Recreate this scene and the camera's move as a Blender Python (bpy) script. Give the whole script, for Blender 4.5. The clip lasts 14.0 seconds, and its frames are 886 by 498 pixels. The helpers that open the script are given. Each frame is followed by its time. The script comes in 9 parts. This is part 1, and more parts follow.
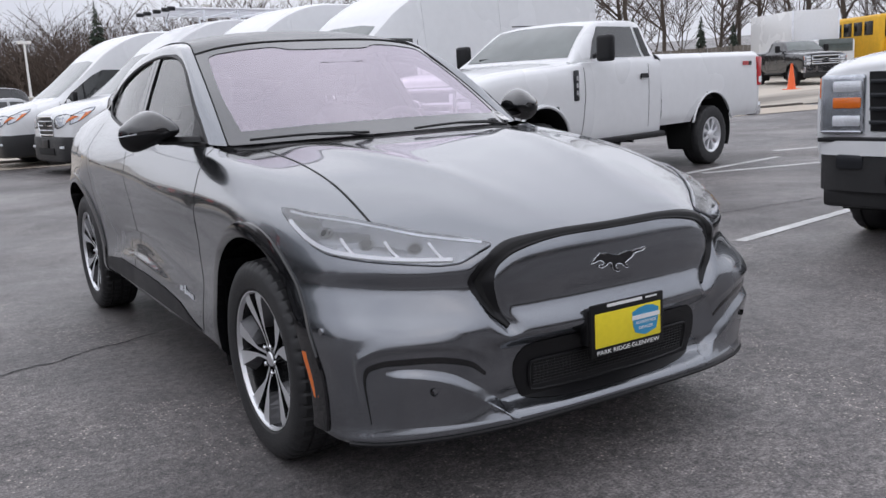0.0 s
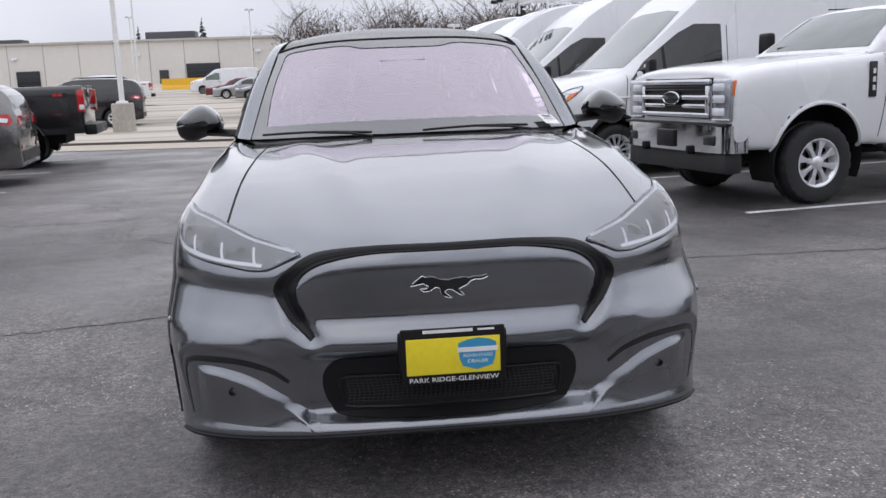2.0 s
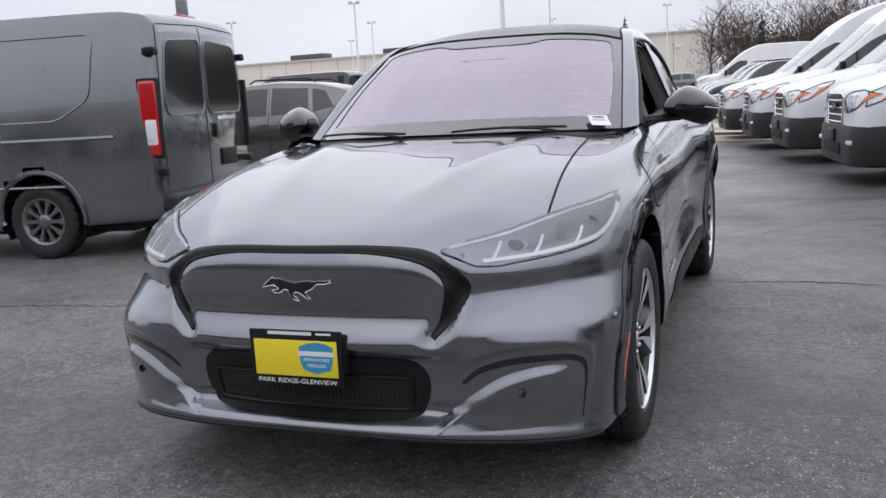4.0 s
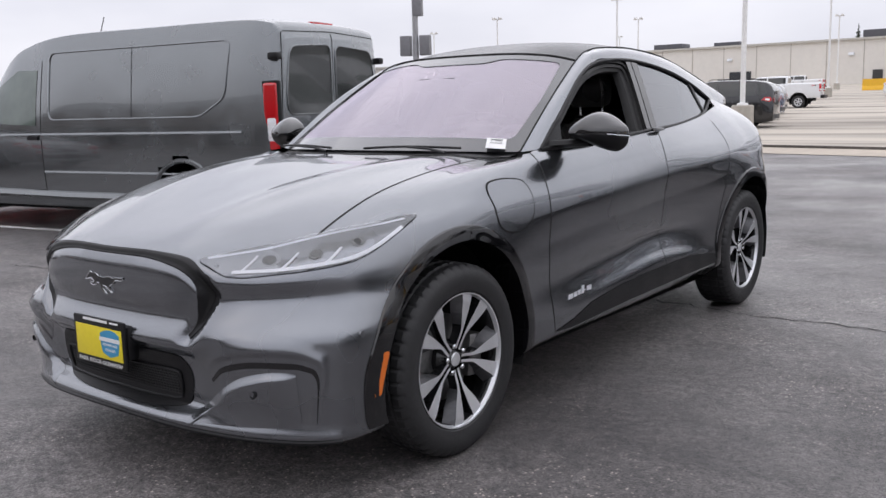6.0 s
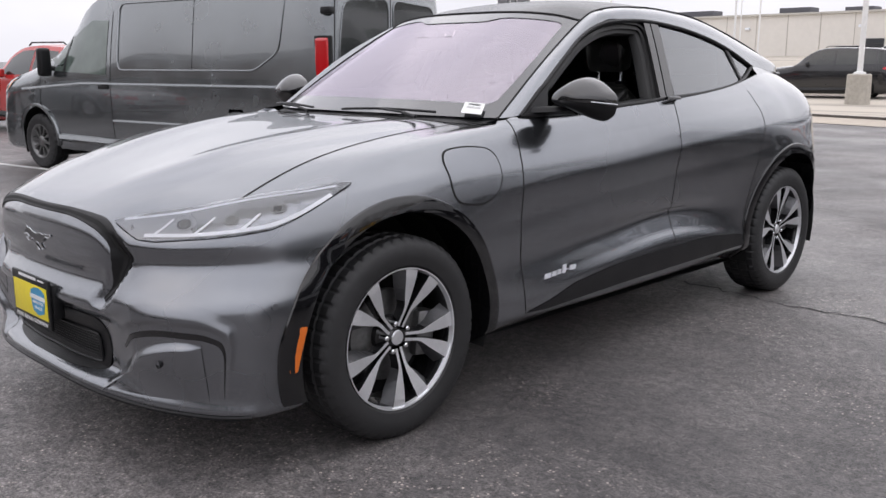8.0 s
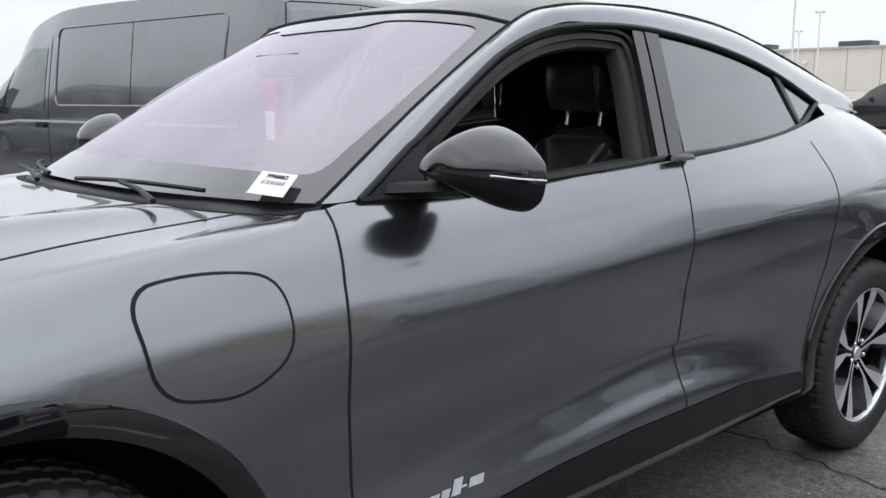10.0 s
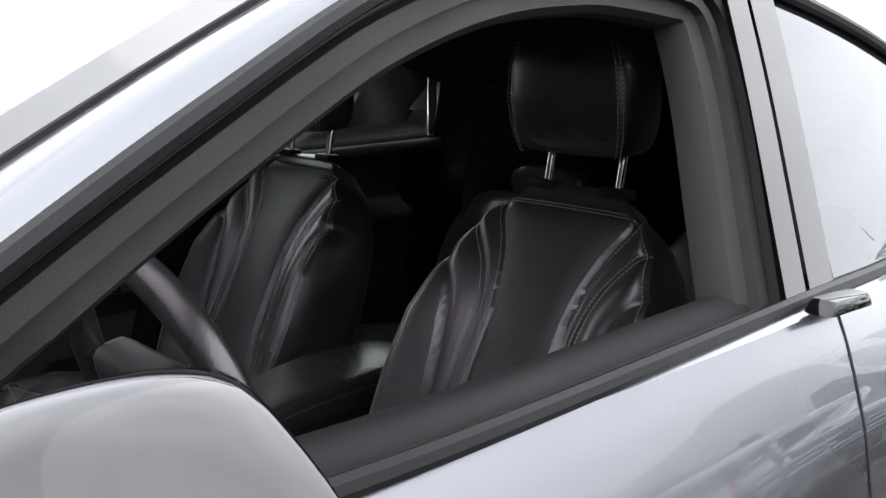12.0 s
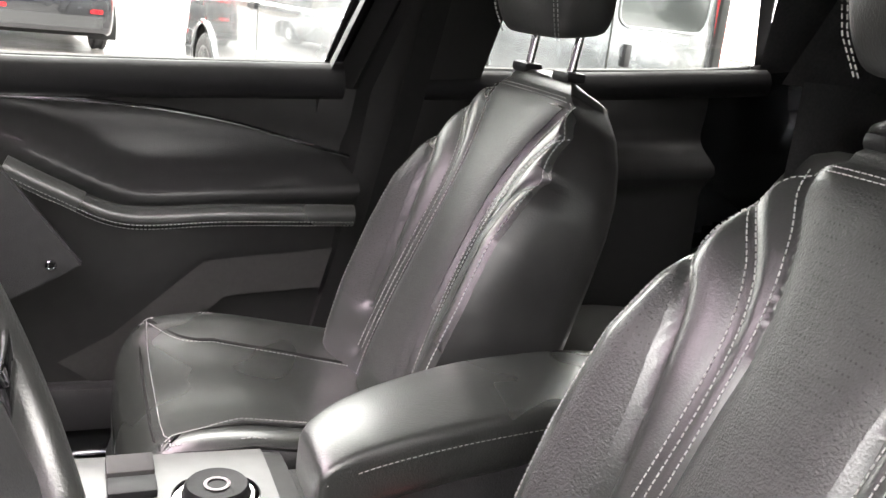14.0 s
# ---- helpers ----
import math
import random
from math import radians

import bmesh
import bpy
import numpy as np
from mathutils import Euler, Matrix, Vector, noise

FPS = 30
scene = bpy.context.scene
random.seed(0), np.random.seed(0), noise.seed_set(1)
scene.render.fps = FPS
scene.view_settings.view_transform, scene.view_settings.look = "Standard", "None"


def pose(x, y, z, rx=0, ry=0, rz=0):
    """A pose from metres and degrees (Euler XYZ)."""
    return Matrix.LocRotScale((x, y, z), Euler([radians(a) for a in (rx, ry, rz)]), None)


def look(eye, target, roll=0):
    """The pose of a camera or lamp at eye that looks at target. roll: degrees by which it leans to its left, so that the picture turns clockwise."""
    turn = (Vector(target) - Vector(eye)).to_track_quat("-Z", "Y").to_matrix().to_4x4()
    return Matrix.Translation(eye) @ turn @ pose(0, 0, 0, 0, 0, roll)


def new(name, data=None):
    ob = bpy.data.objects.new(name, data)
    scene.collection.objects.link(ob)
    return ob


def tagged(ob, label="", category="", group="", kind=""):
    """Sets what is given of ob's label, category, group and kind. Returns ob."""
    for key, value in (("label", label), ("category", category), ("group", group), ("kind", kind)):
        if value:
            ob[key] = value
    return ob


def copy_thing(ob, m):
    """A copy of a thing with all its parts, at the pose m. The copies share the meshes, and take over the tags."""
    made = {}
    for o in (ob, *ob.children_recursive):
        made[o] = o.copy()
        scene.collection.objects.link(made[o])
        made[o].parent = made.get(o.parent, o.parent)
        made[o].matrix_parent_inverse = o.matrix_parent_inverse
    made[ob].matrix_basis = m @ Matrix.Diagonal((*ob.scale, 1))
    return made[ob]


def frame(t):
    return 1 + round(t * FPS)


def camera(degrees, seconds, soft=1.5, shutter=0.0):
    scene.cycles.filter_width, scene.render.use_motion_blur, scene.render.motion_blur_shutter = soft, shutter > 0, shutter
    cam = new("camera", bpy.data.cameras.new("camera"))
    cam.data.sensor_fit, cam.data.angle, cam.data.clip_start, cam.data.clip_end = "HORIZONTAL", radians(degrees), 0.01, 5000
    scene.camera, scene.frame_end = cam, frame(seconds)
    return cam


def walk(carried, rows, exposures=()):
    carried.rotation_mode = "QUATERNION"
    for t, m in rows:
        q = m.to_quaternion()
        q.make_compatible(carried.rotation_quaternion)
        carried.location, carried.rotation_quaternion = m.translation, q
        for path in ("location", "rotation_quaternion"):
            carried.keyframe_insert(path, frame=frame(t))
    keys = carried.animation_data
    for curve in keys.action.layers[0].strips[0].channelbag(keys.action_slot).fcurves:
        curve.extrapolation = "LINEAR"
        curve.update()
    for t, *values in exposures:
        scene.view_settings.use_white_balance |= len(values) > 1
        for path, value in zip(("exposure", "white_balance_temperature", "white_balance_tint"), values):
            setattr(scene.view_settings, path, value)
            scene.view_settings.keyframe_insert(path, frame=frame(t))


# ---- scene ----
# The camera and its walk.
cam = camera(52.6, 14.0)
PATH = [
    (0.0, look((-1.957, -2.970, 1.305), (-0.925, -1.296, 0.938), -3.03)),
    (0.5, look((-1.559, -3.189, 1.319), (-0.733, -1.408, 0.938), -2.49)),
    (1.0, look((-1.168, -3.249, 1.333), (-0.544, -1.393, 0.929), -2.08)),
    (1.5, look((-0.711, -3.378, 1.303), (-0.307, -1.454, 0.935), -2.72)),
    (2.0, look((-0.260, -3.470, 1.314), (-0.076, -1.513, 0.947), -2.21)),
    (2.5, look((0.197, -3.455, 1.284), (0.127, -1.486, 0.943), -3.09)),
    (3.0, look((0.626, -3.490, 1.275), (0.324, -1.542, 0.936), -2.80)),
    (3.2, look((0.766, -3.438, 1.253), (0.377, -1.505, 0.916), -2.69)),
    (5.3, look((2.438, -2.853, 1.299), (1.319, -1.228, 0.974), -2.91)),
    (5.5, look((2.582, -2.794, 1.311), (1.419, -1.200, 0.986), -2.29)),
    (6.0, look((2.836, -2.567, 1.297), (1.621, -1.011, 0.979), -1.54)),
    (6.5, look((3.100, -2.468, 1.286), (1.840, -0.950, 0.959), -1.33)),
    (7.0, look((3.258, -2.426, 1.290), (1.939, -0.964, 0.939), -1.40)),
    (7.2, look((3.274, -2.403, 1.303), (1.934, -0.967, 0.929), -0.94)),
    (9.3, look((2.534, -0.934, 1.281), (1.118, 0.425, 0.895), -0.11)),
    (9.5, look((2.452, -0.771, 1.286), (1.038, 0.597, 0.926), -0.34)),
    (10.0, look((2.260, -0.340, 1.300), (0.791, 0.977, 0.970), -0.01)),
    (10.5, look((1.940, 0.020, 1.297), (0.464, 1.330, 0.974), 0.34)),
    (11.0, look((1.705, 0.338, 1.313), (0.224, 1.646, 1.006), -0.25)),
    (11.5, look((1.476, 0.609, 1.347), (-0.009, 1.914, 1.041), 1.68)),
    (12.0, look((1.226, 0.817, 1.342), (-0.172, 2.205, 0.999), 3.13)),
    (12.5, look((1.105, 0.967, 1.329), (-0.259, 2.374, 0.927), 3.40)),
    (13.0, look((1.055, 1.098, 1.326), (-0.411, 2.377, 0.864), 3.59)),
    (13.5, look((0.972, 1.185, 1.310), (-0.659, 2.233, 0.819), 5.63)),
    (14.0, look((0.875, 1.300, 1.285), (-0.896, 2.059, 0.749), 6.51)),
]
walk(cam, PATH, [(0.0, 0.04, 6350, 11), (3.0, 0.10, 6350, 11), (6.5, 0.22, 6550, 12), (9.5, 0.40, 6700, 11), (10.0, 0.32, 6450, 7), (10.5, 0.50, 6350, 6), (11.0, 0.55, 6350, 6), (11.5, 0.60, 6300, 5), (12.0, 1.3, 6600, 8), (12.5, 2.95, 6750, 7), (13.0, 3.70, 7250, 9), (13.5, 3.90, 7300, 9), (14.0, 4.0, 7300, 9)])

# Overcast daylight: a grey sky with faint clouds, and a very wide weak sun.
SUN_EL, SUN_AZ = 50.0, 200.0
world = bpy.data.worlds.new("overcast_sky")
world.use_nodes = True
scene.world = world
wn, wl = world.node_tree.nodes, world.node_tree.links
sky = wn.new("ShaderNodeTexSky")
sky.sky_type, sky.sun_disc = "NISHITA", False
sky.sun_elevation, sky.sun_rotation = radians(SUN_EL), radians(SUN_AZ)
sky.air_density, sky.dust_density = 1.0, 4.0
sky_dim = wn.new("ShaderNodeVectorMath")
sky_dim.operation = "SCALE"
sky_dim.inputs["Scale"].default_value = 0.06
coords = wn.new("ShaderNodeTexCoord")
stretch = wn.new("ShaderNodeMapping")
stretch.inputs["Scale"].default_value = (1.0, 1.0, 2.6)
clouds = wn.new("ShaderNodeTexNoise")
clouds.inputs["Scale"].default_value, clouds.inputs["Detail"].default_value = 2.2, 5.0
cloud_ramp = wn.new("ShaderNodeValToRGB")
cloud_ramp.color_ramp.elements[0].position, cloud_ramp.color_ramp.elements[0].color = 0.34, (0.70, 0.715, 0.79, 1)
cloud_ramp.color_ramp.elements[1].position, cloud_ramp.color_ramp.elements[1].color = 0.62, (0.86, 0.87, 0.935, 1)
veil = wn.new("ShaderNodeMix")
veil.data_type = "RGBA"
veil.inputs[0].default_value = 0.9
wl.new(coords.outputs["Generated"], stretch.inputs["Vector"])
wl.new(stretch.outputs["Vector"], clouds.inputs["Vector"])
wl.new(clouds.outputs["Fac"], cloud_ramp.inputs["Fac"])
wl.new(sky.outputs["Color"], sky_dim.inputs[0])
wl.new(sky_dim.outputs["Vector"], veil.inputs[6])
wl.new(cloud_ramp.outputs["Color"], veil.inputs[7])
# An overcast sky is brighter overhead than at the horizon.
lift_xyz, lift_map, lift_mul = wn.new("ShaderNodeSeparateXYZ"), wn.new("ShaderNodeMapRange"), wn.new("ShaderNodeVectorMath")
lift_map.inputs["From Min"].default_value, lift_map.inputs["From Max"].default_value = 0.04, 0.75
lift_map.inputs["To Min"].default_value, lift_map.inputs["To Max"].default_value = 1.0, 1.55
lift_mul.operation = "SCALE"
wl.new(coords.outputs["Generated"], lift_xyz.inputs[0])
wl.new(lift_xyz.outputs["Z"], lift_map.inputs["Value"])
wl.new(lift_map.outputs["Result"], lift_mul.inputs["Scale"])
wl.new(veil.outputs[2], lift_mul.inputs[0])
wl.new(lift_mul.outputs["Vector"], wn["Background"].inputs["Color"])
wn["Background"].inputs["Strength"].default_value = 1.0
sun = new("sun", bpy.data.lights.new("sun", "SUN"))
sun.data.energy, sun.data.angle, sun.data.color = 0.5, radians(120), (1.0, 0.97, 0.93)
sun.matrix_world = look((0, 0, 30), (8 * math.sin(radians(SUN_AZ)), 8 * math.cos(radians(SUN_AZ)), 20))


# ---- materials ----
def mat(name, color, rough=0.5, metal=0.0, coat=0.0, spec=0.5, noise_scale=0.0, noise_amount=0.15, bump=0.0, bump_scale=0.0, coat_rough=0.03, sheen=0.0):
    """A principled material with grain and wear at two scales."""
    m = bpy.data.materials.new(name)
    m.use_nodes = True
    n, l = m.node_tree.nodes, m.node_tree.links
    b = n["Principled BSDF"]
    b.inputs["Base Color"].default_value = (*color, 1)
    b.inputs["Roughness"].default_value, b.inputs["Metallic"].default_value = rough, metal
    b.inputs["Coat Weight"].default_value, b.inputs["Coat Roughness"].default_value = coat, coat_rough
    b.inputs["Specular IOR Level"].default_value = spec
    b.inputs["Sheen Weight"].default_value = sheen
    if noise_scale:
        tc = n.new("ShaderNodeTexCoord")
        fine, broad = n.new("ShaderNodeTexNoise"), n.new("ShaderNodeTexNoise")
        fine.inputs["Scale"].default_value, fine.inputs["Detail"].default_value = noise_scale, 6
        broad.inputs["Scale"].default_value, broad.inputs["Detail"].default_value = noise_scale * 0.07, 3
        both = n.new("ShaderNodeMath")
        both.operation = "ADD"
        ramp = n.new("ShaderNodeMapRange")
        ramp.inputs["From Min"].default_value, ramp.inputs["From Max"].default_value = 0.6, 1.4
        ramp.inputs["To Min"].default_value, ramp.inputs["To Max"].default_value = 1 - noise_amount, 1 + noise_amount
        tint = n.new("ShaderNodeVectorMath")
        tint.operation = "SCALE"
        tint.inputs[0].default_value = color
        l.new(tc.outputs["Object"], fine.inputs["Vector"])
        l.new(tc.outputs["Object"], broad.inputs["Vector"])
        l.new(fine.outputs["Fac"], both.inputs[0])
        l.new(broad.outputs["Fac"], both.inputs[1])
        l.new(both.outputs[0], ramp.inputs["Value"])
        l.new(ramp.outputs["Result"], tint.inputs["Scale"])
        l.new(tint.outputs["Vector"], b.inputs["Base Color"])
        rr = n.new("ShaderNodeMapRange")
        rr.inputs["From Min"].default_value, rr.inputs["From Max"].default_value = 0.3, 0.7
        rr.inputs["To Min"].default_value, rr.inputs["To Max"].default_value = max(rough - 0.08, 0.01), rough + 0.08
        l.new(broad.outputs["Fac"], rr.inputs["Value"])
        l.new(rr.outputs["Result"], b.inputs["Roughness"])
    if bump:
        tc = n.new("ShaderNodeTexCoord")
        g = n.new("ShaderNodeTexNoise")
        g.inputs["Scale"].default_value, g.inputs["Detail"].default_value = bump_scale, 4
        bp = n.new("ShaderNodeBump")
        bp.inputs["Strength"].default_value, bp.inputs["Distance"].default_value = bump, 0.004
        l.new(tc.outputs["Object"], g.inputs["Vector"])
        l.new(g.outputs["Fac"], bp.inputs["Height"])
        l.new(bp.outputs["Normal"], b.inputs["Normal"])
    return m


def pane(name, tint, gloss=0.25, gloss_color=(1, 1, 1), gloss_rough=0.02):
    """Thin window glass: see-through with a tint, and a mirror layer on top."""
    m = bpy.data.materials.new(name)
    m.use_nodes = True
    n, l = m.node_tree.nodes, m.node_tree.links
    n.remove(n["Principled BSDF"])
    clear, mirror, mix, fres = n.new("ShaderNodeBsdfTransparent"), n.new("ShaderNodeBsdfGlossy"), n.new("ShaderNodeMixShader"), n.new("ShaderNodeFresnel")
    clear.inputs["Color"].default_value = (*tint, 1)
    mirror.inputs["Color"].default_value, mirror.inputs["Roughness"].default_value = (*gloss_color, 1), gloss_rough
    fres.inputs["IOR"].default_value = 1.5
    add = n.new("ShaderNodeMath")
    add.operation, add.use_clamp = "ADD", True
    add.inputs[1].default_value = gloss
    l.new(fres.outputs["Fac"], add.inputs[0])
    l.new(add.outputs[0], mix.inputs["Fac"])
    l.new(clear.outputs[0], mix.inputs[1])
    l.new(mirror.outputs[0], mix.inputs[2])
    l.new(mix.outputs[0], n["Material Output"].inputs["Surface"])
    return m


PAINT_GREY = mat("grey_metallic_paint", (0.205, 0.215, 0.232), 0.23, 0.95, 1.0, noise_scale=14, noise_amount=0.05, coat_rough=0.015)
PAINT_VAN = mat("dark_grey_paint", (0.205, 0.218, 0.226), 0.22, 0.85, 1.0, noise_scale=40, noise_amount=0.06)
PAINT_SUV = mat("warm_grey_paint", (0.17, 0.165, 0.16), 0.20, 0.85, 0.8, noise_scale=40, noise_amount=0.1)
PAINT_WHITE = mat("white_paint", (0.74, 0.75, 0.76), 0.26, 0.0, 0.6, noise_scale=8, noise_amount=0.04)
PAINT_BLACK = mat("black_paint", (0.012, 0.012, 0.014), 0.22, 0.2, 0.9, noise_scale=30, noise_amount=0.1)
PAINT_RED = mat("dark_red_paint", (0.13, 0.012, 0.018), 0.3, 0.3, 0.8, noise_scale=30, noise_amount=0.1)
PAINT_BRIGHT_RED = mat("bright_red_paint", (0.5, 0.02, 0.02), 0.3, 0.0, 0.8, noise_scale=30, noise_amount=0.1)
PAINT_SILVER = mat("silver_paint", (0.36, 0.37, 0.38), 0.35, 0.6, 0.8, noise_scale=30, noise_amount=0.08)
PAINT_BLUE = mat("blue_paint", (0.03, 0.07, 0.16), 0.3, 0.3, 0.8, noise_scale=30, noise_amount=0.1)
PAINT_YELLOW = mat("yellow_paint", (0.80, 0.45, 0.02), 0.5, noise_scale=6, noise_amount=0.15)
GLOSS_BLACK = mat("gloss_black_plastic", (0.006, 0.006, 0.007), 0.07, 0.0, 0.5, noise_scale=20, noise_amount=0.1)
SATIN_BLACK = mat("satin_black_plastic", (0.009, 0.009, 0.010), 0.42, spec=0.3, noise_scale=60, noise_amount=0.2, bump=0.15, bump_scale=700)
GRAIN_BLACK = mat("grained_black_plastic", (0.018, 0.018, 0.019), 0.5, noise_scale=80, noise_amount=0.25, bump=0.4, bump_scale=500)
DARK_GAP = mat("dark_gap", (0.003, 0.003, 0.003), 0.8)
RUBBER = mat("tyre_rubber", (0.017, 0.017, 0.018), 0.55, noise_scale=25, noise_amount=0.3, bump=0.3, bump_scale=300)
SEAL = mat("black_rubber_seal", (0.012, 0.012, 0.012), 0.5, spec=0.2, noise_scale=60, noise_amount=0.3)
MACHINED = mat("machined_aluminium", (0.80, 0.81, 0.83), 0.42, 0.85, noise_scale=120, noise_amount=0.08)
ALLOY = mat("painted_alloy", (0.66, 0.66, 0.68), 0.38, 0.7, noise_scale=60, noise_amount=0.1)
WHEEL_BLACK = mat("wheel_black", (0.010, 0.010, 0.011), 0.25, 0.2, 0.5, noise_scale=50, noise_amount=0.2)
STEEL = mat("brake_steel", (0.22, 0.22, 0.22), 0.4, 0.9, noise_scale=60, noise_amount=0.3)
MIRROR_CAP = mat("gloss_black_mirror_shell", (0.010, 0.010, 0.011), 0.05, 0.0, 1.0, noise_scale=20, noise_amount=0.05, coat_rough=0.02)
CHROME = mat("chrome", (0.75, 0.76, 0.78), 0.06, 1.0)
LAMP_SILVER = mat("lamp_reflector", (0.82, 0.84, 0.88), 0.35, 0.5, noise_scale=90, noise_amount=0.2)
LAMP_DARK = mat("lamp_housing", (0.03, 0.032, 0.036), 0.25, 0.3)
LAMP_BOWL = mat("lamp_bowl", (0.26, 0.27, 0.29), 0.24, 0.65, noise_scale=40, noise_amount=0.3)
SPOKE_GREY = mat("spoke_flank_grey", (0.11, 0.11, 0.115), 0.40, 0.6, noise_scale=80, noise_amount=0.1)
CLEAR_LAMP = mat("parked_car_headlamp", (0.40, 0.42, 0.45), 0.16, 0.75, 0.8, noise_scale=25, noise_amount=0.5)
AMBER = mat("amber_lens", (0.75, 0.17, 0.02), 0.18, coat=0.6)
RED_LENS = mat("red_lens", (0.50, 0.008, 0.012), 0.12, coat=0.8)
WHITE_LENS = mat("white_lens", (0.84, 0.84, 0.86), 0.15, coat=0.8)
LAMP_GLASS = pane("lamp_glass", (0.95, 0.96, 0.98), 0.07)
WINDSCREEN = pane("coated_windscreen", (0.78, 0.66, 0.76), 0.29, (0.90, 0.83, 0.92), 0.14)
TINTED = pane("tinted_glass", (0.20, 0.21, 0.21), 0.13, (0.95, 0.97, 1.0), 0.02)
CLEAR = pane("clear_glass", (0.86, 0.90, 0.87), 0.03)
VAN_GLASS = pane("van_glass", (0.45, 0.52, 0.48), 0.10)
DARK_GLASS = mat("dark_window", (0.008, 0.009, 0.010), 0.05, coat=0.3)
ROOF_GLASS = mat("dark_roof_glass", (0.020, 0.021, 0.023), 0.22, spec=0.35, noise_scale=10, noise_amount=0.1)
FRIT = mat("windscreen_border", (0.030, 0.030, 0.033), 0.05, coat=1.0, spec=0.9)
LEATHER = mat("black_leather", (0.022, 0.023, 0.022), 0.30, noise_scale=30, noise_amount=0.25, bump=0.2, bump_scale=420, spec=0.9, coat=0.7, coat_rough=0.26)
LEATHER_SIDE = mat("black_vinyl", (0.020, 0.020, 0.020), 0.36, spec=0.45, noise_scale=30, noise_amount=0.25, bump=0.08, bump_scale=350)
SOFT_PAD = mat("soft_black_pad", (0.012, 0.012, 0.013), 0.58, spec=0.22, noise_scale=60, noise_amount=0.2, bump=0.15, bump_scale=600)
STITCH = mat("pale_stitching", (0.38, 0.38, 0.37), 0.7, noise_scale=200, noise_amount=0.2)
HEADLINER = mat("dark_cloth", (0.085, 0.085, 0.087), 0.9, noise_scale=150, noise_amount=0.3)
GREY_TRIM = mat("grey_pillar_trim", (0.038, 0.037, 0.036), 0.60, noise_scale=120, noise_amount=0.15, bump=0.2, bump_scale=600)
FRAME_GREY = mat("door_frame_plastic", (0.018, 0.018, 0.018), 0.55, spec=0.35, noise_scale=120, noise_amount=0.15, bump=0.15, bump_scale=600)
INTERIOR_DARK = mat("interior_plastic", (0.028, 0.028, 0.029), 0.42, noise_scale=60, noise_amount=0.2, bump=0.3, bump_scale=500)
PAPER = mat("white_paper", (0.80, 0.80, 0.79), 0.6, noise_scale=30, noise_amount=0.05)
PLATE_YELLOW = mat("plate_yellow", (0.86, 0.70, 0.03), 0.4, noise_scale=60, noise_amount=0.06)
PLATE_BLUE = mat("plate_blue", (0.05, 0.30, 0.52), 0.4, noise_scale=60, noise_amount=0.06)
PLATE_WHITE = mat("plate_white", (0.82, 0.82, 0.82), 0.4, noise_scale=60, noise_amount=0.05)
PURPLE = mat("purple_decal", (0.10, 0.04, 0.20), 0.4, noise_scale=20, noise_amount=0.1)
BUCKLE_RED = mat("red_buckle", (0.62, 0.03, 0.025), 0.35, coat=0.3, noise_scale=60, noise_amount=0.1)
CONCRETE = mat("concrete", (0.42, 0.39, 0.34), 0.85, noise_scale=9, noise_amount=0.25, bump=0.4, bump_scale=60)
POLE_WHITE = mat("white_painted_steel", (0.75, 0.75, 0.74), 0.5, noise_scale=10, noise_amount=0.1)
BARK = mat("bark", (0.075, 0.058, 0.046), 0.9, noise_scale=8, noise_amount=0.35)
NEEDLES = mat("evergreen_needles", (0.022, 0.034, 0.020), 0.85, noise_scale=6, noise_amount=0.4)
FENCE_WOOD = mat("weathered_fence_wood", (0.17, 0.15, 0.13), 0.85, noise_scale=5, noise_amount=0.3)
BLOCK_WALL = mat("beige_block_wall", (0.72, 0.69, 0.64), 0.85, noise_scale=1.5, noise_amount=0.05)
ROOFING = mat("brown_shingles", (0.12, 0.09, 0.07), 0.9, noise_scale=3, noise_amount=0.3)
CONE_ORANGE = mat("orange_plastic", (0.80, 0.12, 0.02), 0.5, noise_scale=20, noise_amount=0.1)


# ---- building helpers ----
from mathutils.bvhtree import BVHTree


def finish(name, me, material, parent=None, label="", sharp=38):
    """Links a mesh as one object, shaded smooth with sharp edges kept."""
    for k in material if isinstance(material, (list, tuple)) else (material,):
        me.materials.append(k)
    me.shade_smooth()
    me.set_sharp_from_angle(angle=radians(sharp))
    ob = new(name, me)
    ob.parent = parent
    if label:
        ob["label"] = label
    return ob


def part(name, bm, material, parent, label="", sharp=38):
    """Links a bmesh, or verts and faces, as ONE mesh object under a thing or part."""
    me = bpy.data.meshes.new(name)
    if isinstance(bm, tuple):
        me.from_pydata([tuple(v) for v in bm[0]], [], [tuple(f) for f in bm[1]])
        me.update()
    else:
        bm.to_mesh(me)
        bm.free()
    ob = finish(name, me, material, parent, label, sharp)
    if name in ("stitching", "seam", "intake_mesh"):
        ob["kind"] = "stuff"
    return ob


def share(name, me, parent, m=None):
    """Another object on the same mesh."""
    ob = new(name, me)
    ob.parent = parent
    if m is not None:
        ob.matrix_basis = m
    return ob


def empty(name, m=None, **tags):
    ob = new(name)
    ob.empty_display_size = 0.2
    if m is not None:
        ob.matrix_basis = m
    return tagged(ob, **tags)


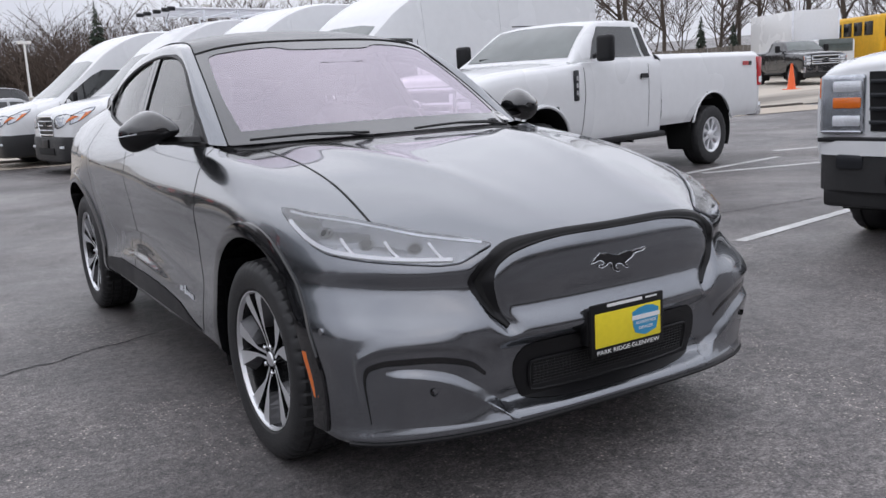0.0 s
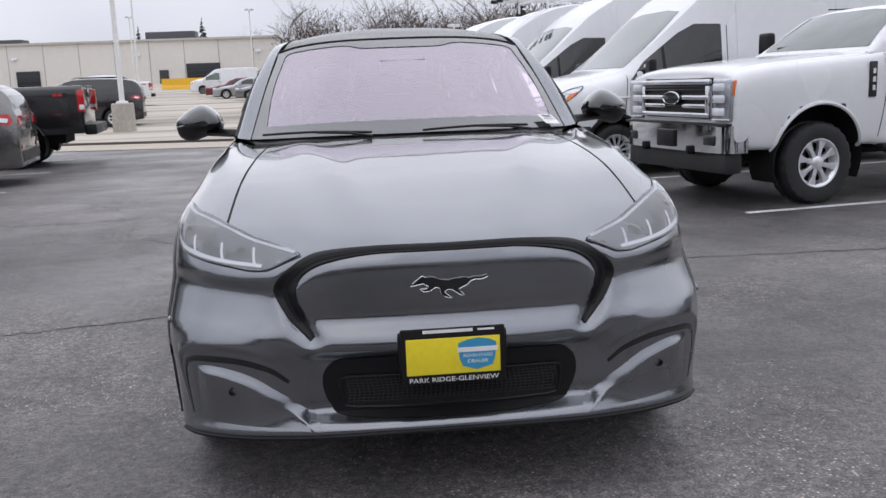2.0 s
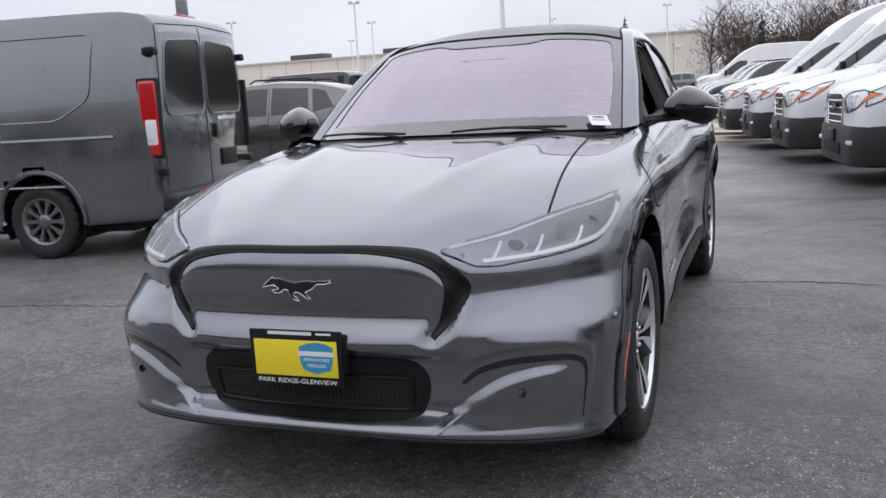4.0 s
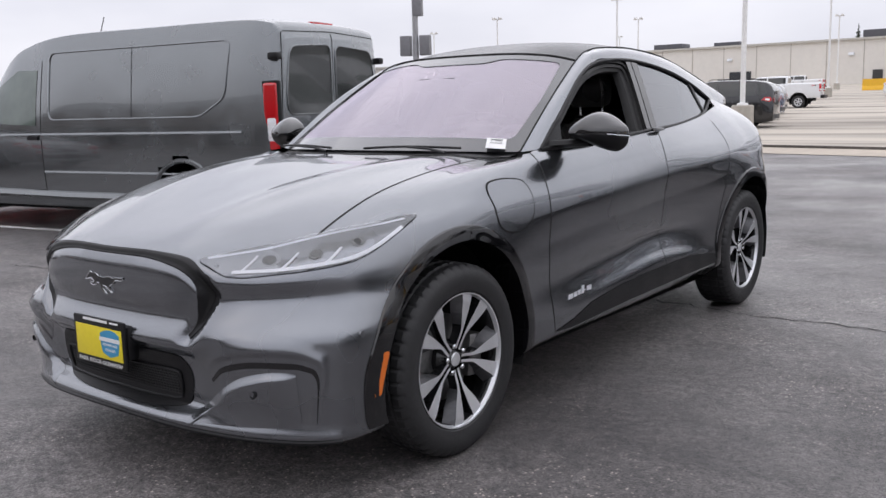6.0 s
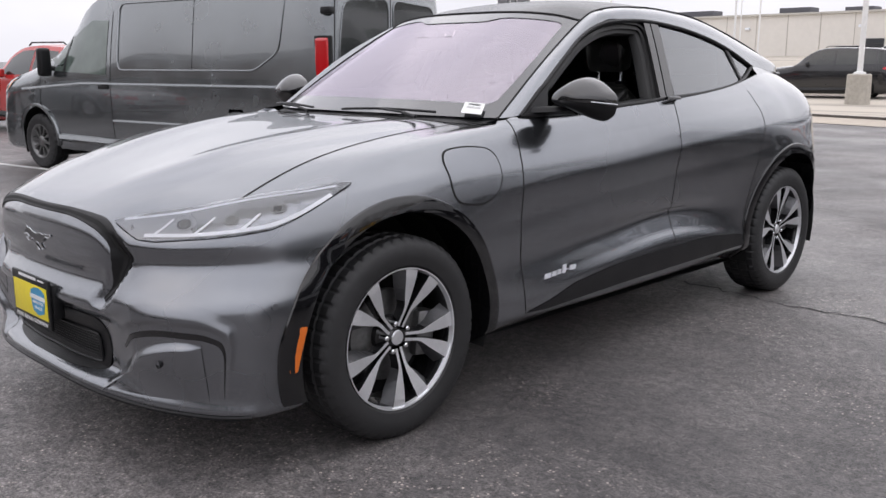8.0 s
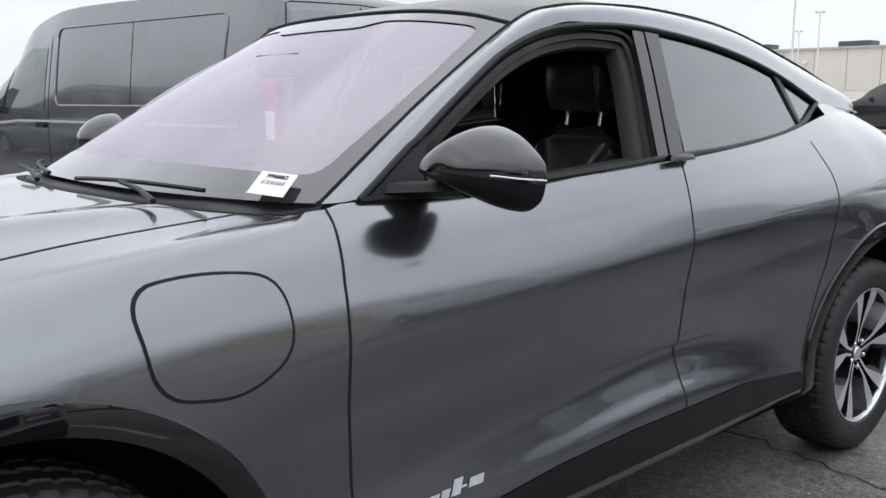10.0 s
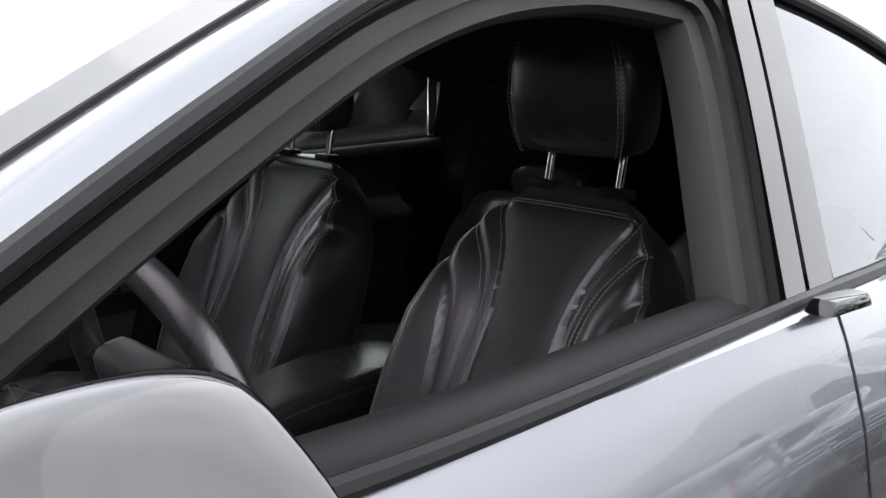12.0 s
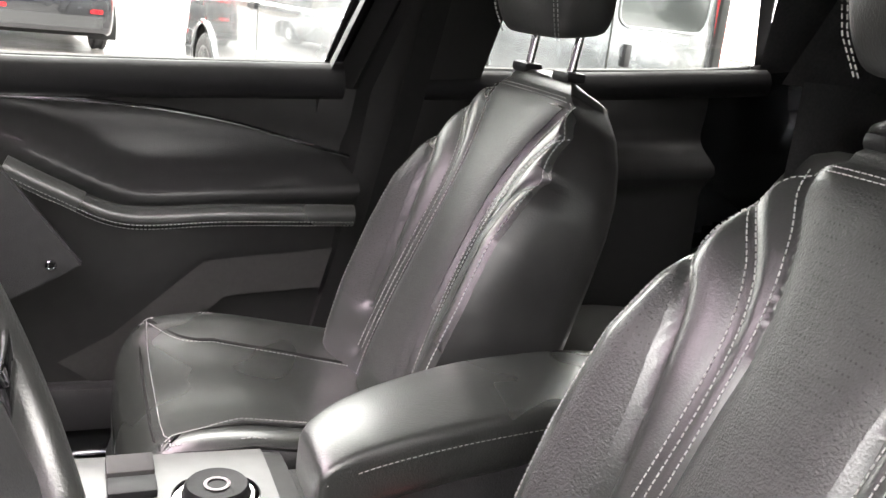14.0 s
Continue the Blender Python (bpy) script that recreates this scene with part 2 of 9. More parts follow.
def smooth_line(points, n, closed=False):
    """n points of a Catmull-Rom spline through the given ones."""
    p = np.array(points, float)
    if closed:
        p = np.concatenate([p[-1:], p, p[:2]])
    else:
        p = np.concatenate([2 * p[:1] - p[1:2], p, 2 * p[-1:] - p[-2:-1]])
    k = len(p) - 3
    s = np.linspace(0, k, n, endpoint=not closed)
    i = np.minimum(s.astype(int), k - 1)
    f = (s - i)[:, None]
    a, b, c, d = p[i], p[i + 1], p[i + 2], p[i + 3]
    return 0.5 * (2 * b + (c - a) * f + (2 * a - 5 * b + 4 * c - d) * f**2 + (3 * b - a - 3 * c + d) * f**3)


def even_line(points, step):
    """A polyline resampled at even steps."""
    p = np.array(points, float)
    d = np.r_[0, np.cumsum(np.linalg.norm(np.diff(p, axis=0), axis=1))]
    n = max(int(d[-1] / step), 1) + 1
    s = np.linspace(0, d[-1], n)
    return np.stack([np.interp(s, d, p[:, k]) for k in range(p.shape[1])], 1)


def surface(rows, nu, nv):
    """A smooth grid through rows of control points: an array nv x nu x 3."""
    across = np.array([smooth_line(r, nu) for r in rows])
    return np.stack([smooth_line(across[:, k], nv) for k in range(nu)], 1)


def grid_mesh(g, flip=False, close_u=False):
    nv, nu = g.shape[:2]
    faces = []
    for j in range(nv - 1):
        for i in range(nu if close_u else nu - 1):
            q = (j * nu + i, j * nu + (i + 1) % nu, (j + 1) * nu + (i + 1) % nu, (j + 1) * nu + i)
            faces.append(q[::-1] if flip else q)
    return g.reshape(-1, 3), faces


def joined(*pieces):
    """Several (verts, faces) as one."""
    verts, faces = [], []
    for v, f in pieces:
        k = len(verts)
        verts += [tuple(p) for p in v]
        faces += [tuple(i + k for i in q) for q in f]
    return verts, faces


def moved(piece, m):
    return [tuple(m @ Vector(p)) for p in piece[0]], piece[1]


def box_bm(sx, sy, sz, bevel=0.0, at=(0, 0, 0), seg=2, taper=None):
    bm = bmesh.new()
    bmesh.ops.create_cube(bm, size=1)
    for v in bm.verts:
        k = 1.0
        if taper and v.co.z > 0:
            k = taper
        v.co = Vector((v.co.x * sx * k, v.co.y * sy * k, v.co.z * sz)) + Vector(at)
    if bevel:
        bmesh.ops.bevel(bm, geom=bm.edges[:], offset=bevel, segments=seg, affect="EDGES", profile=0.6)
    return bm


def tube(points, radius, sides=8, closed=False, taper=None):
    """A round bar along a line, as (verts, faces)."""
    p = np.array(points, float)
    n = len(p)
    t = np.roll(p, -1, 0) - np.roll(p, 1, 0)
    if not closed:
        t[0], t[-1] = p[1] - p[0], p[-1] - p[-2]
    verts, faces, up = [], [], None
    for k in range(n):
        d = Vector(t[k]).normalized()
        if up is None:
            up = d.orthogonal().normalized()
        up = (up - d * up.dot(d)).normalized()
        side = d.cross(up)
        r = radius if taper is None else radius + (taper - radius) * k / max(n - 1, 1)
        for s in range(sides):
            a = 2 * math.pi * s / sides
            verts.append(tuple(Vector(p[k]) + up * (r * math.cos(a)) + side * (r * math.sin(a))))
    for k in range(n if closed else n - 1):
        for s in range(sides):
            a, b = k * sides, (k + 1) % n * sides
            faces.append((a + s, a + (s + 1) % sides, b + (s + 1) % sides, b + s))
    if not closed:
        faces.append(tuple(range(sides))[::-1])
        faces.append(tuple(range((n - 1) * sides, n * sides)))
    return verts, faces


def lathe(profile, seg, axis="x", dip=None):
    """Turns a closed or open profile of (along, radius) round an axis. dip(i, j) lowers the radius."""
    verts, faces = [], []
    n = len(profile)
    for i in range(seg):
        a = 2 * math.pi * i / seg
        for j, (s, r) in enumerate(profile):
            rr = r - (dip(i, j) if dip else 0)
            c = (rr * math.cos(a), rr * math.sin(a))
            verts.append((s, *c) if axis == "x" else (c[0], c[1], s) if axis == "z" else (c[0], s, c[1]))
    for i in range(seg):
        for j in range(n - 1):
            k = (i + 1) % seg
            faces.append((i * n + j, k * n + j, k * n + j + 1, i * n + j + 1))
    return verts, faces


def prism(outline, depth, plane="yz", at=0.0, bevel=0.0):
    """A flat outline pushed through a depth: plane names the axes of the outline."""
    bm = bmesh.new()
    put = {"yz": lambda a, b: (at, a, b), "xz": lambda a, b: (a, at, b), "xy": lambda a, b: (a, b, at)}[plane]
    f = bm.faces.new([bm.verts.new(put(a, b)) for a, b in outline])
    out = bmesh.ops.extrude_face_region(bm, geom=[f])
    way = {"yz": (depth, 0, 0), "xz": (0, depth, 0), "xy": (0, 0, depth)}[plane]
    bmesh.ops.translate(bm, verts=[v for v in out["geom"] if isinstance(v, bmesh.types.BMVert)], vec=way)
    bmesh.ops.recalc_face_normals(bm, faces=bm.faces[:])
    if bevel:
        bmesh.ops.bevel(bm, geom=[e for e in bm.edges if len(e.link_faces) == 2 and e.calc_face_angle(0) > 0.5], offset=bevel, segments=2, affect="EDGES")
    return bm


class Skin:
    """A surface on which patches and lines are laid, seen along one direction."""

    def __init__(self, verts, faces, way, right):
        self.tree = BVHTree.FromPolygons([Vector(v) for v in verts], [tuple(f) for f in faces])
        self.set_way(way, right)

    def set_way(self, way, right):
        self.way, self.right = Vector(way).normalized(), Vector(right).normalized()
        self.up = self.right.cross(self.way).normalized()
        return self

    def put(self, a, b, lift=0.0, start=6.0):
        o = self.right * a + self.up * b - self.way * start
        p, nrm, _, _ = self.tree.ray_cast(o, self.way)
        if p is None:
            p, nrm, _, _ = self.tree.find_nearest(self.right * a + self.up * b + self.way * self.depth if hasattr(self, "depth") else o + self.way * start)
        if nrm.dot(self.way) > 0:
            nrm = -nrm
        self.depth = p.dot(self.way)
        return p + nrm * lift, nrm

    def flat(self, p):
        p = Vector(p)
        return p.dot(self.right), p.dot(self.up)


def cut_grid(outline, step):
    """A flat polygon cut by a grid, as a bmesh in the xy plane."""
    bm = bmesh.new()
    bm.faces.new([bm.verts.new((a, b, 0)) for a, b in outline])
    lo, hi = np.min(outline, 0), np.max(outline, 0)
    for axis in (0, 1):
        for s in np.arange(lo[axis] + step * 0.5, hi[axis], step):
            co, no = [0, 0, 0], [0, 0, 0]
            co[axis], no[axis] = s, 1
            bmesh.ops.bisect_plane(bm, geom=bm.verts[:] + bm.edges[:] + bm.faces[:], plane_co=co, plane_no=no, dist=1e-5)
    return bm


def patch(skin, outline, lift, step=0.05, rim=0.0):
    """A piece cut to an outline and laid on the skin; rim gives it edges that reach down into the skin."""
    bm = cut_grid(outline, step)
    for v in bm.verts:
        v.co = skin.put(v.co.x, v.co.y, lift)[0]
    bm.normal_update()
    if sum(f.normal.dot(skin.way) for f in bm.faces) > 0:
        bmesh.ops.reverse_faces(bm, faces=bm.faces[:])
    if rim:
        edges = [e for e in bm.edges if e.is_boundary]
        nrm = {v: v.normal.copy() for e in edges for v in e.verts}
        out = bmesh.ops.extrude_edge_only(bm, edges=edges)
        news = [v for v in out["geom"] if isinstance(v, bmesh.types.BMVert)]
        for v in news:
            near = min((w for w in nrm), key=lambda w: (w.co - v.co).length_squared)
            v.co -= nrm[near] * rim
    return bm


def ribbon(skin, line, width, lift, step=0.02, round_=False):
    """A thin strip along a line on the skin."""
    pts = even_line(line, step)
    hits = [skin.put(a, b, lift) for a, b in pts]
    if round_:
        return tube([h[0] for h in hits], width / 2, 6)
    verts, faces = [], []
    for k, (p, n) in enumerate(hits):
        t = hits[min(k + 1, len(hits) - 1)][0] - hits[max(k - 1, 0)][0]
        s = t.cross(n).normalized() * width / 2
        verts += [tuple(p - s), tuple(p + s)]
    for k in range(len(hits) - 1):
        faces.append((2 * k, 2 * k + 1, 2 * k + 3, 2 * k + 2))
    return verts, faces


def mirrored(piece):
    return [(-x, y, z) for x, y, z in piece[0]], [tuple(f)[::-1] for f in piece[1]]


def writing(name, body, size, material, parent, m, label="", depth=0.0006, width=None):
    """Letters in the built-in font as a mesh."""
    cu = bpy.data.curves.new(name, "FONT")
    cu.body, cu.size, cu.extrude = body, size, depth
    cu.align_x, cu.align_y = "CENTER", "CENTER"
    ob = new(name + "_type", cu)
    me = bpy.data.meshes.new_from_object(ob.evaluated_get(bpy.context.evaluated_depsgraph_get()))
    bpy.data.objects.remove(ob)
    if width:
        xs = [v.co.x for v in me.vertices]
        k = width / max(max(xs) - min(xs), 1e-6)
        for v in me.vertices:
            v.co.x *= k
    me.materials.clear()
    me.materials.append(material)
    out = new(name, me)
    out.parent = parent
    out.matrix_basis = m
    if label:
        out["label"] = label
    return out


def rounded(outline, radius, n=5):
    """A polygon with rounded corners."""
    out, p = [], [Vector(q) for q in outline]
    for k, c in enumerate(p):
        a, b = p[k - 1] - c, p[(k + 1) % len(p)] - c
        r = min(radius, a.length * 0.45, b.length * 0.45)
        s, e = c + a.normalized() * r, c + b.normalized() * r
        for i in range(n + 1):
            f = i / n
            out.append(tuple((1 - f) ** 2 * s + 2 * f * (1 - f) * c + f * f * e))
    return out


# ---- the grey electric car: nose towards -y, front axle at y = 0 ----
car = empty("electric_suv", label="dark grey metallic electric SUV with its driver window lowered", category="car")

# Feature lines of the body, from the nose's middle round the corner to the tail's middle.
LINE_COWL = [(0, .42, 1.085), (.25, .43, 1.085), (.45, .47, 1.080), (.60, .57, 1.072), (.70, .64, 1.066), (.74, .655, 1.070), (.77, .66, 1.076), (.795, .66, 1.085),
             (.832, 1.25, 1.105), (.842, 1.85, 1.135), (.795, 2.45, 1.180), (.715, 2.95, 1.245), (.62, 3.35, 1.245), (.45, 3.62, 1.205), (0, 3.72, 1.205)]
LINE_HOOD_BACK = [(0, .10, 1.058), (.25, .10, 1.060), (.45, .11, 1.054), (.64, .15, 1.040), (.73, .25, 1.040), (.78, .36, 1.048), (.812, .50, 1.056), (.833, .66, 1.056),
                  (.855, 1.25, 1.070), (.868, 1.85, 1.090), (.850, 2.45, 1.115), (.820, 2.95, 1.155), (.755, 3.35, 1.170), (.50, 3.67, 1.135), (0, 3.78, 1.135)]
LINE_HOOD_MID = [(0, -.25, 1.004), (.25, -.25, 1.008), (.45, -.24, 1.002), (.65, -.20, .985), (.75, -.08, .992), (.805, .06, 1.000), (.845, .30, 1.012), (.866, .66, 1.010),
                 (.880, 1.25, 1.020), (.895, 1.85, 1.030), (.895, 2.45, 1.050), (.885, 2.95, 1.080), (.835, 3.35, 1.095), (.56, 3.71, 1.065), (0, 3.82, 1.065)]
LINE_HOOD_FRONT = [(0, -.58, .925), (.25, -.57, .930), (.45, -.545, .924), (.65, -.485, .895), (.765, -.36, .905), (.832, -.18, .930), (.876, .15, .952), (.890, .66, .955),
                   (.899, 1.25, .960), (.908, 1.85, .965), (.918, 2.45, .985), (.922, 2.95, 1.00), (.875, 3.35, 1.00), (.60, 3.73, .98), (0, 3.835, .98)]
LINE_HOOD_EDGE = [(0, -.800, .852), (.25, -.788, .852), (.40, -.760, .842), (.60, -.672, .815), (.765, -.525, .838), (.858, -.33, .872), (.905, .05, .895), (.903, .66, .895),
                  (.910, 1.25, .890), (.913, 1.85, .890), (.930, 2.45, .900), (.940, 2.95, .910), (.885, 3.35, .91), (.63, 3.745, .89), (0, 3.845, .89)]
LINE_GRILLE_TOP = [(0, -.860, .795), (.25, -.850, .795), (.42, -.824, .782), (.61, -.742, .752), (.780, -.592, .768), (.878, -.39, .790), (.922, .00, .810), (.906, .66, .790),
                   (.909, 1.25, .780), (.905, 1.85, .770), (.930, 2.45, .790), (.946, 2.95, .810), (.905, 3.35, .80), (.65, 3.75, .78), (0, 3.85, .78)]
LINE_PANEL = [(0, -.866, .670), (.25, -.858, .670), (.44, -.830, .662), (.638, -.738, .662), (.798, -.604, .668), (.894, -.415, .675), (.932, .00, .690), (.905, .66, .655),
              (.895, 1.25, .650), (.886, 1.85, .640), (.915, 2.45, .670), (.946, 2.95, .700), (.91, 3.35, .68), (.66, 3.75, .66), (0, 3.85, .66)]
LINE_CHEEK = [(0, -.892, .548), (.25, -.884, .548), (.46, -.850, .546), (.676, -.778, .548), (.840, -.645, .545), (.914, -.44, .535), (.932, .00, .550), (.900, .66, .540),
              (.876, 1.25, .572), (.869, 1.85, .600), (.905, 2.45, .550), (.941, 2.95, .560), (.905, 3.35, .55), (.66, 3.75, .54), (0, 3.85, .54)]
LINE_INTAKE = [(0, -.870, .440), (.25, -.864, .440), (.46, -.834, .435), (.680, -.772, .430), (.840, -.648, .420), (.905, -.44, .405), (.925, .00, .420), (.910, .66, .445),
               (.890, 1.25, .498), (.886, 1.85, .525), (.905, 2.45, .460), (.925, 2.95, .440), (.90, 3.35, .44), (.65, 3.745, .42), (0, 3.845, .42)]
LINE_CHIN = [(0, -.858, .335), (.25, -.853, .334), (.46, -.830, .328), (.665, -.768, .315), (.828, -.648, .295), (.892, -.46, .280), (.910, .00, .320), (.914, .66, .365),
             (.909, 1.25, .425), (.909, 1.85, .455), (.912, 2.45, .380), (.910, 2.95, .330), (.88, 3.35, .34), (.63, 3.73, .33), (0, 3.83, .33)]
LINE_LIP = [(0, -.884, .274), (.25, -.878, .272), (.46, -.850, .266), (.67, -.776, .254), (.828, -.648, .237), (.880, -.47, .226), (.890, .00, .260), (.903, .66, .305),
            (.906, 1.25, .310), (.906, 1.85, .320), (.900, 2.45, .320), (.890, 2.95, .270), (.86, 3.35, .28), (.60, 3.70, .27), (0, 3.80, .27)]
LINE_UNDER = [(0, -.800, .225), (.25, -.790, .225), (.46, -.770, .222), (.64, -.710, .215), (.760, -.600, .208), (.800, -.480, .200), (.800, .00, .220), (.820, .66, .250),
              (.820, 1.25, .260), (.820, 1.85, .260), (.820, 2.45, .260), (.800, 2.95, .220), (.78, 3.35, .23), (.54, 3.60, .23), (0, 3.70, .23)]
BODY_LINES = [LINE_COWL, LINE_HOOD_BACK, LINE_HOOD_MID, LINE_HOOD_FRONT, LINE_HOOD_EDGE, LINE_GRILLE_TOP, LINE_PANEL, LINE_CHEEK, LINE_INTAKE, LINE_CHIN, LINE_LIP, LINE_UNDER]


def whole(line):
    return [(-x, y, z) for x, y, z in line[:0:-1]] + list(line)


BODY_U, BODY_V = 421, 133
body_grid = surface([whole(r) for r in BODY_LINES], BODY_U, BODY_V)
# Two soft ridges along the hood and a crease over the doors.
for v in body_grid.reshape(-1, 3):
    x, y, z = v
    if z > 0.83 and y < 0.55 and abs(x) < 0.62:
        ridge = 0.20 + 0.30 * min(max((y + 0.85) / 1.3, 0), 1)
        fade = min(max((y + 0.80) / 0.5, 0), 1) * min(max((0.55 - y) / 0.2, 0), 1)
        v[2] += 0.011 * fade * math.exp(-(((abs(x) - ridge) / 0.075) ** 2))
SHOULDER_Y, SHOULDER_Z = (.3, .70, 1.0, 1.3, 1.7, 2.1, 2.5, 2.9), (.80, .84, .865, .885, .91, .935, .965, 1.0)
INTAKE = smooth_line([(0, .440), (.20, .440), (.32, .438), (.338, .43), (.342, .40), (.335, .36), (.322, .338), (.20, .330), (0, .328)], 60)
UNDERCUT_SHADE = smooth_line([(0, .505), (.17, .505), (.30, .502), (.355, .492), (.390, .455), (.395, .400), (.375, .345), (.345, .318), (.20, .306), (0, .304)], 80)
BAND_OUT = smooth_line([(0, .838), (.22, .838), (.385, .825), (.47, .785), (.520, .735), (.525, .695), (.485, .625), (.425, .560)], 50)
BAND_IN = smooth_line([(0, .818), (.22, .816), (.360, .795), (.425, .765), (.455, .725), (.455, .685), (.435, .620), (.410, .572)], 50)
VENT = smooth_line([(.475, .465), (.54, .515), (.64, .545), (.76, .545), (.82, .525), (.845, .475), (.825, .300)], 40)


def inside(q, poly):
    x, z, hit = q[0], q[1], False
    for k in range(len(poly)):
        (a, b), (c, d) = poly[k - 1], poly[k]
        if (b > z) != (d > z) and x < (c - a) * (z - b) / (d - b) + a:
            hit = not hit
    return hit


def line_gap(q, line):
    return float(np.min(np.hypot(line[:, 0] - q[0], line[:, 1] - q[1])))


# A crisp shoulder over the doors, rising to the rear.
for v in body_grid.reshape(-1, 3):
    x, y, z = abs(v[0]), v[1], v[2]
    if x > .70 and .2 < y < 3.1 and z > .60:
        crease = float(np.interp(y, SHOULDER_Y, SHOULDER_Z))
        ends = min(max((y - .25) / .5, 0), 1) * min(max((3.1 - y) / .5, 0), 1)
        v[0] += math.copysign(.0145, v[0]) * ends * max(0, 1 - math.hypot(z - crease, .012) / .125)
# The intake and the dark band are pressed into the nose.
band_mid = (BAND_OUT + BAND_IN) / 2
for v in body_grid.reshape(-1, 3):
    x, y, z = abs(v[0]), v[1], v[2]
    if y < -.30 and z < .80 and x > .45:
        v[1] += .006 * min(max((.80 - x) / .12, 0), 1) * math.exp(-(((z - .335) / .026) ** 2))
        # The cheek: a hollow under the lamp, then a broad shelf that widens outwards.
        out_ = min(max((x - .47) / .12, 0), 1)
        v[1] += .020 * out_ * math.exp(-(((z - .700) / .035) ** 2))
        v[1] -= .022 * out_ * math.exp(-(((z - .580) / .040) ** 2))
    if y < -.55 and z < .86 and x < .62:
        if x <= .45:
            v[1] += .018 * math.exp(-(((z - .325) / .024) ** 2))
        # A hollow across the panel over a shelf, and an undercut below the shelf.
        mid = min(max((.50 - x) / .10, 0), 1)
        v[1] += .026 * mid * math.exp(-(((z - .622) / .045) ** 2))
        v[1] += .034 * min(max((.56 - x) / .16, 0), 1) * min(max((.540 - z) / .045, 0), 1) * min(max((z - .30) / .05, 0), 1)
        g_ = line_gap((x, z), band_mid[6:])
        v[1] += .026 * max(0, 1 - (g_ / .032) ** 2) * min(max((.80 - z) / .08, .15), 1)
body_verts, body_faces = grid_mesh(body_grid)
body_skin = Skin(body_verts, body_faces, (-1, 0, 0), (0, 1, 0))


def side_skin():
    """Seen from the driver's side: a = y, b = z."""
    return body_skin.set_way((-1, 0, 0), (0, 1, 0))


def front_skin():
    """Seen from in front: a = x, b = z."""
    return body_skin.set_way((0, 1, 0), (1, 0, 0))


ARCH_FRONT, ARCH_REAR = (0.0, 0.375, 0.455), (2.984, 0.375, 0.455)


def in_arch(y, z, grow=0.0):
    return any(math.hypot(y - cy, z - cz) < r + grow and z < cz + r for cy, cz, r in (ARCH_FRONT, ARCH_REAR))


# Skin panels: the faces of each panel become a part of their own, with the whole body's normals.
body_bm = bmesh.new()
bv = [body_bm.verts.new(v) for v in body_verts]
for f in body_faces:
    body_bm.faces.new([bv[i] for i in f])
bmesh.ops.recalc_face_normals(body_bm, faces=body_bm.faces[:])


def cut(bm, co, no, test):
    fs = [f for f in bm.faces if test(f.calc_center_median())]
    geom = list({v for f in fs for v in f.verts}) + list({e for f in fs for e in f.edges}) + fs
    bmesh.ops.bisect_plane(bm, geom=geom, plane_co=co, plane_no=no, dist=1e-5)


side_area = lambda c: abs(c.x) > 0.6 and 0.5 < c.y < 2.6
cut(body_bm, (0, .665, .7), (0, 1, 0), side_area)
cut(body_bm, (0, 1.82, .8), (0, 1, 0.03), side_area)
cut(body_bm, (0, 2.47, .38), (0, 1, -0.22), side_area)
cut(body_bm, (0, 1.3, .405), (0, -0.028, 1), side_area)
for s in (1, -1):
    cut(body_bm, (s * .66, 0, 1), (1, s * .06, 0), lambda c: .50 < s * c.x < .80 and c.z > .80 and c.y < .7)
body_bm.normal_update()


def panel_of(f):
    c = f.calc_center_median()
    side = "l" if c.x > 0 else "r"
    if abs(c.x) > 0.7 and in_arch(c.y, c.z) and (abs(c.x) > 0.78):
        return None
    if c.y < 0.66 and c.z > 0.845 and abs(c.x) < .66 - .06 * c.y + 1e-4 and c.z > 0.80:
        return "hood"
    if abs(c.x) > 0.6 and c.z > .405 + .028 * (c.y - 1.3):
        if 0.665 < c.y < 1.82 - .03 * (c.z - .8):
            return "front_door_" + side
        if c.y >= 1.82 - .03 * (c.z - .8) and c.y < 2.47 + .22 * (c.z - .38):
            return "rear_door_" + side
    if c.y < -0.30 and c.z < 0.845 - max(0, abs(c.x) - .6) * 0.0:
        return "front_bumper"
    if c.y <= 0.665:
        return "fender_" + side
    return "body_shell"


groups = {}
for f in body_bm.faces:
    groups.setdefault(panel_of(f), []).append(f)
vnormal = {v.index: v.normal.copy() for v in body_bm.verts}
body_bm.verts.index_update()
car_panels = {}
for key, fs in groups.items():
    if key is None:
        continue
    order, faces = {}, []
    for f in fs:
        faces.append([order.setdefault(v, len(order)) for v in f.verts])
    me = bpy.data.meshes.new(key)
    me.from_pydata([v.co[:] for v in order], [], faces)
    me.update()
    plain = key[:-2] if key[-2:] in ("_l", "_r") else key
    me.materials.append(PAINT_GREY)
    me.shade_smooth()
    me.normals_split_custom_set_from_vertices([v.normal[:] for v in order])
    car_panels[key] = new(plain, me)
    car_panels[key].parent = car
body_bm.free()


# Shut lines, laid on the body.
def seam(line, skin, both=True, width=0.007, name="shut_line", lift=0.0008, parent=car):
    piece = ribbon(skin, line, width, lift)
    part(name, piece, DARK_GAP, parent)
    if both:
        part(name, mirrored(piece), DARK_GAP, parent)


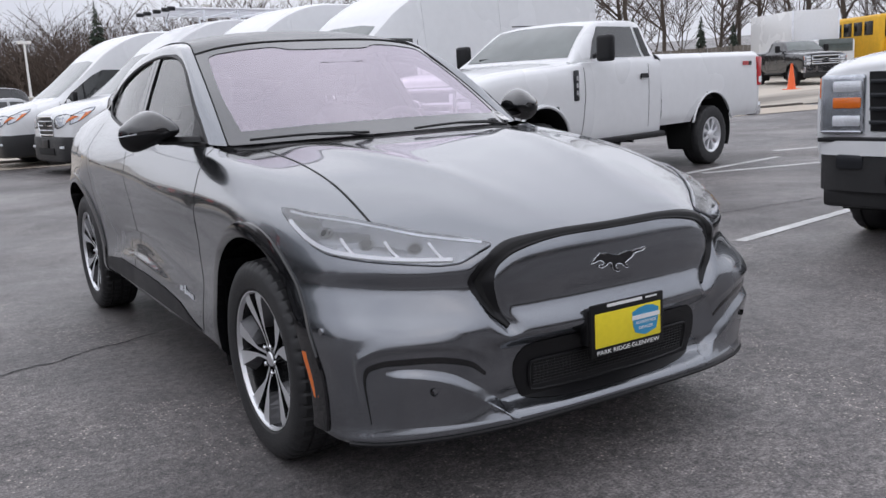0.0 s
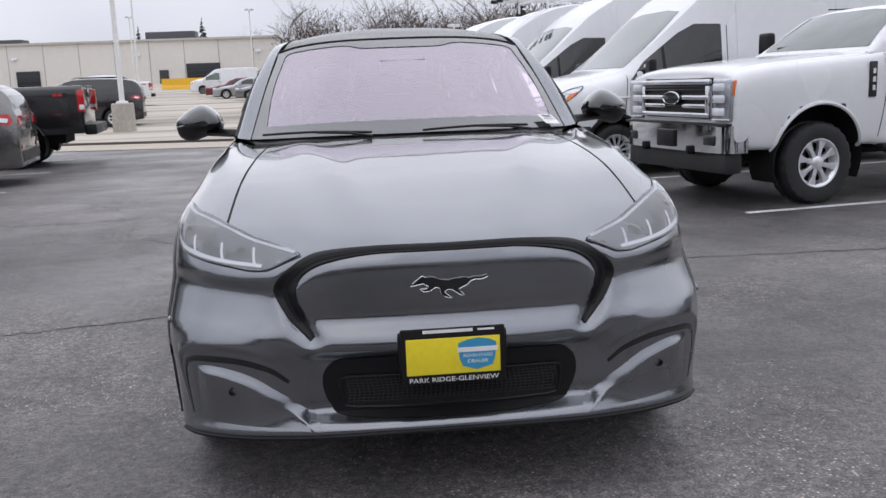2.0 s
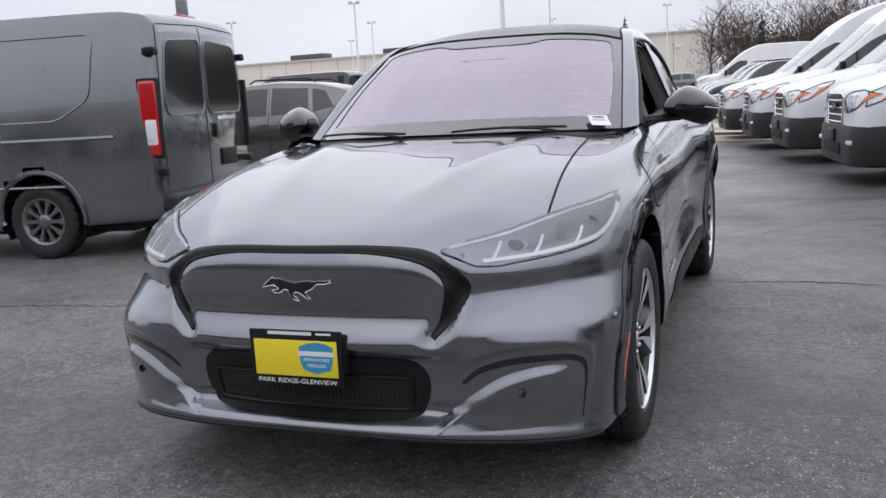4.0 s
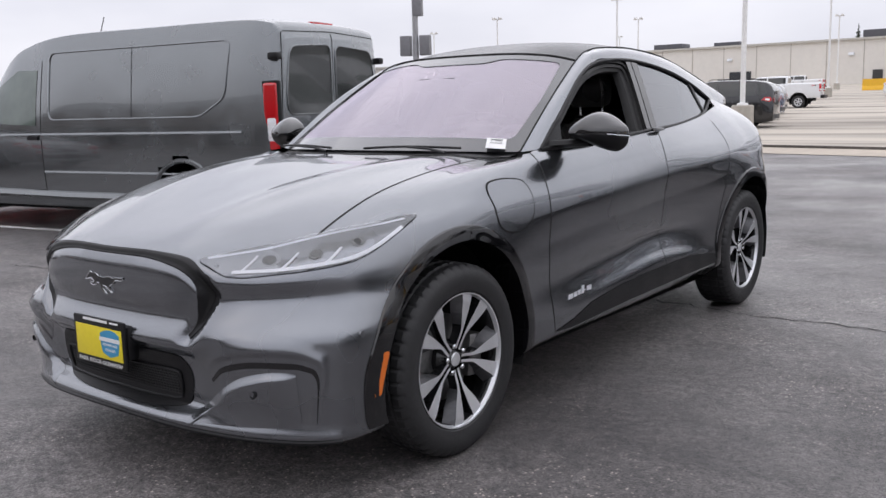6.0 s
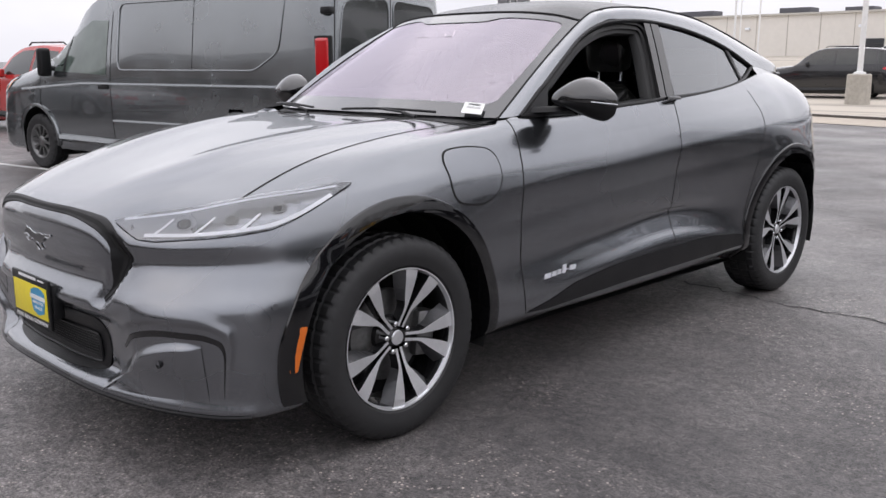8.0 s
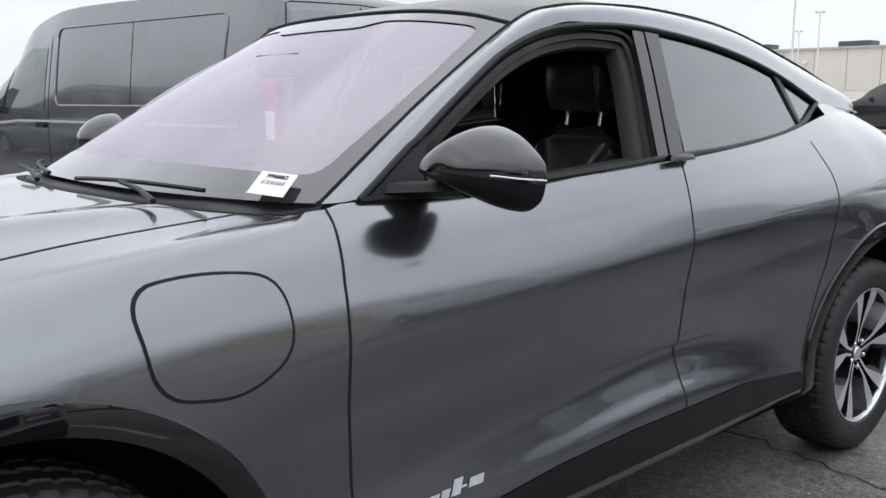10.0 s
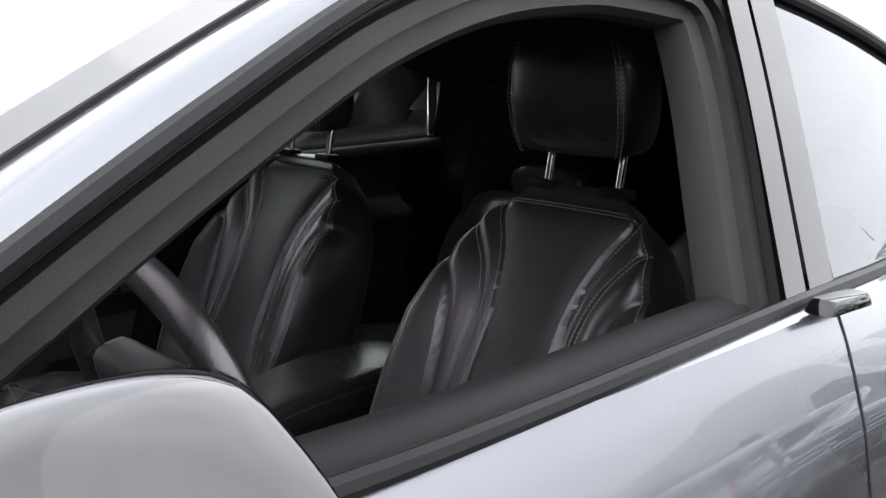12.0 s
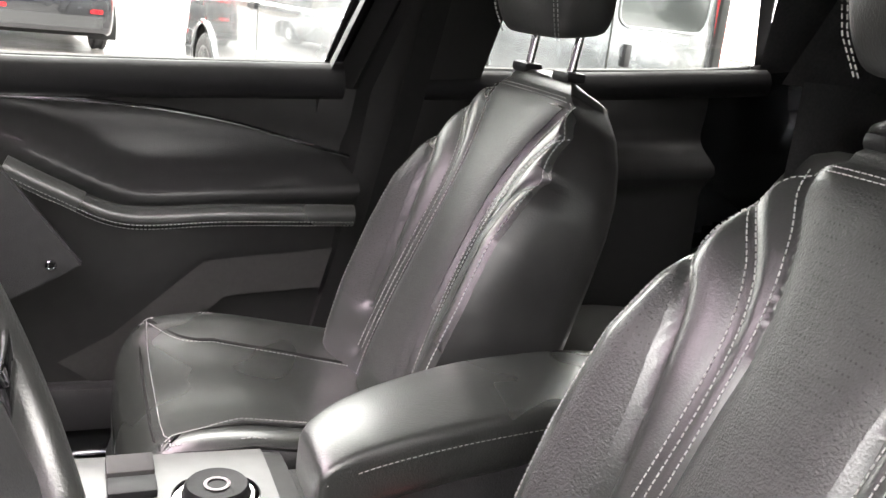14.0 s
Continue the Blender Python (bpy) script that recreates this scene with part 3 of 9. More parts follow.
sk = side_skin()
seam(smooth_line([(.662, 1.085), (.645, 1.0), (.632, .9), (.630, .7), (.640, .5), (.660, .32)], 30), sk, width=.006)
seam(smooth_line([(1.815, 1.13), (1.785, 1.0), (1.774, .87), (1.775, .68), (1.80, .43)], 30), sk, width=.005)
seam(smooth_line([(2.63, 1.16), (2.60, .95), (2.52, .62), (2.475, .41)], 24), sk, width=.005)
seam([(.66 - .06 * y, y) for y in np.linspace(.62, -.50, 30)], body_skin.set_way((0, 0, -1), (1, 0, 0)), width=.008)
part("cowl_gap", ribbon(body_skin, smooth_line([(-.66, .60), (-.45, .47), (0, .42), (.45, .47), (.66, .60)], 60), .02, .001), DARK_GAP, car)

# Charge port flap on the driver's fender.
port = rounded([(.222, .990), (.36, 1.003), (.500, .985), (.510, .848), (.40, .790), (.248, .815)], .06, 6)
part("charge_port_gap", patch(side_skin(), [( .37 + (a - .37) * 1.045, .905 + (b - .905) * 1.06) for a, b in port], .0012, .02), DARK_GAP, car)
part("charge_port_door", patch(side_skin(), port, .0024, .02), PAINT_GREY, car, "grey charge port flap")

# Wheel arch mouldings in gloss black, with an inner return.
for cy, cz, r in (ARCH_FRONT, ARCH_REAR):
    for s in (1, -1):
        sk = side_skin()
        a0, a1 = (-22, 205) if cy < 1 else (-25, 200)
        cols = []
        for ang in np.linspace(radians(a0), radians(a1), 72):
            y0, z0 = cy - math.cos(ang) * 1, cz + math.sin(ang) * 1
            d = (-math.cos(ang), math.sin(ang))
            if cy > 1:
                d = (math.cos(ang), math.sin(ang))
            broad = .026 * min(max((radians(38) - ang) / radians(30), 0), 1) if cy < 1 else 0
            outer, mid, inner = r + .034 + broad, r + .012, r - .022
            col = []
            for rad, lift in ((outer, .0015), (outer - .004, .008), (mid, .010), (inner, .008)):
                p, _ = sk.put(cy + d[0] * rad, max(cz + d[1] * rad, .245), lift)
                col.append(tuple(p))
            px, py, pz = col[-1]
            col.append((px - .05, py, pz))
            col.append((px - .16, py - d[0] * 0.0, pz))
            cols.append([(s * x, y, z) for x, y, z in col])
        part("arch_moulding", grid_mesh(np.array(cols), flip=(s < 0) != (cy > 1)), GLOSS_BLACK, car, "gloss black wheel arch moulding")
    # The dark well behind the wheel.
    for s in (1, -1):
        well = np.array([[(s * x, cy + rr * math.cos(k), max(cz + rr * math.sin(k), .22)) for x, rr in ((.90, .443), (.55, .443), (.50, .30), (.50, .02))] for k in np.linspace(-.32, math.pi + .32, 40)])
        part("wheel_well", grid_mesh(well, flip=s > 0), DARK_GAP, car)

# Sill: dark cladding under the doors with a body-coloured foot.
for s in (1, -1):
    low = [(.66, .325), (.82, .352), (.99, .395), (1.25, .420), (1.55, .434), (2.12, .440), (2.47, .405), (2.50, .345), (2.06, .341), (1.35, .333), (.80, .318)]
    bm = patch(side_skin(), low, .0035, .06)
    if s < 0:
        for v in bm.verts:
            v.co.x *= -1
        bmesh.ops.reverse_faces(bm, faces=bm.faces[:])
    part("sill_cladding", bm, SATIN_BLACK, car, "black lower door cladding")


# The front: black band round a body-coloured panel, lower intake, side vents.
def on_front(outline, lift, step=.04, rim=0.0, name="", material=GLOSS_BLACK, label="", both=False):
    bm = patch(front_skin(), outline, lift, step, rim)
    out = part(name, bm, material, car, label)
    if both:
        bm = patch(front_skin(), [(-a, b) for a, b in outline], lift, step, rim)
        part(name, bm, material, car, label)
    return out


band_out, band_in = BAND_OUT, BAND_IN
full_ring_out = [tuple(p) for p in band_out[::-1]] + [(-a, b) for a, b in band_out[1:]]
full_ring_in = [tuple(p) for p in band_in[::-1]] + [(-a, b) for a, b in band_in[1:]]


def band_mesh(outer, inner, lifts):
    """A band between two lines on the front; lifts gives its section."""
    sk = front_skin()
    cols = []
    for (a0, b0), (a1, b1) in zip(outer, inner):
        cols.append([tuple(sk.put(a0 + (a1 - a0) * f, b0 + (b1 - b0) * f, h)[0]) for f, h in lifts])
    return grid_mesh(np.array(cols))


part("grille_surround", band_mesh(full_ring_out, full_ring_in, [(0, .0015), (.10, .005), (.3, .005), (.5, .004), (.75, .004), (.9, .005), (1, .001)]), SATIN_BLACK, car, "gloss black band round the closed grille")
part("grille_slot", band_mesh(full_ring_out[6:-6], full_ring_in[6:-6], [(.36, .0062), (.66, .0062)]), DARK_GAP, car)
intake = INTAKE
lower = [tuple(p) for p in intake] + [(-a, b) for a, b in intake[-2:0:-1]]
undercut_shade = [tuple(p) for p in UNDERCUT_SHADE] + [(-a, b) for a, b in UNDERCUT_SHADE[-2:0:-1]]
# Black patch stands in for the shaded grey paint below the nose shelf.
on_front(undercut_shade, .0022, name="nose_shade_patch", material=SATIN_BLACK, label="black patch for the shaded paint under the nose")
on_front(lower, .0040, name="lower_intake", material=DARK_GAP, label="black lower air intake")
part("intake_rim", ribbon(front_skin(), lower + lower[:1], .010, .006, step=.012, round_=True), SATIN_BLACK, car)
mesh_piece = []
for k in range(11):
    zz = .336 + k * .0100
    half = .325
    mesh_piece.append(ribbon(front_skin(), [(-half, zz), (half, zz)], .003, .005, round_=True))
for k in range(45):
    xx = -.324 + k * .0147
    mesh_piece.append(ribbon(front_skin(), [(xx, .336), (xx + .012, .385), (xx, .434)], .003, .005, round_=True))
part("intake_mesh", joined(*mesh_piece), GRAIN_BLACK, car, "black honeycomb mesh")
vent = smooth_line([(.475, .465), (.54, .515), (.64, .545), (.76, .545), (.82, .525), (.845, .475), (.825, .300)], 40)
vent_in = smooth_line([(.50, .425), (.56, .475), (.65, .500), (.75, .500), (.805, .490), (.832, .45), (.818, .300)], 40)
for s in (1, -1):
    # A soft crease that overhangs the recess, with its shade painted as a black line at its foot.
    sk, cols, dark = front_skin(), [], []
    for k, ((a0, b0), (a1, b1)) in enumerate(zip(vent, vent_in)):
        fade = min(1, (k + .2) / 9, (39.2 - k) / 8)
        at = lambda f, h: tuple(sk.put(s * (a0 + (a1 - a0) * f), b0 + (b1 - b0) * f, h)[0])
        cols.append([at(f, .0006 + h * fade) for f, h in ((-1.0, 0), (-.7, .0012), (-.35, .0050), (-.12, .0090), (0, .0100), (.10, .0092), (.36, .0022), (.50, .0012), (.78, .0016), (1.05, 0))])
        dark.append([at(f, .0010 + h * fade) for f, h in ((.80, .0010), (.92, .0016), (1.04 + .22 * fade, .0006))])
    part("vent_crease", grid_mesh(np.array(cols), flip=s < 0), PAINT_GREY, car, "grey crease over the bumper recess")
    part("vent_shade_line", grid_mesh(np.array(dark), flip=s < 0), GLOSS_BLACK, car, "black line for the shade in the bumper recess")
    # The sculpted wing: a bright upper edge and a flat panel under it.
    wing = smooth_line([(.785, .470), (.70, .468), (.61, .443), (.525, .388), (.46, .338), (.41, .306)], 36)
    cols = []
    for k, (a0, b0) in enumerate(wing):
        fade = min(1, (35 - k) / 12, (k + .5) / 4)
        deep = .010 + .020 * min(1, k / 22)
        low = min(b0 - deep - .004, .300)
        cols.append([tuple(sk.put(s * a0, z, .0012 + h * fade)[0]) for z, h in ((b0 + .006, -.0008), (b0, .002), (b0 - deep * .5, .010), (b0 - deep, .0165), (b0 - deep - .003, .0172), (b0 - deep - .006 + (low - b0 + deep) * .10, .0165), (b0 - deep + (low - b0 + deep) * .5, .011), (low, .002), (low - .012, -.0008))])
    part("bumper_wing", grid_mesh(np.array(cols), flip=s < 0), PAINT_GREY, car, "grey sculpted wing edge")
    p, n = front_skin().put(s * .665, .405, .0175)
    part("parking_sensor", moved(lathe([(0, 0), (.003, .006), (.003, .011), (-.004, .012)], 20, "y"), Matrix.Translation(p)), GLOSS_BLACK, car)
part("chin_lip", ribbon(front_skin(), smooth_line([(-.86, .232), (-.66, .250), (-.3, .266), (0, .270), (.3, .266), (.66, .250), (.86, .232)], 60), .014, .004, round_=True), SATIN_BLACK, car, "black chin strip")

# Amber side markers ahead of the front wheels.
for s in (1, -1):
    sk = side_skin()
    bm = patch(sk, rounded([(-.418, .500), (-.446, .500), (-.478, .352), (-.450, .352)], .008, 3), .0095, .03, rim=.008)
    if s < 0:
        for v in bm.verts:
            v.co.x *= -1
        bmesh.ops.reverse_faces(bm, faces=bm.faces[:])
    part("side_marker", bm, AMBER, car, "amber side marker lens")

# Headlamps that wrap round the corners.
LAMP = [(.558, .772), (.66, .757), (.76, .768), (.84, .792), (.90, .85), (.955, .905), (.90, .902), (.80, .882), (.70, .868), (.62, .838), (.57, .800)]


def lamp_skin(s):
    return body_skin.set_way((-s * .62, .78, 0), (s * .78 * s, s * .62, 0) if s > 0 else (.78, -.62, 0))


def headlamp(s):
    sk = lamp_skin(s)
    # Corner points of the lamp in the body, seen along the diagonal.
    edge3 = [(.425, -.775, .815), (.545, -.772, .770), (.600, -.742, .766), (.660, -.700, .772), (.735, -.634, .780), (.800, -.555, .790), (.838, -.480, .802), (.857, -.420, .822), (.866, -.350, .850), (.872, -.270, .885), (.868, -.185, .917), (.845, -.235, .917), (.800, -.335, .904), (.735, -.430, .892), (.656, -.520, .872), (.580, -.610, .850), (.500, -.700, .834)]
    flat = [sk.flat((s * x, y, z)) for x, y, z in edge3]
    shape = rounded(flat, .012, 3)
    lamp = part("headlamp", patch(sk, shape, .0015, .04), LAMP_BOWL, car, "clear headlamp with silver light bars")
    mid = np.mean(shape, 0)

    def bar(points, width, material, lift, name):
        pts = [sk.flat((s * x, y, z)) for x, y, z in points]
        part(name, ribbon(sk, smooth_line(pts, 24), width, lift, step=.01), material, lamp)

    bar([(.560, -.756, .780), (.660, -.690, .783), (.735, -.622, .791), (.800, -.545, .802), (.835, -.470, .815), (.856, -.385, .842), (.866, -.270, .888)], .013, WHITE_LENS, .006, "light_bar")
    bar([(.450, -.755, .820), (.58, -.625, .842), (.656, -.530, .864), (.735, -.440, .884), (.80, -.345, .897), (.852, -.240, .911)], .010, LAMP_SILVER, .004, "light_bar")
    for q in ((.590, -.722, .798), (.690, -.632, .806), (.785, -.530, .818)):
        bar([(q[0] - .010, q[1] - .012, q[2] - .016), (q[0] + .006, q[1] + .006, q[2] + .002), (q[0] + .020, q[1] + .028, q[2] + .026)], .009, WHITE_LENS, .005, "daytime_light")
    for q in ((.640, -.668, .812), (.740, -.555, .828), (.815, -.430, .858)):
        c = sk.flat((s * q[0], q[1], q[2]))
        part("projector", patch(sk, [(c[0] + .024 * math.cos(k), c[1] + .013 * math.sin(k)) for k in np.linspace(0, 2 * math.pi, 24, endpoint=False)], .0045, .02), LAMP_DARK, lamp, "dark projector surround")
        part("projector_lens", patch(sk, [(c[0] + .015 * math.cos(k), c[1] + .009 * math.sin(k)) for k in np.linspace(0, 2 * math.pi, 24, endpoint=False)], .0058, .02), DARK_GLASS, lamp)
    cover = part("lens", patch(sk, shape, .0085, .03, rim=.008), LAMP_GLASS, lamp, "clear lens")
    part("lamp_seam", ribbon(sk, shape + shape[:1], .006, .0012, step=.01), DARK_GAP, lamp)


headlamp(1)
headlamp(-1)

# The galloping-horse badge as a plain relief shape.
horse = [(-.118, .716), (-.108, .728), (-.092, .740), (-.080, .748), (-.070, .742), (-.052, .744), (-.030, .735), (-.004, .731), (.022, .736), (.044, .738), (.058, .733), (.074, .738), (.096, .737), (.116, .742), (.118, .736), (.098, .728), (.078, .729), (.062, .724), (.056, .714), (.040, .708), (.026, .700), (.034, .692), (.046, .684), (.038, .680), (.022, .690), (.010, .700), (-.006, .704),
         (-.014, .694), (-.004, .684), (.008, .676), (-.006, .676), (-.020, .684), (-.030, .696), (-.026, .706), (-.044, .712), (-.056, .700), (-.076, .698), (-.090, .706), (-.086, .710), (-.072, .706), (-.062, .714), (-.080, .724), (-.096, .720)]
on_front(horse, .004, .03, rim=.004, name="badge", material=GLOSS_BLACK, label="black relief badge with a pale rim")
part("badge_rim", ribbon(front_skin(), [*horse, horse[0]], .003, .0035, step=.01, round_=True), CHROME, car)

# Dealer plate on a black bracket.
plate = part("number_plate", box_bm(.315, .012, .172, .006, (0, -.900, .508)), SATIN_BLACK, car, "yellow and blue dealer plate in a black holder")
part("plate_bracket", box_bm(.33, .04, .12, .01, (0, -.876, .52)), SATIN_BLACK, plate)
part("plate_face", box_bm(.283, .004, .112, .002, (0, -.9065, .508)), PLATE_YELLOW, plate)
shield = [(.015, .545), (.045, .556), (.075, .560), (.105, .556), (.130, .545), (.126, .50), (.118, .475), (.07, .462), (.027, .475), (.018, .50)]
part("plate_shield", prism(shield, -.0015, "xz", -.9087), PLATE_BLUE, plate)
part("plate_bar", prism([(.012, .518), (.134, .518), (.134, .532), (.012, .532)], -.0015, "xz", -.9103), PLATE_WHITE, plate)
part("plate_bar", prism([(-.09, .580), (.06, .580), (.06, .590), (-.09, .590)], -.001, "xz", -.9065), PLATE_WHITE, plate)
part("plate_bar", prism([(.075, .582), (.125, .582), (.125, .588), (.075, .588)], -.001, "xz", -.9065), PLATE_WHITE, plate)
writing("plate_words", "PARK RIDGE-GLENVIEW", .020, PLATE_WHITE, plate, pose(0, -.9072, .4355, 90, 0, 0), width=.27)
writing("shield_words", "ADVANTAGE", .014, PLATE_WHITE, plate, pose(.073, -.9106, .506, 90, 0, 0), width=.09)
writing("shield_words", "DEALER", .014, PLATE_WHITE, plate, pose(.073, -.9106, .488, 90, 0, 0), width=.062)

# Script badges on the front doors, as plain slanted bars.
for s in (1, -1):
    for k, (a, b, w, h) in enumerate(((.775, .452, .045, .020), (.826, .454, .032, .020), (.864, .456, .026, .020), (.896, .463, .028, .034), (.928, .459, .018, .005), (.950, .461, .045, .020))):
        shape = [(a, b - h / 2), (a + w, b - h / 2), (a + w + h * .45, b + h / 2), (a + h * .45, b + h / 2)]
        bm = patch(side_skin(), shape, .0025, .03)
        if s < 0:
            for v in bm.verts:
                v.co.x *= -1
            bmesh.ops.reverse_faces(bm, faces=bm.faces[:])
        part("door_badge", bm, LAMP_SILVER, car)
    p, n = side_skin().put(-.52, .575, .001)
    part("parking_sensor", moved(lathe([(.004, 0), (.004, .011), (-.004, .012)], 20), Matrix.Translation((s * p.x, p.y, p.z)) @ Matrix.Scale(s, 4, (1, 0, 0))), PAINT_GREY, car)


# Wheels.
def car_wheel(parent, name="wheel"):
    """An alloy wheel with its middle at the origin and its face towards +x."""
    w = new(name)
    w.parent = parent
    prof = [(-.10, .262), (-.112, .30), (-.108, .33), (-.098, .350), (-.088, .358), (-.060, .3615), (-.056, .354), (-.050, .354), (-.046, .3625), (-.012, .3635), (-.008, .355), (.006, .355), (.010, .3635), (.046, .3625), (.050, .354), (.056, .354), (.060, .3615), (.088, .358), (.098, .350), (.108, .335), (.113, .315), (.112, .29), (.105, .262), (.09, .250)]
    tread = {3: 0.0, 4: .007, 5: .006, 8: .005, 9: .005, 12: .005, 13: .005, 16: .006, 17: .007, 18: .005}
    part("tyre", lathe(prof, 240, dip=lambda i, j: tread.get(j, 0) if i % 5 == 0 else 0), RUBBER, w, "black road tyre", sharp=25)
    rim_prof = [(-.09, .250), (-.02, .238), (.06, .238), (.085, .243), (.098, .253), (.101, .2535), (.1005, .249), (.085, .243)]
    rim = part("rim", lathe(rim_prof[:5], 96), WHEEL_BLACK, w)
    part("rim_lip", lathe(rim_prof[4:], 96), MACHINED, rim)
    part("brake_disc", lathe([(.012, .07), (.012, .165), (-.01, .165)], 64), STEEL, w)
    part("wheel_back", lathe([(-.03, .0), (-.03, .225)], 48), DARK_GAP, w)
    part("caliper", moved((lambda b: ([v.co.copy() for v in b.verts], [[v.index for v in f.verts] for f in b.faces]))(box_bm(.07, .09, .17, .02)), Matrix.Translation((.01, .165, .0))), STEEL, w)
    part("hub", lathe([(.068, .0), (.068, .030), (.062, .034), (.03, .07), (-.03, .08)], 40), WHEEL_BLACK, w)
    part("centre_cap", lathe([(.074, 0), (.073, .024), (.066, .028)], 32), MACHINED, w)
    for k in range(5):
        a = 2 * math.pi * (k + .5) / 5
        part("lug_nut", moved(lathe([(.066, 0), (.066, .008), (.04, .010)], 10), Matrix.Translation((0, .052 * math.cos(a), .052 * math.sin(a)))), CHROME, w)
    sp = None
    for k in range(5):
        for s in (1, -1):
            run_ = np.array([.040, .055, .075, .095, .108, .116, .130, .150, .172, .186, .215, .243])
            mid = np.stack([run_, s * np.interp(run_, [.040, .100, .118, .180, .243], [.0105, .0125, .016, .038, .061])], 1)
            wid = np.interp(run_, [.040, .100, .116, .178, .243], [.011, .011, .015, .040, .058])
            edge_a, edge_b = [], []
            for i in range(12):
                t = mid[min(i + 1, 11)] - mid[max(i - 1, 0)]
                nrm = np.array([-t[1], t[0]]) / np.linalg.norm(t)
                edge_a.append(mid[i] + nrm * wid[i] * .5)
                edge_b.append(mid[i] - nrm * wid[i] * .5)
            if sp is None or s not in sp:
                verts, faces, tops = [], [], []
                for i in range(12):
                    r = np.linalg.norm(mid[i])
                    x = .066 + .026 * min(max((r - .05) / .17, 0), 1)
                    for e, outward in ((edge_a[i], s > 0), (edge_b[i], s < 0)):
                        slope = 1.1 * min(max((r - .10) / .08, 0), 1) if outward else .15
                        verts += [(x, *e), (x - .040, *(np.array(e) + (mid[i] - e) * -slope))]
                for i in range(11):
                    b = 4 * i
                    tops.append((b, b + 4, b + 6, b + 2))
                    faces += [(b + 1, b + 5, b + 4, b), (b + 2, b + 6, b + 7, b + 3)]
                me = bpy.data.meshes.new("spoke")
                me.from_pydata(verts, [], tops + faces)
                me.materials.append(MACHINED)
                me.materials.append(WHEEL_BLACK)
                me.materials.append(SPOKE_GREY)
                for f in me.polygons:
                    k_ = f.index - len(tops)
                    f.material_index = 0 if k_ < 0 else 2 if (k_ % 2 == 0) == (s > 0) and k_ > 10 else 1
                me.update()
                sp = {**(sp or {}), s: me}
            share("spoke", sp[s], w, Euler((2 * math.pi * k / 5, 0, 0)).to_matrix().to_4x4())
    nut_v, nut_f = lathe([(.078, 0), (.077, .006), (.073, .0095), (.060, .0105)], 12)
    nut = bpy.data.meshes.new("wheel_nut")
    nut.from_pydata([(x, y + .052, z) for x, y, z in nut_v], [], nut_f)
    nut.materials.append(CHROME)
    for k in range(5):
        share("wheel_nut", nut, w, Euler((2 * math.pi * (k + .5) / 5, 0, 0)).to_matrix().to_4x4())
    return w


WHEEL_X = .808
first = car_wheel(car)
first.matrix_basis = pose(WHEEL_X, 0, .360, -8, 0, 0)
for x, y, rz, spin in ((WHEEL_X, 2.984, 0, 20), (-WHEEL_X, 0, 180, 33), (-WHEEL_X, 2.984, 180, 5)):
    c = copy_thing(first, pose(x, y, .360, spin, 0, rz))
    c.parent = car


# ---- the car's greenhouse ----
def glass_x(y, z):
    """Half width of the side windows' surface."""
    x = .838 - .44 * (z - 1.10) - .18 * max(z - 1.30, 0) ** 2
    if y < 1.25:
        x -= .10 * ((1.25 - y) / .55) ** 2 * (.55 if z < 1.2 else .4)
    if y > 1.9:
        x -= .075 * ((y - 1.9) / 1.0) ** 2
    return x


def side_point(y, z, lift=0.0):
    return (glass_x(y, z) + lift, y, z)


DLO_TOP = smooth_line([(.745, 1.096), (.93, 1.222), (1.10, 1.327), (1.27, 1.418), (1.45, 1.476), (1.66, 1.500), (1.92, 1.500), (2.26, 1.462), (2.60, 1.392), (2.93, 1.285)], 90)
DLO_LOW = smooth_line([(.745, 1.096), (1.25, 1.112), (1.80, 1.140), (2.20, 1.160), (2.66, 1.205), (2.93, 1.285)], 90)
# Screen and roof edges.
SCREEN_BASE = [(0, .47, 1.098), (.35, .50, 1.097), (.60, .60, 1.090), (.722, .69, 1.086)]
SCREEN_MID = [(0, .88, 1.335), (.35, .905, 1.330), (.58, .975, 1.310), (.676, 1.02, 1.300)]
SCREEN_TOP = [(0, 1.270, 1.540), (.30, 1.285, 1.536), (.50, 1.32, 1.518), (.622, 1.355, 1.490)]
screen_grid = surface([whole(r) for r in (SCREEN_BASE, SCREEN_MID, SCREEN_TOP)], 61, 40)
screen_skin = Skin(*grid_mesh(screen_grid), (0, .8, -.6), (1, 0, 0))
screen_v, screen_f = grid_mesh(screen_grid)
windscreen = part("windscreen", (screen_v, screen_f), WINDSCREEN, car, "windscreen with a lavender coating")
windscreen.visible_shadow = False


def screen_patch(u0, u1, v0, v1, lift):
    """Part of the screen's grid, by shares of its width and height."""
    nv, nu = screen_grid.shape[:2]
    sub = np.array([[smooth_line(screen_grid[:, int(round(u * (nu - 1)))], 101)[int(round(v * 100))] for u in np.linspace(u0, u1, 30)] for v in np.linspace(v0, v1, 12)])
    sub[:, :, 2] -= lift
    return grid_mesh(sub)


# The dark printed border of the glass, with rounded inner corners.
def screen_at(u, v, lift):
    nv, nu = screen_grid.shape[:2]
    fu, fv = min(max(u, 0), 1) * (nu - 1), min(max(v, 0), 1) * (nv - 1)
    i, j = min(int(fu), nu - 2), min(int(fv), nv - 2)
    du, dv = fu - i, fv - j
    g = screen_grid
    p = (g[j, i] * (1 - du) + g[j, i + 1] * du) * (1 - dv) + (g[j + 1, i] * (1 - du) + g[j + 1, i + 1] * du) * dv
    return tuple(p + np.array([0, -.6, .8]) * lift)


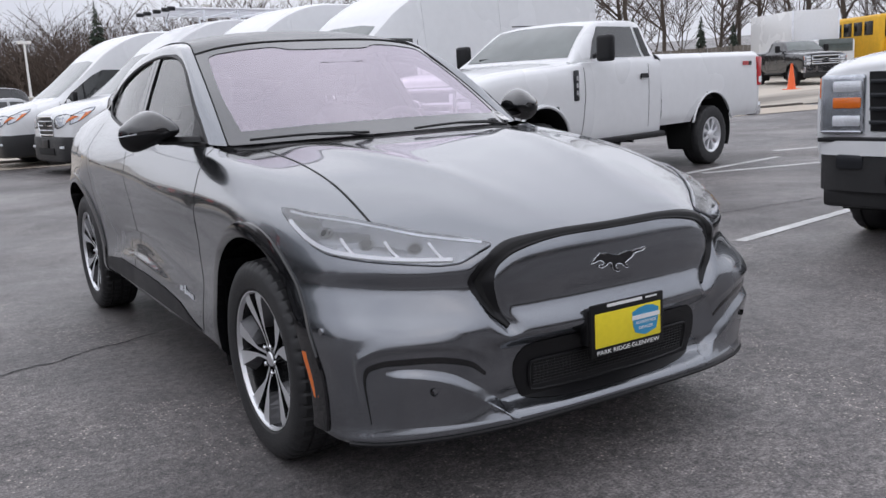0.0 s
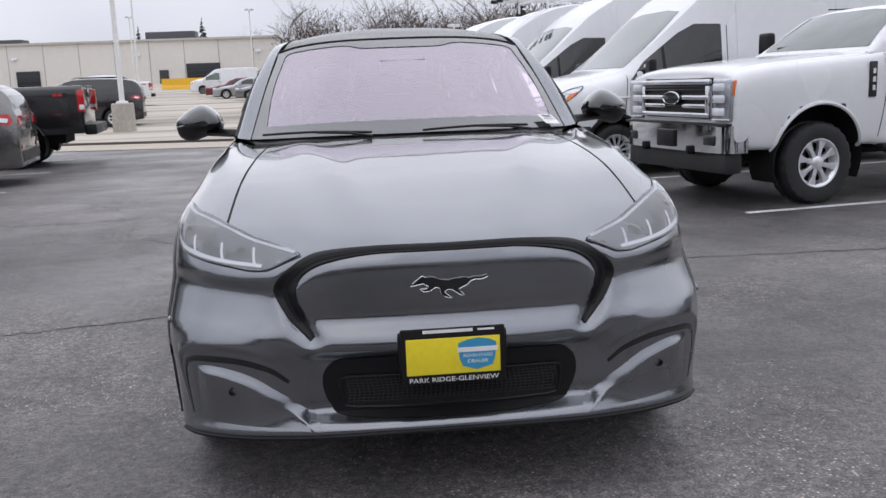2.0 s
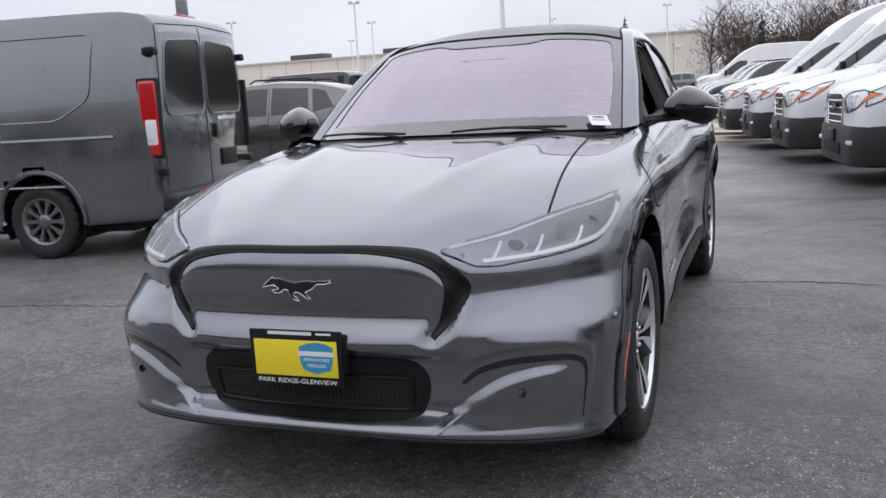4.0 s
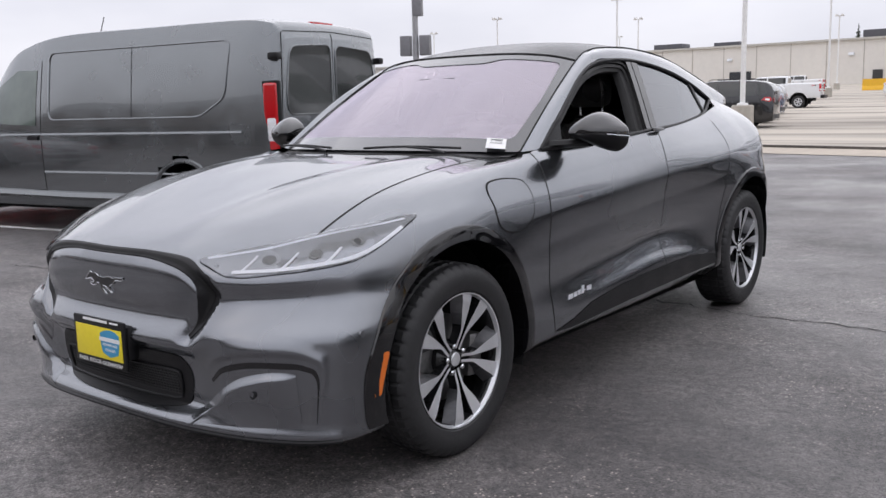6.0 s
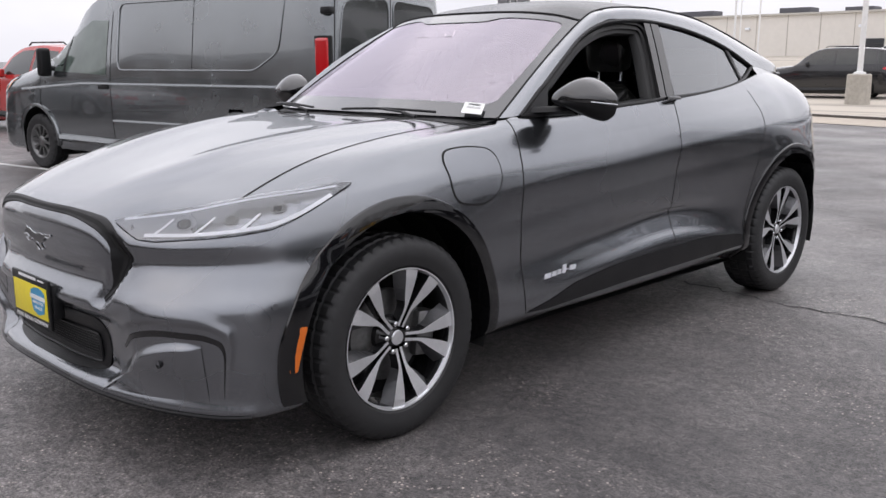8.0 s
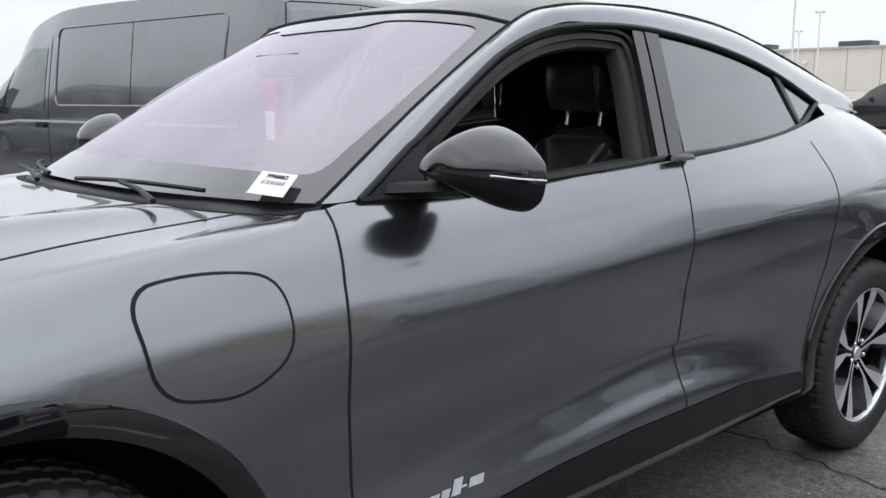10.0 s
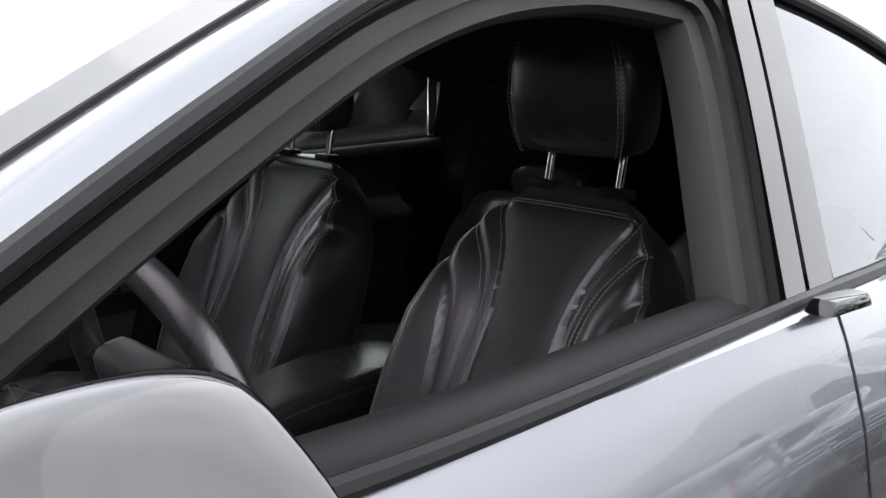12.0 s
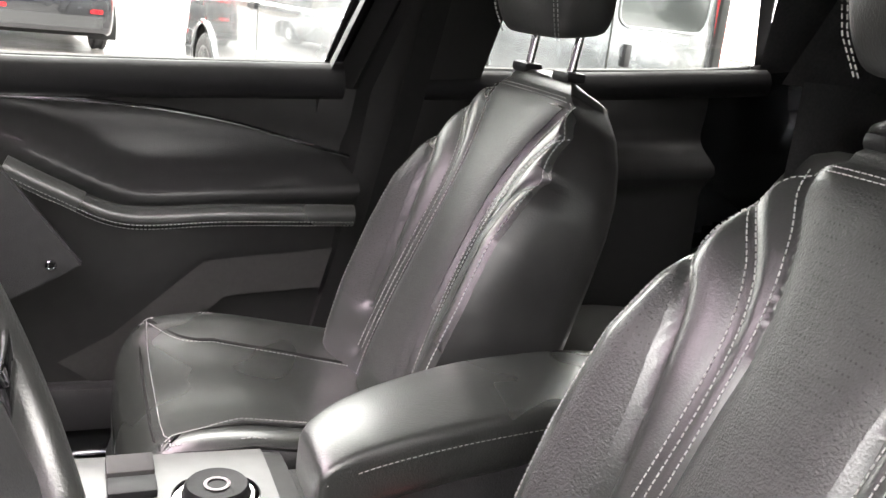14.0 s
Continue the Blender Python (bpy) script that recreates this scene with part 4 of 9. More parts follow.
hole = even_line(rounded([(.075, .115), (.925, .115), (.925, .935), (.64, .935), (.605, .885), (.395, .885), (.36, .935), (.075, .935)], .05, 6) + [(.1, .115)], .012)
border = []
for a_, b_ in hole:
    da, db = a_ - .5, b_ - .52
    k = min(.5 / max(abs(da), 1e-6), (.48 if db > 0 else .52) / max(abs(db), 1e-6))
    border.append([screen_at(.5 + da * f, .52 + db * f, .003) for f in 1 + (k - 1) * np.linspace(0, 1, 5)])
border.append(border[0])
part("screen_border", grid_mesh(np.array(border)), FRIT, windscreen, "dark printed border of the windscreen")
bracket = part("sensor_cover", (lambda g: grid_mesh(g))(np.array([[(a * w, y, z - .012) for a in np.linspace(-1, 1, 9)] for w, y, z in ((.15, 1.235, 1.530), (.13, 1.20, 1.508), (.06, 1.15, 1.480), (.05, 1.12, 1.462))])), FRIT, windscreen)

# Roof and the painted band from the screen pillar to the tail.
ROOF_EDGE = [(.624, 1.357, 1.491), (.585, 1.55, 1.548), (.560, 1.80, 1.572), (.55, 2.1, 1.575), (.55, 2.5, 1.540), (.565, 3.0, 1.425), (.57, 3.35, 1.315), (.53, 3.60, 1.222)]
ROOF_MID = [(.32, 1.288, 1.538), (.32, 1.55, 1.590), (.31, 1.80, 1.612), (.31, 2.1, 1.612), (.31, 2.5, 1.578), (.32, 3.0, 1.462), (.32, 3.37, 1.335), (.30, 3.66, 1.222)]
ROOF_CENTRE = [(0, 1.272, 1.542), (0, 1.55, 1.600), (0, 1.80, 1.624), (0, 2.1, 1.622), (0, 2.5, 1.588), (0, 3.0, 1.470), (0, 3.38, 1.34), (0, 3.69, 1.222)]
flip_x = lambda line: [(-x, y, z) for x, y, z in line]
roof_grid = surface([ROOF_EDGE, ROOF_MID, ROOF_CENTRE, flip_x(ROOF_MID), flip_x(ROOF_EDGE)], 50, 41)
part("roof", grid_mesh(roof_grid), ROOF_GLASS, car, "dark glass roof panel")
PILLAR_IN = [(.724, .692, 1.087), (.676, 1.02, 1.302)] + ROOF_EDGE
pillar_in = smooth_line(PILLAR_IN, 90)
q_line = [side_point(y, z, .004) for y, z in ((.742, 1.100), (1.085, 1.325), (1.45, 1.483), (1.66, 1.508), (1.92, 1.508), (2.26, 1.470), (2.62, 1.395), (2.95, 1.288))] + [(.63, 3.35, 1.25), (.47, 3.62, 1.21)]
pillar_out = smooth_line(q_line, 90)
# Both lines by even steps of their length, so that the band does not twist.
pillar_mid = (pillar_in + pillar_out) / 2
for k in range(90):
    f = min(k / 12, 1)
    pillar_mid[k] += np.array([.018, -.004, .016 * f])
for s in (1, -1):
    g = surface([pillar_in * (s, 1, 1), pillar_mid * (s, 1, 1), pillar_out * (s, 1, 1)], 90, 13)
    part("roof_side", grid_mesh(g, flip=s > 0), PAINT_GREY, car, "grey roof pillar and rail")
    part("roof_seam", tube(pillar_in * (s, 1, 1) + (0, 0, .001), .0035, 6), DARK_GAP, car)
part("header_seam", tube([(x, y - .002, z + .002) for x, y, z in smooth_line(whole(SCREEN_TOP), 60)], .006, 6), DARK_GAP, car)
# Quarter panel behind the windows.
for s in (1, -1):
    up = [side_point(2.93, 1.287, .002), (.66, 3.12, 1.275), (.625, 3.35, 1.252), (.46, 3.62, 1.212)]
    dn = [(.720, 2.93, 1.238), (.680, 3.12, 1.248), (.62, 3.35, 1.244), (.45, 3.62, 1.205)]
    part("quarter_panel", grid_mesh(np.array([smooth_line(up, 12), smooth_line(dn, 12)]) * (s, 1, 1), flip=s < 0), PAINT_GREY, car)
    belt_low = [p for p in smooth_line(LINE_COWL[7:12], 60)]
    belt_up = [side_point(y, z) for y, z in smooth_line([(.70, 1.092), (1.25, 1.112), (1.80, 1.140), (2.20, 1.160), (2.66, 1.205), (2.95, 1.245)], 60)]
    part("belt_panel", grid_mesh(np.array([belt_up, belt_low]) * (s, 1, 1), flip=s < 0), PAINT_GREY, car)


def side_patch(outline, lift, step=.06):
    bm = cut_grid(outline, step)
    for v in bm.verts:
        v.co = side_point(v.co.x, v.co.y, lift)
    bm.normal_update()
    if sum(f.normal.x for f in bm.faces) < 0:
        bmesh.ops.reverse_faces(bm, faces=bm.faces[:])
    return bm


def flipped(bm):
    for v in bm.verts:
        v.co.x *= -1
    bmesh.ops.reverse_faces(bm, faces=bm.faces[:])
    return bm


top_f = [tuple(p) for p in DLO_TOP if p[0] < 1.815]
low_f = [tuple(p) for p in DLO_LOW if .80 < p[0] < 1.74]
front_outline = top_f + low_f[::-1]
top_r = [tuple(p) for p in DLO_TOP if 1.93 < p[0] < 2.60]
low_r = [tuple(p) for p in DLO_LOW if 1.87 < p[0] < 2.68]
rear_outline = top_r + low_r[::-1]
quarter = [tuple(p) for p in DLO_TOP if 2.63 < p[0]] + [tuple(p) for p in DLO_LOW if 2.71 < p[0] < 2.92][::-1]
# Panes: the driver's is lowered.
for s in (1, -1):
    for shape, material in ((front_outline, CLEAR), (rear_outline, TINTED if s > 0 else CLEAR), (quarter, TINTED if s > 0 else CLEAR)):
        if s > 0 and shape is front_outline:
            continue
        bm = side_patch(shape, -.006)
        ob = part("side_window", bm if s > 0 else flipped(bm), material, car, "side window pane")
        ob.visible_shadow = False
# Dark trim behind the quarter panes.
for s in (1, -1):
    bm = side_patch([(2.68, 1.20), (2.95, 1.25), (2.95, 1.30), (2.62, 1.41)], -.030)
    part("quarter_trim", bm if s > 0 else flipped(bm), HEADLINER, car, "dark trim behind the quarter window")
# Pillar covers between the doors, gloss black and grey.
for s in (1, -1):
    for y0, y1, dy, lift in ((1.735, 1.785, .085, .003), (1.797, 1.862, .085, .002)):
        outline = [(y0, 1.128), (y1, 1.132), (y1 + dy, 1.492), (y0 + dy, 1.494)]
        bm = side_patch(outline, lift, .04)
        part("door_pillar_cover", bm if s > 0 else flipped(bm), GLOSS_BLACK, car, "gloss black pillar cover")
    bm = side_patch([(2.69, 1.205), (2.71, 1.212), (2.645, 1.388), (2.60, 1.400)], .002, .04)
    part("quarter_divider", bm if s > 0 else flipped(bm), SATIN_BLACK, car)
    bm = side_patch([(.752, 1.098), (.90, 1.102), (.905, 1.125), (.955, 1.238), (.93, 1.232)], .002, .04)
    part("mirror_base_panel", bm if s > 0 else flipped(bm), SATIN_BLACK, car)
    # Rubber surround.
    for line in (DLO_TOP, DLO_LOW):
        pts = [side_point(y, z, .002) for y, z in line]
        part("window_trim", tube(np.array(pts) * (s, 1, 1), .009, 8), SATIN_BLACK, car, "black window surround")
    # Push-button latch tab at the pillar foot.
    part("door_latch_tab", moved((lambda b: ([v.co.copy() for v in b.verts], [[v.index for v in f.verts] for f in b.faces]))(box_bm(.035, .115, .018, .007, taper=.8)), Matrix.Translation((s * .855, 1.796, 1.142))), GLOSS_BLACK, car, "gloss black door pull tab")


# Door mirrors.
def door_mirror(s):
    rim = smooth_line([(.878, 1.165), (.905, 1.212), (.965, 1.246), (1.02, 1.234), (1.07, 1.202), (1.098, 1.172), (1.098, 1.128), (1.082, 1.096), (1.035, 1.077), (.955, 1.100), (.895, 1.120), (.880, 1.140)], 64, closed=True)
    mid = np.array([.985, 1.150])
    rings = []
    for y, k, kz, dx, dz in ((.970, .94, .94, 0, 0), (.968, 1.0, 1.0, 0, 0), (.945, .99, 1.0, -.003, .002), (.910, .93, .92, -.010, .005), (.875, .82, .75, -.022, .009), (.845, .67, .54, -.036, .011), (.827, .50, .35, -.046, .012), (.817, .27, .18, -.053, .012), (.810, 0, 0, -.058, .011)):
        rings.append([(s * (mid[0] + (x - mid[0]) * k + dx), y + .10 * max(x - 1.02, 0) * (1 - k), mid[1] + (z - mid[1]) * kz * (1 if z > 1.138 else 1 - .10 * min((.968 - y) / .12, 1)) + dz) for x, z in rim])
    dense = np.array(rings)
    dense = np.stack([smooth_line(dense[:, k], 40) for k in range(64)], 1)
    v, f = grid_mesh(dense, flip=s < 0, close_u=True)
    upper = [rim[min(q) % 64][1] >= 1.140 for q in f]
    mirror = part("door_mirror", ([tuple(p) for p in v], [q for q, up_ in zip(f, upper) if up_]), MIRROR_CAP, car, "gloss black door mirror")
    part("mirror_underside", ([tuple(p) for p in v], [q for q, up_ in zip(f, upper) if not up_]), SATIN_BLACK, mirror)
    edge_k = min((k for k in range(64) if rim[k][0] > 1.02), key=lambda k: abs(rim[k][1] - 1.146))
    part("mirror_signal", tube([tuple(p + np.array([s * .0015, -.0015, 0])) for p in dense[3:22, edge_k]], .0020, 8), LAMP_SILVER, mirror, "clear turn signal strip")
    arm_ = surface([[(s * .800, .80, 1.108), (s * .86, .835, 1.112), (s * .95, .88, 1.118)], [(s * .800, .83, 1.132), (s * .86, .86, 1.134), (s * .95, .90, 1.136)], [(s * .800, .93, 1.120), (s * .86, .93, 1.122), (s * .95, .94, 1.124)], [(s * .800, .88, 1.092), (s * .86, .89, 1.096), (s * .95, .91, 1.102)], [(s * .800, .80, 1.108), (s * .86, .835, 1.112), (s * .95, .88, 1.118)]], 12, 25)
    part("mirror_arm", grid_mesh(arm_, flip=s > 0), SATIN_BLACK, mirror)
    face = [(s * (mid[0] + (x - mid[0]) * .9), .9715, mid[1] + (z - mid[1]) * .88) for x, z in rim]
    part("mirror_face", (face, [tuple(range(64))]), CHROME, mirror)


door_mirror(1)
door_mirror(-1)

# Wipers, and the stock sheet behind the screen.
for x0, x1 in ((-.66, -.18), (.04, .52)):
    rod = [(x0 + (x1 - x0) * f, .47 + .17 * abs((x0 + (x1 - x0) * f) / .7) ** 2 - .02, 1.098 + .012 + .008 * math.sin(math.pi * f)) for f in np.linspace(0, 1, 16)]
    wiper = part("wiper", tube(rod, .0055, 6), SATIN_BLACK, car, "black wiper")
    part("wiper_arm", tube([(x1, .43, 1.095), (x1 - .10, .445, 1.112), ((x0 + x1) / 2, .46, 1.118)], .007, 6, taper=.005), SATIN_BLACK, wiper)
part("cowl_cover", grid_mesh(np.array([smooth_line([(-.70, .63, 1.068), (-.45, .46, 1.074), (0, .41, 1.080), (.45, .46, 1.074), (.70, .63, 1.068)], 40), smooth_line([(-.72, .70, 1.084), (-.45, .55, 1.092), (0, .50, 1.096), (.45, .55, 1.092), (.72, .70, 1.084)], 40)])), SATIN_BLACK, car)
c0 = Vector((.587, .652, 1.140)) + Vector((0, -.006, .010))
u, v = Vector((.075, .040, -.007)), Vector((.030, -.058, -.040))
corners = [c0, c0 + u, c0 + u + v, c0 + v]
nrm = u.cross(v).normalized()
if nrm.z < 0:
    nrm = -nrm
stock = part("stock_sheet", ([tuple(p) for p in corners] + [tuple(p - nrm * .001) for p in corners], [(0, 1, 2, 3), (4, 7, 6, 5), (0, 4, 5, 1), (1, 5, 6, 2), (2, 6, 7, 3), (3, 7, 4, 0)]), PAPER, car, "white stock sheet behind the windscreen")
ux, vy = u.normalized(), -(v - u.normalized() * v.dot(u.normalized())).normalized()
base = Matrix((( ux.x, vy.x, nrm.x, 0), (ux.y, vy.y, nrm.y, 0), (ux.z, vy.z, nrm.z, 0), (0, 0, 0, 1)))
if base.determinant() < 0:
    base = Matrix(((ux.x, vy.x, -nrm.x, 0), (ux.y, vy.y, -nrm.y, 0), (ux.z, vy.z, -nrm.z, 0), (0, 0, 0, 1)))
ink = mat("printer_ink", (0.03, 0.03, 0.03), 0.7)
writing("sheet_number", "FP8883", .017, ink, stock, Matrix.Translation(c0 + u * .52 + v * .20 + nrm * .001) @ base)
for k in range(14):
    f = .2 + .6 * k / 13
    a, b = c0 + u * f + v * .38 + nrm * .0008, c0 + u * f + v * .55 + nrm * .0008
    w = u * (.012 + .012 * (k % 3 == 0))
    part("sheet_bar", ([tuple(a), tuple(a + w), tuple(b + w), tuple(b)], [(0, 1, 2, 3)]), ink, stock)

# Tail: lamps, spoiler and rear bumper cladding, the underbody.
body_skin.set_way((0, -1, 0), (-1, 0, 0))
for s in (1, -1):
    for k in range(3):
        x = .36 + .075 * k
        part("tail_lamp", patch(body_skin.set_way((0, -1, 0), (-1, 0, 0)), [(-s * x, .92), (-s * (x + .05), .93), (-s * (x + .06), 1.04), (-s * (x + .01), 1.03)], .004, .03), RED_LENS, car, "red tail lamp bar")
part("rear_cladding", patch(body_skin.set_way((0, -1, 0), (-1, 0, 0)), [(-.56, .30), (.56, .30), (.60, .46), (.3, .50), (-.3, .50), (-.60, .46)], .004, .06), SATIN_BLACK, car)
part("spoiler", box_bm(1.02, .16, .022, .01, (0, 3.60, 1.238)), GLOSS_BLACK, car)
under = [(x, y, .215) for x, y in ((-.76, -.60), (.76, -.60), (.78, 3.4), (-.78, 3.4))]
part("underbody", (under, [(3, 2, 1, 0)]), SATIN_BLACK, car)


# ---- the car's cabin ----
def ring_solid(rings, n_along, close_ends=True):
    """A closed solid from rings of equal length."""
    g = np.array([smooth_line(r, 56, closed=True) for r in rings])
    g = np.stack([smooth_line(g[:, k], n_along) for k in range(56)], 1)
    v, f = grid_mesh(g, close_u=True)
    f = list(f)
    if close_ends:
        f.append(tuple(range(56))[::-1])
        f.append(tuple(range((n_along - 1) * 56, n_along * 56)))
    return [tuple(p) for p in v], f


def dashes(points, step=.0070, share_=.66, r=.0008):
    """Stitches along a line, joined."""
    pts = even_line(points, step)
    pieces = []
    for a, b in zip(pts[:-1], pts[1:]):
        pieces.append(tube([a, a + (b - a) * share_], r, 4))
    return joined(*pieces)


# Half width of the backrest's face, and its seams, in metres from the middle by shares of the height.
BACK_H = [-.05, .10, .22, .40, .58, .70, .79, .87, .93, .965, .985]
BACK_W = [.185, .204, .214, .217, .211, .203, .187, .170, .146, .118, .100]
SEAM_INNER = smooth_line([(.128, .955), (.118, .905), (.098, .84), (.080, .74), (.072, .62), (.074, .42), (.086, .18), (.094, .0)], 320)
SEAM_MIDDLE = smooth_line([(.162, .875), (.140, .825), (.114, .755), (.098, .66), (.094, .52), (.102, .30), (.112, .08)], 320)
SEAM_OUTER = smooth_line([(.192, .765), (.172, .725), (.152, .665), (.137, .55), (.128, .38), (.126, .22)], 320)


class SeatBack:
    """The front face of a backrest: x from the middle in metres, h up as a share."""

    def __init__(self, cx, y_post, z_post):
        self.base = np.array([cx, y_post - .237, z_post - .535])
        self.top = np.array([cx, y_post - .022, z_post - .005])
        up = self.top - self.base
        self.length = np.linalg.norm(up)
        self.up = up / self.length
        self.fwd = np.array([0, -self.up[2], self.up[1]])

    def half(self, h):
        return float(np.interp(h, BACK_H, BACK_W))

    def rise(self, x, h):
        """How far the face stands forward: side bolsters, puffed fields and stitched-in seams."""
        a, w = abs(x), self.half(h)
        inner = float(np.interp(h, SEAM_INNER[::-1, 1], SEAM_INNER[::-1, 0]))
        k = min(max((a - inner) / max(w - inner, .02), 0), 1)
        low = min(max((.93 - h) / .35, 0), 1)
        out = .046 * low * (3 * k * k - 2 * k**3) - .016 * (max(k - .70, 0) / .30) ** 2
        out += .006 * max(0, 1 - (a / max(inner, .03)) ** 2) + .018 * math.sin(math.pi * min(max(h, 0), 1) ** .8)
        out -= .016 * (max(h - .90, 0) / .085) ** 2
        near = 1.0
        for line, depth in ((SEAM_INNER, .0065), (SEAM_MIDDLE, .0045), (SEAM_OUTER, .0075)):
            d = float(np.min(np.hypot(line[:, 0] - a, (line[:, 1] - h) * self.length)))
            out -= depth * math.exp(-((d / .0055) ** 2))
            near = min(near, d)
        out += .006 * (1 - math.exp(-((near / .020) ** 2)))
        return out

    def at(self, x, h, lift=0.0):
        return self.base + self.up * (self.length * h) + np.array([x, 0, 0]) + self.fwd * (self.rise(x, h) + lift)


def front_seat(cx, y_post, z_post, cushion_z=.688, post_shift=0.0):
    sb = SeatBack(cx, y_post, z_post)
    across, rings = np.sin(np.linspace(-1, 1, 81) * math.pi / 2), []
    heights = list(np.linspace(-.05, .965, 100)) + [.972, .979, .985]
    for h in heights:
        w = sb.half(h)
        ring_ = [sb.at(u * w, h) for u in across]
        deep = float(np.interp(h, [0, .4, .8, 1], [.125, .135, .115, .090]))
        bulge = .014 * min(max((.97 - h) / .2, 0), 1)
        for u, d in ((1, .22), (1.0, .5), (.98, .78), (.88, .97), (.5, 1.05), (0, 1.08), (-.5, 1.05), (-.88, .97), (-.98, .78), (-1.0, .5), (-1, .22)):
            side = u * w + math.copysign(bulge, u) * (math.sin(math.pi * min(d, 1) * .75) if u else 0)
            ring_.append(sb.base + sb.up * (sb.length * h) + np.array([side, 0, 0]) - sb.fwd * (d * deep))
        rings.append(ring_)
    # The top closes over a flat shelf that carries the headrest's posts.
    last, mid_back = np.array(rings[-1]), sb.base + sb.up * sb.length * .985 - sb.fwd * .050
    for f, up_ in ((.04, .008), (.12, .013), (.30, .017), (.55, .019), (.80, .020), (.97, .020)):
        rings.append([p + (mid_back - p) * np.array([f * .9, f, 0]) + np.array([0, 0, up_]) for p in last])
    n_ring = len(rings[0])
    v, f = grid_mesh(np.array(rings), close_u=True)
    f = list(f) + [tuple(range((len(rings) - 1) * n_ring, len(rings) * n_ring))]
    seat = part("front_seat", ([tuple(p) for p in v], f), LEATHER, car, "black perforated leather front seat with pale stitching", sharp=75)
    # Plainer vinyl on the sides and back of the backrest.
    seat.data.materials.append(LEATHER_SIDE)
    for face in seat.data.polygons:
        js = [k % n_ring for k in face.vertices]
        if len(js) == 4 and max(js) > 80 and min(k // n_ring for k in face.vertices) < len(heights) - 1:
            face.material_index = 1
    # Stitching along the seams and round the edge of the face.
    stitch = []
    for s in (1, -1):
        for line, offs in ((SEAM_INNER, (.0055,)), (SEAM_MIDDLE, (-.0050, .0050))):
            for off in offs:
                stitch.append(dashes([sb.at(s * (x + off), h, .0012) for x, h in line[::6]]))
        edge_h = np.linspace(.05, .962, 60)
        stitch.append(dashes([sb.at(s * sb.half(h) * .962, h, .0010) for h in edge_h]))
    for h in (.958, .968):
        w = sb.half(h) * .93
        stitch.append(dashes([sb.at(x, h, .0012) for x in np.linspace(-w, w, 30)]))
    part("stitching", joined(*stitch), STITCH, seat, "pale grey stitching")
    # Perforated middle field, laid on the face.
    ins = []
    for h in np.linspace(.08, .94, 60):
        half = float(np.interp(h, SEAM_INNER[::-1, 1], SEAM_INNER[::-1, 0])) - .010
        ins.append([sb.at(x, h, .0008) for x in np.linspace(-half, half, 41)])
    part("seat_insert", grid_mesh(np.array(ins)), PERFORATED, seat, "perforated leather insert")
    for s in (1, -1):
        field = []
        for h in np.linspace(.20, .74, 40):
            x0 = float(np.interp(h, SEAM_OUTER[::-1, 1], SEAM_OUTER[::-1, 0])) + .010
            x1 = max(sb.half(h) * .90, x0 + .001)
            field.append([sb.at(s * x, h, .0008) for x in np.linspace(x0, x1, 14)])
        part("bolster_insert", grid_mesh(np.array(field), flip=s < 0), PERFORATED, seat, "perforated leather bolster")
    # Cushion.
    y1, y0 = sb.base[1] + .06, sb.base[1] - .370
    rings = []
    for y, z, w, k in ((y0 - .012, cushion_z - .085, .21, .45), (y0, cushion_z - .04, .232, .8), (y0 + .04, cushion_z + .004, .245, 1), (y0 + .14, cushion_z + .012, .252, 1), (y0 + .28, cushion_z - .012, .255, 1), (y0 + .40, cushion_z - .035, .25, 1), (y1, cushion_z - .05, .22, 1)):
        r = [(-1, -.03), (-.94, .022), (-.80, .034), (-.60, .012), (-.3, .0), (0, 0), (.3, 0), (.60, .012), (.80, .034), (.94, .022), (1, -.03), (1.0, -.12), (.9, -.19), (0, -.20), (-.9, -.19), (-1.0, -.12)]
        rings.append([(cx + u * w, y, z + d * (k if d > 0 else (.5 + .5 * k))) for u, d in r])
    cush = part("cushion", ring_solid(rings, 44), LEATHER, seat, sharp=70)

    def cz(u, y):
        f = (y - y0) / (y1 - y0)
        zz = float(np.interp(f, [0, .1, .32, .62, .87, 1], [cushion_z - .03, cushion_z + .004, cushion_z + .012, cushion_z - .012, cushion_z - .035, cushion_z - .05]))
        return zz + float(np.interp(abs(u), [0, .3, .6, .8, .94, 1], [0, 0, .012, .034, .022, -.03]))

    stitch, grooves = [], []
    for s in (1, -1):
        for pts in ([(s * .90, y0 + .035), (s * .93, y0 + .16), (s * .92, y0 + .42)], [(s * .86, y0 + .03), (s * .62, y0 + .10), (s * .55, y0 + .22), (s * .50, y0 + .42)], [(0, y0 + .028), (s * .5, y0 + .028), (s * .86, y0 + .03)]):
            c = smooth_line(pts, 40)
            grooves.append(tube([(cx + u * .252, y, cz(u, y) + .0035) for u, y in c], .0030, 6))
            stitch.append(dashes([(cx + (u * .252), y + .010, cz(u, y + .01) + .0065) if abs(pts[0][1] - pts[-1][1]) < .02 else (cx + (u - s * .045) * .252, y, cz(u - s * .045, y) + .0065) for u, y in c]))
    part("seam", joined(*grooves), DARK_GAP, cush)
    part("stitching", joined(*stitch), STITCH, cush)
    # Head restraint on two posts.
    cx += post_shift
    hc = np.array([cx, y_post - .012, z_post + .146])
    tilt = Euler((radians(9), 0, 0)).to_matrix()
    rings = []
